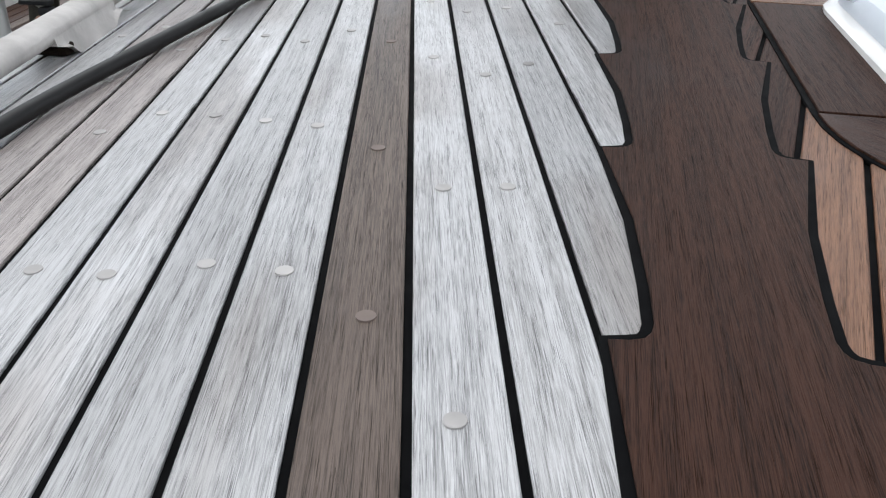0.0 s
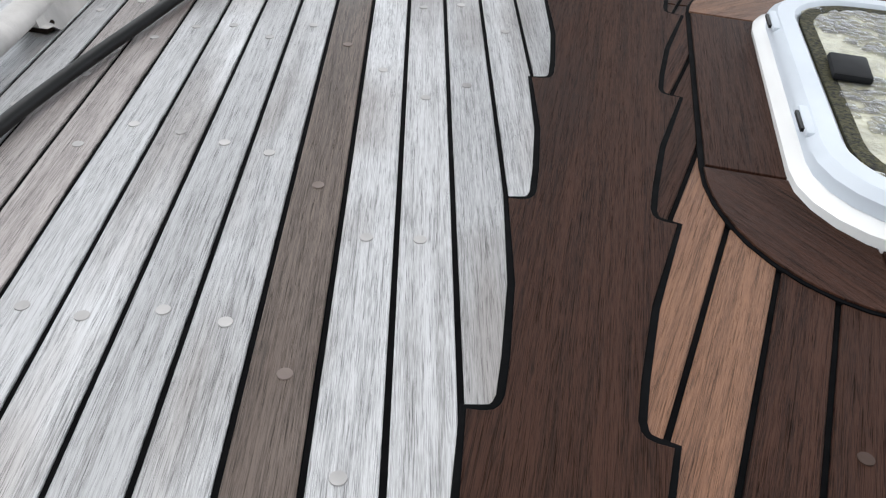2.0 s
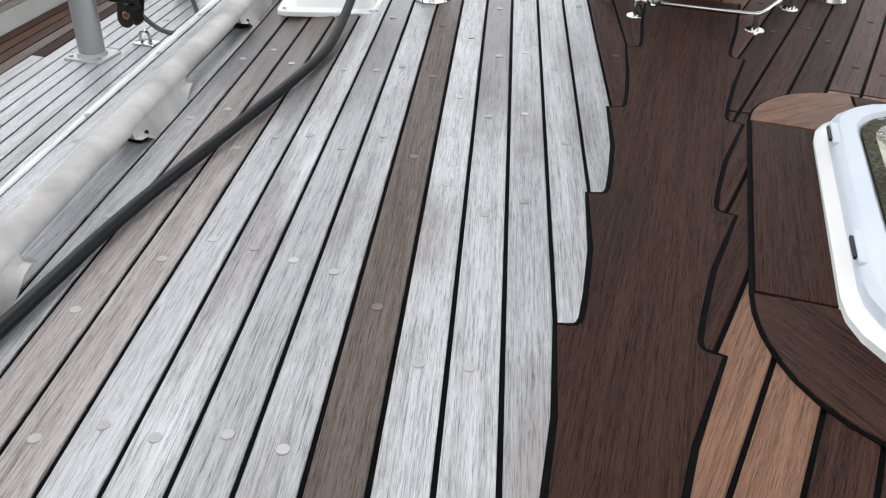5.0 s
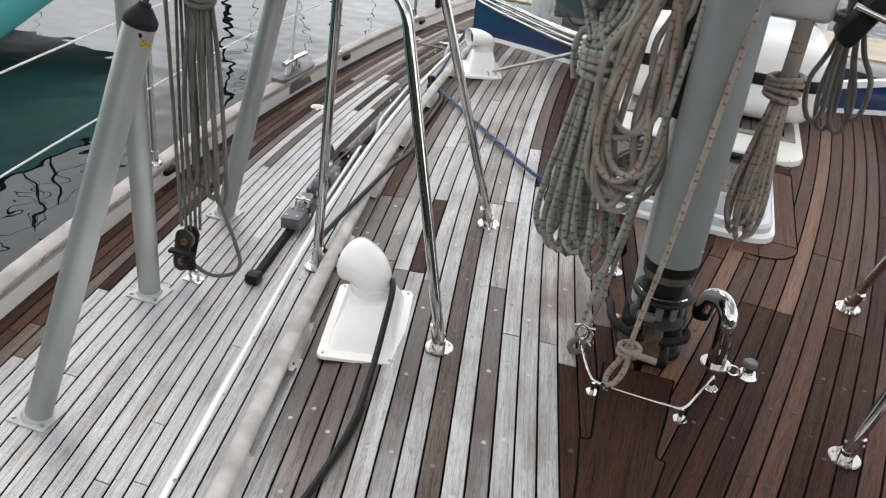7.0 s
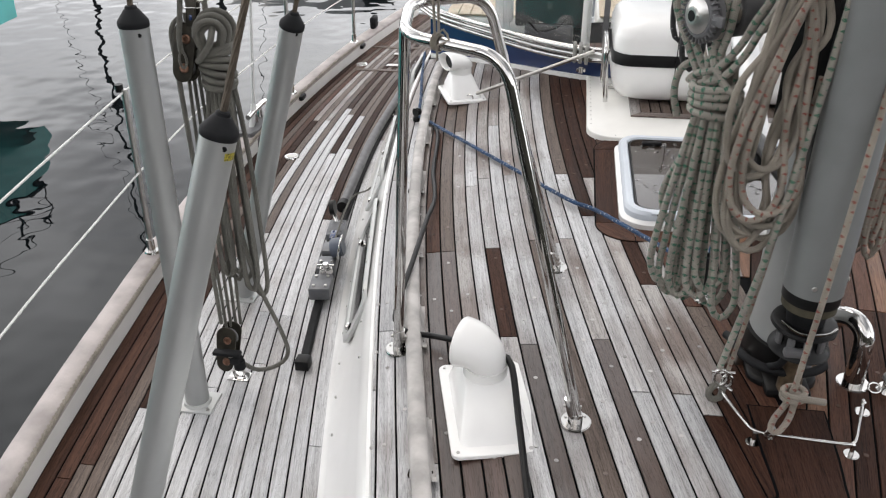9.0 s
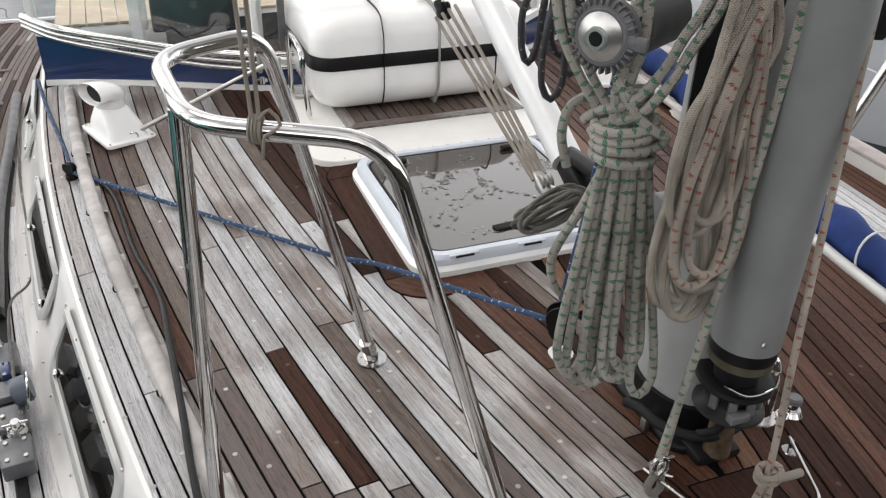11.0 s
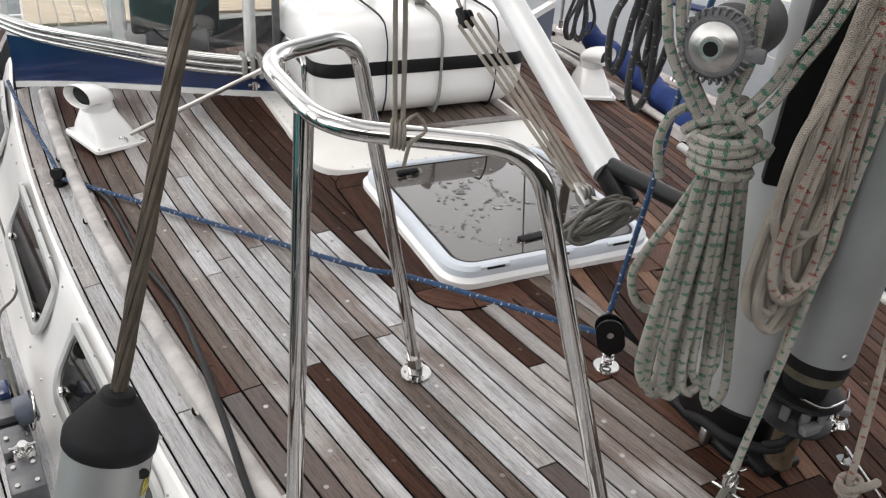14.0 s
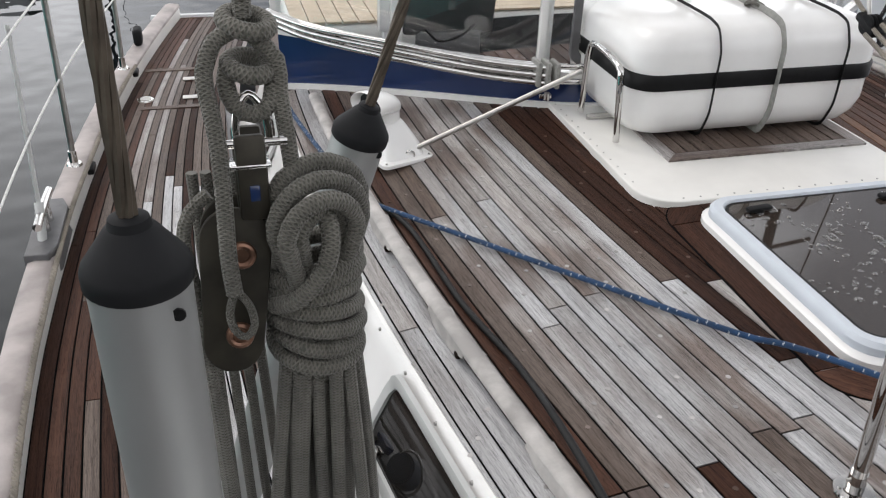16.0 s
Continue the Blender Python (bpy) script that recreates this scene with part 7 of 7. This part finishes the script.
for y in (3.04, 5.2, 6.45):
    stanchion(y, lambda x: x, "steel stanchion with a round foot on the toe rail")
    stanchion(y, mirror, "steel stanchion on the port toe rail")
for zz, nm in ((0.40, "upper"), (0.05, "lower")):
    for f, lab in ((lambda x: x, "white coated guard wire along the starboard side"), (mirror, "white coated guard wire along the port side")):
        solo("guard_wire", sweep([(f(toe(y) - 0.03), y, zz - (0.01 if y not in (3.04,) else 0)) for y in [-2.2 + 0.25 * i for i in range(40)]], 0.0042, 8), WHITELINE, lab, "guard wire", "guard wires")
brace = solo("stanchion_brace", merge(rod((toe(4.55) - 0.05, 4.55, SIDE + 0.11), (toe(4.75) - 0.05, 4.72, 0.40), 0.008), rod((toe(4.5) - 0.05, 4.50, SIDE + 0.10), (toe(4.6) - 0.05, 4.58, SIDE + 0.24), 0.016)), ALU_LIGHT, "slanting white brace and sleeve at the rail", "brace")
cl_ = thing("mooring_cleat", (toe(4.62) - 0.05, 4.62, SIDE + 0.1), "chrome mooring cleat on a dark wooden pad", "cleat")
cx_ = toe(4.62) - 0.05
wpart("pad", slab([(cx_ - 0.05, 4.40), (cx_ + 0.03, 4.40), (cx_ + 0.055, 4.47), (cx_ + 0.055, 4.77), (cx_ + 0.03, 4.84), (cx_ - 0.05, 4.84)], SIDE + 0.02, SIDE + 0.125, 0.006), GREYP, cl_)
wpart("bar", sweep(smooth_path([(cx_, 4.47, SIDE + 0.195), (cx_, 4.55, SIDE + 0.20), (cx_, 4.69, SIDE + 0.20), (cx_, 4.77, SIDE + 0.195)], 0.03), 0.016, 14), STEEL, cl_)
for y in (4.58, 4.66):
    wpart("leg", cyl(0.02, 0.013, 0.075, Matrix.Translation((cx_, y, SIDE + 0.125)), 16), STEEL, cl_)
for nm, x, y in (("deck_filler", -2.09, 4.38), ("deck_filler", -2.10, 6.2)):
    e = thing(nm, (x, y, SIDE), "round steel deck filler cap in the side deck", "deck fitting")
    wpart("ring", cyl(0.045, 0.042, 0.008, Matrix.Translation((x, y, SIDE)), 28, 0.002), STEEL, e)
    wpart("cap", cyl(0.030, 0.029, 0.004, Matrix.Translation((x, y, SIDE + 0.0065)), 24), STEEL_DULL, e)
lk = thing("deck_locker_lid", (-1.95, 6.35, SIDE), "pale framed locker lid with two hinges in the deck", "locker lid")
for a in ((-2.12, -1.74, 6.05, 6.09), (-2.12, -1.74, 6.66, 6.70)):
    wpart("border", flat_uv(slab([(a[0], a[2]), (a[1], a[2]), (a[1], a[3]), (a[0], a[3])], SIDE, SIDE + 0.005), radians(90)), TEAK_BROWN, lk, smooth=False)
for y in (6.2, 6.5):
    wpart("hinge", box(0.13, 0.05, 0.006, Matrix.Translation((-1.84, y, SIDE + 0.005)), 0.002), STEEL_DULL, lk)
fen = thing("fairlead_post", (toe(6.9) - 0.05, 6.9, SIDE + 0.1), "small dark fairlead on the toe rail", "fairlead")
wpart("body", box(0.05, 0.12, 0.10, Matrix.Translation((toe(6.9) - 0.05, 6.9, SIDE + 0.15)), 0.02, 3), RUBBER, fen)

# rolled blue cover on the port side
cov = thing("rolled_sail_cover", (1.4, 3.6, roof_z(1.3, 3.6)), "bright blue rolled canvas cover lying along the port side", "canvas cover")
cp = smooth_path([(1.16, 2.0, -0.02), (1.23, 2.6, -0.02), (1.34, 3.2, -0.02), (1.52, 4.0, -0.03), (1.66, 4.6, -0.02), (1.76, 5.2, 0.0)], 0.06)
cb = sweep(cp, 0.066, 18)
for v in cb.verts:
    nz = noise.noise(v.co * 6.0) * 0.022 + noise.noise(v.co * 17) * 0.009
    v.co += v.normal * nz if v.normal.length else Vector((nz, 0, nz))
wpart("roll", cb, CANVAS, cov)
wpart("pole", sweep(smooth_path([(1.06, 2.0, -0.035), (1.12, 2.6, -0.045), (1.21, 3.2, -0.05), (1.28, 3.7, -0.055)], 0.08), 0.022, 14), ALU_LIGHT, cov, "pale pole under the cover")
wpart("tie", sweep([(1.22 + 0.085 * math.cos(a), 2.55 + 0.02 * math.sin(a), -0.02 + 0.085 * math.sin(a)) for a in [2 * math.pi * i / 24 for i in range(24)]], 0.004, 6, True), WHITELINE, cov)
coil2 = hank("port_rope_coil", "dark tangled rope coil hung at the port side", ROPE_BLACK, 1.62, 5.1, 0.42, 0.0, 6, 0.10, 0.010, 31, 0.36, 2, 0.05, 0.06)

# thin line lying along the toe rail
jl = thing("rail_line", (toe(3.0), 3.0, SIDE + 0.1), "thin twisted white line lying along the toe rail", "line")
for q in (0, math.pi):
    wpart("strand", sweep([(toe(y) + 0.012 + 0.003 * math.sin(y * 5) + 0.0052 * math.cos(y * 150 + q), y, SIDE + 0.1035 + 0.0052 * math.sin(y * 150 + q)) for y in [-1.5 + 0.008 * i for i in range(1000)]], 0.0058, 6), ROPE_BEIGE, jl)

# small lashing on the guard rail
ls = solo("grey_cord", merge(rope([(-0.848, 2.0, 0.95), (-0.85, 2.01, 1.15), (-0.86, 2.05, 1.6), (-0.86, 2.1, 2.4)], 0.0035, 6, 0.05), rope([(-0.858, 2.005, 0.95), (-0.866, 2.01, 1.2), (-0.87, 2.06, 1.8), (-0.87, 2.1, 2.4)], 0.0035, 6, 0.05),
          *[sweep([(-0.845 - 0.0045 * k + 0.008 * math.cos(a), 2.001 + 0.004 * k + 0.0185 * math.cos(a), 0.9285 + 0.0195 * math.sin(a)) for a in [2 * math.pi * i / 18 for i in range(18)]], 0.0028, 6, True) for k in range(4)], rope([(-0.85, 1.99, 0.95), (-0.835, 1.985, 0.965), (-0.82, 1.98, 0.94), (-0.845, 1.975, 0.93), (-0.85, 1.985, 0.89)], 0.003, 6, 0.01)), ROPE_BEIGE, "grey cord lashed round the guard rail tube", "cord")


# ---- neighbours in the harbour ----
def boat(name, label, x, y, turn, length, beam, free, top_mat, low_mat, mast_h=0.0, stripe=None, split=1):
    """A moored yacht: hull with sheer and overhangs, deck, cabin, boot line and mast."""
    e = thing(name, (x, y, WATERLINE), label, "sailing yacht", "moored yachts")
    M = Matrix.Translation((x, y, WATERLINE)) @ Matrix.Rotation(radians(turn), 4, "Z")
    lv = [(-0.35, 0.45, 0.72), (-0.02, 0.80, 0.86), (0.45 * free, 0.92, 0.92), (0.82 * free, 0.98, 0.97), (free, 1.0, 1.0)]
    grid = []
    for h, w, ln in lv:
        row = []
        for i in range(25):
            t = i / 24 * 2 - 1
            b = (1 - abs(t) ** 2.4) ** 0.8 if t > 0 else (1 - abs(t) ** 3.2 * 0.7)
            yy = t * length / 2 * ln
            row.append(Vector((beam / 2 * w * b, yy, h + (0.18 * t * t * (1 if h > 0 else 0)))))
        grid.append(row)
    for nm, a0, a1, mat in (("bottom", 0, split, low_mat), ("upper_hull", split, 4, top_mat)):
        bm = bmesh.new()
        for s in (-1, 1):
            vs = [[bm.verts.new(M @ Vector((p.x * s, p.y, p.z))) for p in grid[a]] for a in range(a0, a1 + 1)]
            for p, q in zip(vs, vs[1:]):
                for k in range(24):
                    bm.faces.new((p[k], p[k + 1], q[k + 1], q[k]))
        bmesh.ops.remove_doubles(bm, verts=bm.verts, dist=0.0005)
        wpart(nm, bm, mat, e)
    bm = bmesh.new()
    bm.faces.new([bm.verts.new(M @ Vector((p.x, p.y, p.z - 0.02))) for p in grid[-1]] + [bm.verts.new(M @ Vector((-p.x, p.y, p.z - 0.02))) for p in reversed(grid[-1][:-1])])
    wpart("deck", bm, GEL2, e)
    wpart("cabin", box(beam * 0.5, length * 0.4, 0.5, M @ Matrix.Translation((0, 0, free + 0.22)), 0.12, 3), GEL, e)
    if stripe:
        for s in (-1, 1):
            wpart("stripe", sweep([M @ Vector((p.x * s * 1.004, p.y, p.z - 0.22)) for p in grid[-1][1:-1]], 0.035, 6), stripe, e)
    if mast_h:
        wpart("mast", rod(M @ Vector((0, length * 0.08, free)), M @ Vector((0, length * 0.08, mast_h)), 0.08, 0.06), RUBBER, e)
        for s in (-1, 1):
            wpart("shroud", rod(M @ Vector((s * beam * 0.46, length * 0.06, free)), M @ Vector((0, length * 0.08, mast_h * 0.95)), 0.012, seg=6), RUBBER, e)
        wpart("spreader", rod(M @ Vector((-0.8, length * 0.08, mast_h * 0.5)), M @ Vector((0.8, length * 0.08, mast_h * 0.5)), 0.03, seg=8), RUBBER, e)
    return e


def counter_yacht(label, xc, y_stern, beam, length):
    """A moored yacht seen from its counter stern, which overhangs the water; pushpit and toe rail on its sheer."""
    e = thing("moored_yacht", (xc, y_stern - length / 2, WATERLINE), label, "sailing yacht", "moored yachts")
    bm = bmesh.new()
    rows, sheer = [], []
    for i in range(31):
        t = i / 30
        y = y_stern - length * t
        half = beam / 2 * (0.80 + 0.20 * min(1.0, t / 0.3)) * (1 - max(0.0, (t - 0.45) / 0.55) ** 2.2)
        top = WATERLINE + 1.30 + 0.22 * t * t
        low = WATERLINE + 0.52 - 2.3 * t if t < 0.35 else WATERLINE - 0.28
        sec = [(1.0, top), (1.03, top - 0.35), (1.02, top - 0.62), (0.94, low + 0.20), (0.80, low + 0.05), (0.4, low - 0.05), (0.0, low - 0.08)]
        rake = 0.30 * max(0.0, 1 - t * 9)
        pts = [(half * w, y + rake * (1 if 0 < q < 4 else 0.2), z) for q, (w, z) in enumerate(sec)]
        rows.append([bm.verts.new((xc + x, yy, z)) for x, yy, z in pts] + [bm.verts.new((xc - x, yy, z)) for x, yy, z in reversed(pts[:-1])])
        sheer.append((half, y + rake * 0.2, top))
    for a, b in zip(rows, rows[1:]):
        for k in range(len(a) - 1):
            bm.faces.new((a[k], a[k + 1], b[k + 1], b[k]))
    bm.faces.new(rows[0])
    wpart("hull", bm, TURQ, e)
    bm = bmesh.new()
    bm.faces.new([bm.verts.new((xc + h, y, z - 0.03)) for h, y, z in sheer] + [bm.verts.new((xc - h, y, z - 0.03)) for h, y, z in reversed(sheer[:-1])])
    wpart("deck", bm, GEL2, e)
    wpart("cabin", box(beam * 0.5, length * 0.4, 0.45, Matrix.Translation((xc, y_stern - length * 0.55, WATERLINE + 1.5)), 0.12, 3), GEL, e)
    for s_ in (-1, 1):
        wpart("toe_rail", sweep([(xc + s_ * h, y, z + 0.02) for h, y, z in sheer], 0.025, 8), RUBBER, e)
        for k in (0, 2, 5, 9, 13):
            h, y, z = sheer[k]
            wpart("stanchion", rod((xc + s_ * (h - 0.04), y, z), (xc + s_ * (h - 0.04), y, z + 0.62), 0.014, seg=8), RUBBER, e)
        for dz in (0.33, 0.62):
            wpart("guard_wire", sweep([(xc + s_ * (h - 0.04), y, z + dz) for h, y, z in sheer[:24]], 0.006, 6), RUBBER, e)
    h, y, z = sheer[0]
    for dz in (0.33, 0.62):
        wpart("pushpit_rail", rod((xc - h, y, z + dz), (xc + h, y, z + dz), 0.014, seg=8), RUBBER, e)
    wpart("mast", rod((xc, y_stern - length * 0.58, WATERLINE + 1.3), (xc, y_stern - length * 0.58, 10.0), 0.08, 0.06), RUBBER, e)
    return e


counter_yacht("turquoise hulled yacht moored close by, its stern overhanging the water", -8.08, 8.8, 2.75, 9.5)
boat("moored_yacht", "white hulled yacht with navy stripes alongside to port", 5.6, 9.5, 8, 10.0, 3.2, 1.35, HULL, NAVY, 13, NAVY)
boat("moored_yacht", "white yacht moored across the water", -9.0, 21.0, 60, 10.0, 3.0, 1.2, HULL, NAVY, 14)
boat("moored_yacht", "white yacht moored further off", -14.5, 24.0, 50, 9.0, 2.9, 1.1, HULL, GREEN, 13)
boat("moored_yacht", "white yacht at the far berth", -4.0, 27.0, 70, 10.0, 3.0, 1.2, HULL, NAVY, 15)
boat("moored_yacht", "white yacht moored at the next berth", -19.0, 19.0, 40, 9.0, 2.9, 1.1, HULL, NAVY, 12)

# ---- an added, unseen dark backdrop dims light and reflections from the bow side ----
DIM_BACKDROP = material("dim_backdrop_brown", (0.050, 0.050, 0.042), 0.9, vary=0.5, scale=0.5, bump=0.6, bump_scale=1.5, spec=0.1)
bm = bmesh.new()
rows = []
for i in range(81):
    a = radians(185 + 170 * i / 80)
    h = 15.0 + 4.0 * noise.noise(Vector((i * 0.13, 0.0, 2.0))) + 1.6 * noise.noise(Vector((i * 0.55, 3.0, 0.0)))
    h *= min(1.0, 0.12 + 4.0 * min(i, 80 - i) / 80)
    rows.append([bm.verts.new(((r + 1.5 * noise.noise(Vector((i * 0.4, r, z)))) * math.cos(a), 2.0 + r * math.sin(a), WATERLINE + z * h)) for r, z in ((30, -0.05), (31, 0.25), (33, 0.5), (35, 0.75), (38, 0.93), (42, 1.0))])
for p, q in zip(rows, rows[1:]):
    for k in range(5):
        bm.faces.new((p[k], p[k + 1], q[k + 1], q[k]))
solo("backdrop", bm, DIM_BACKDROP, "unseen dark backdrop added behind the view to dim light and reflections", "shore", kind="structure")
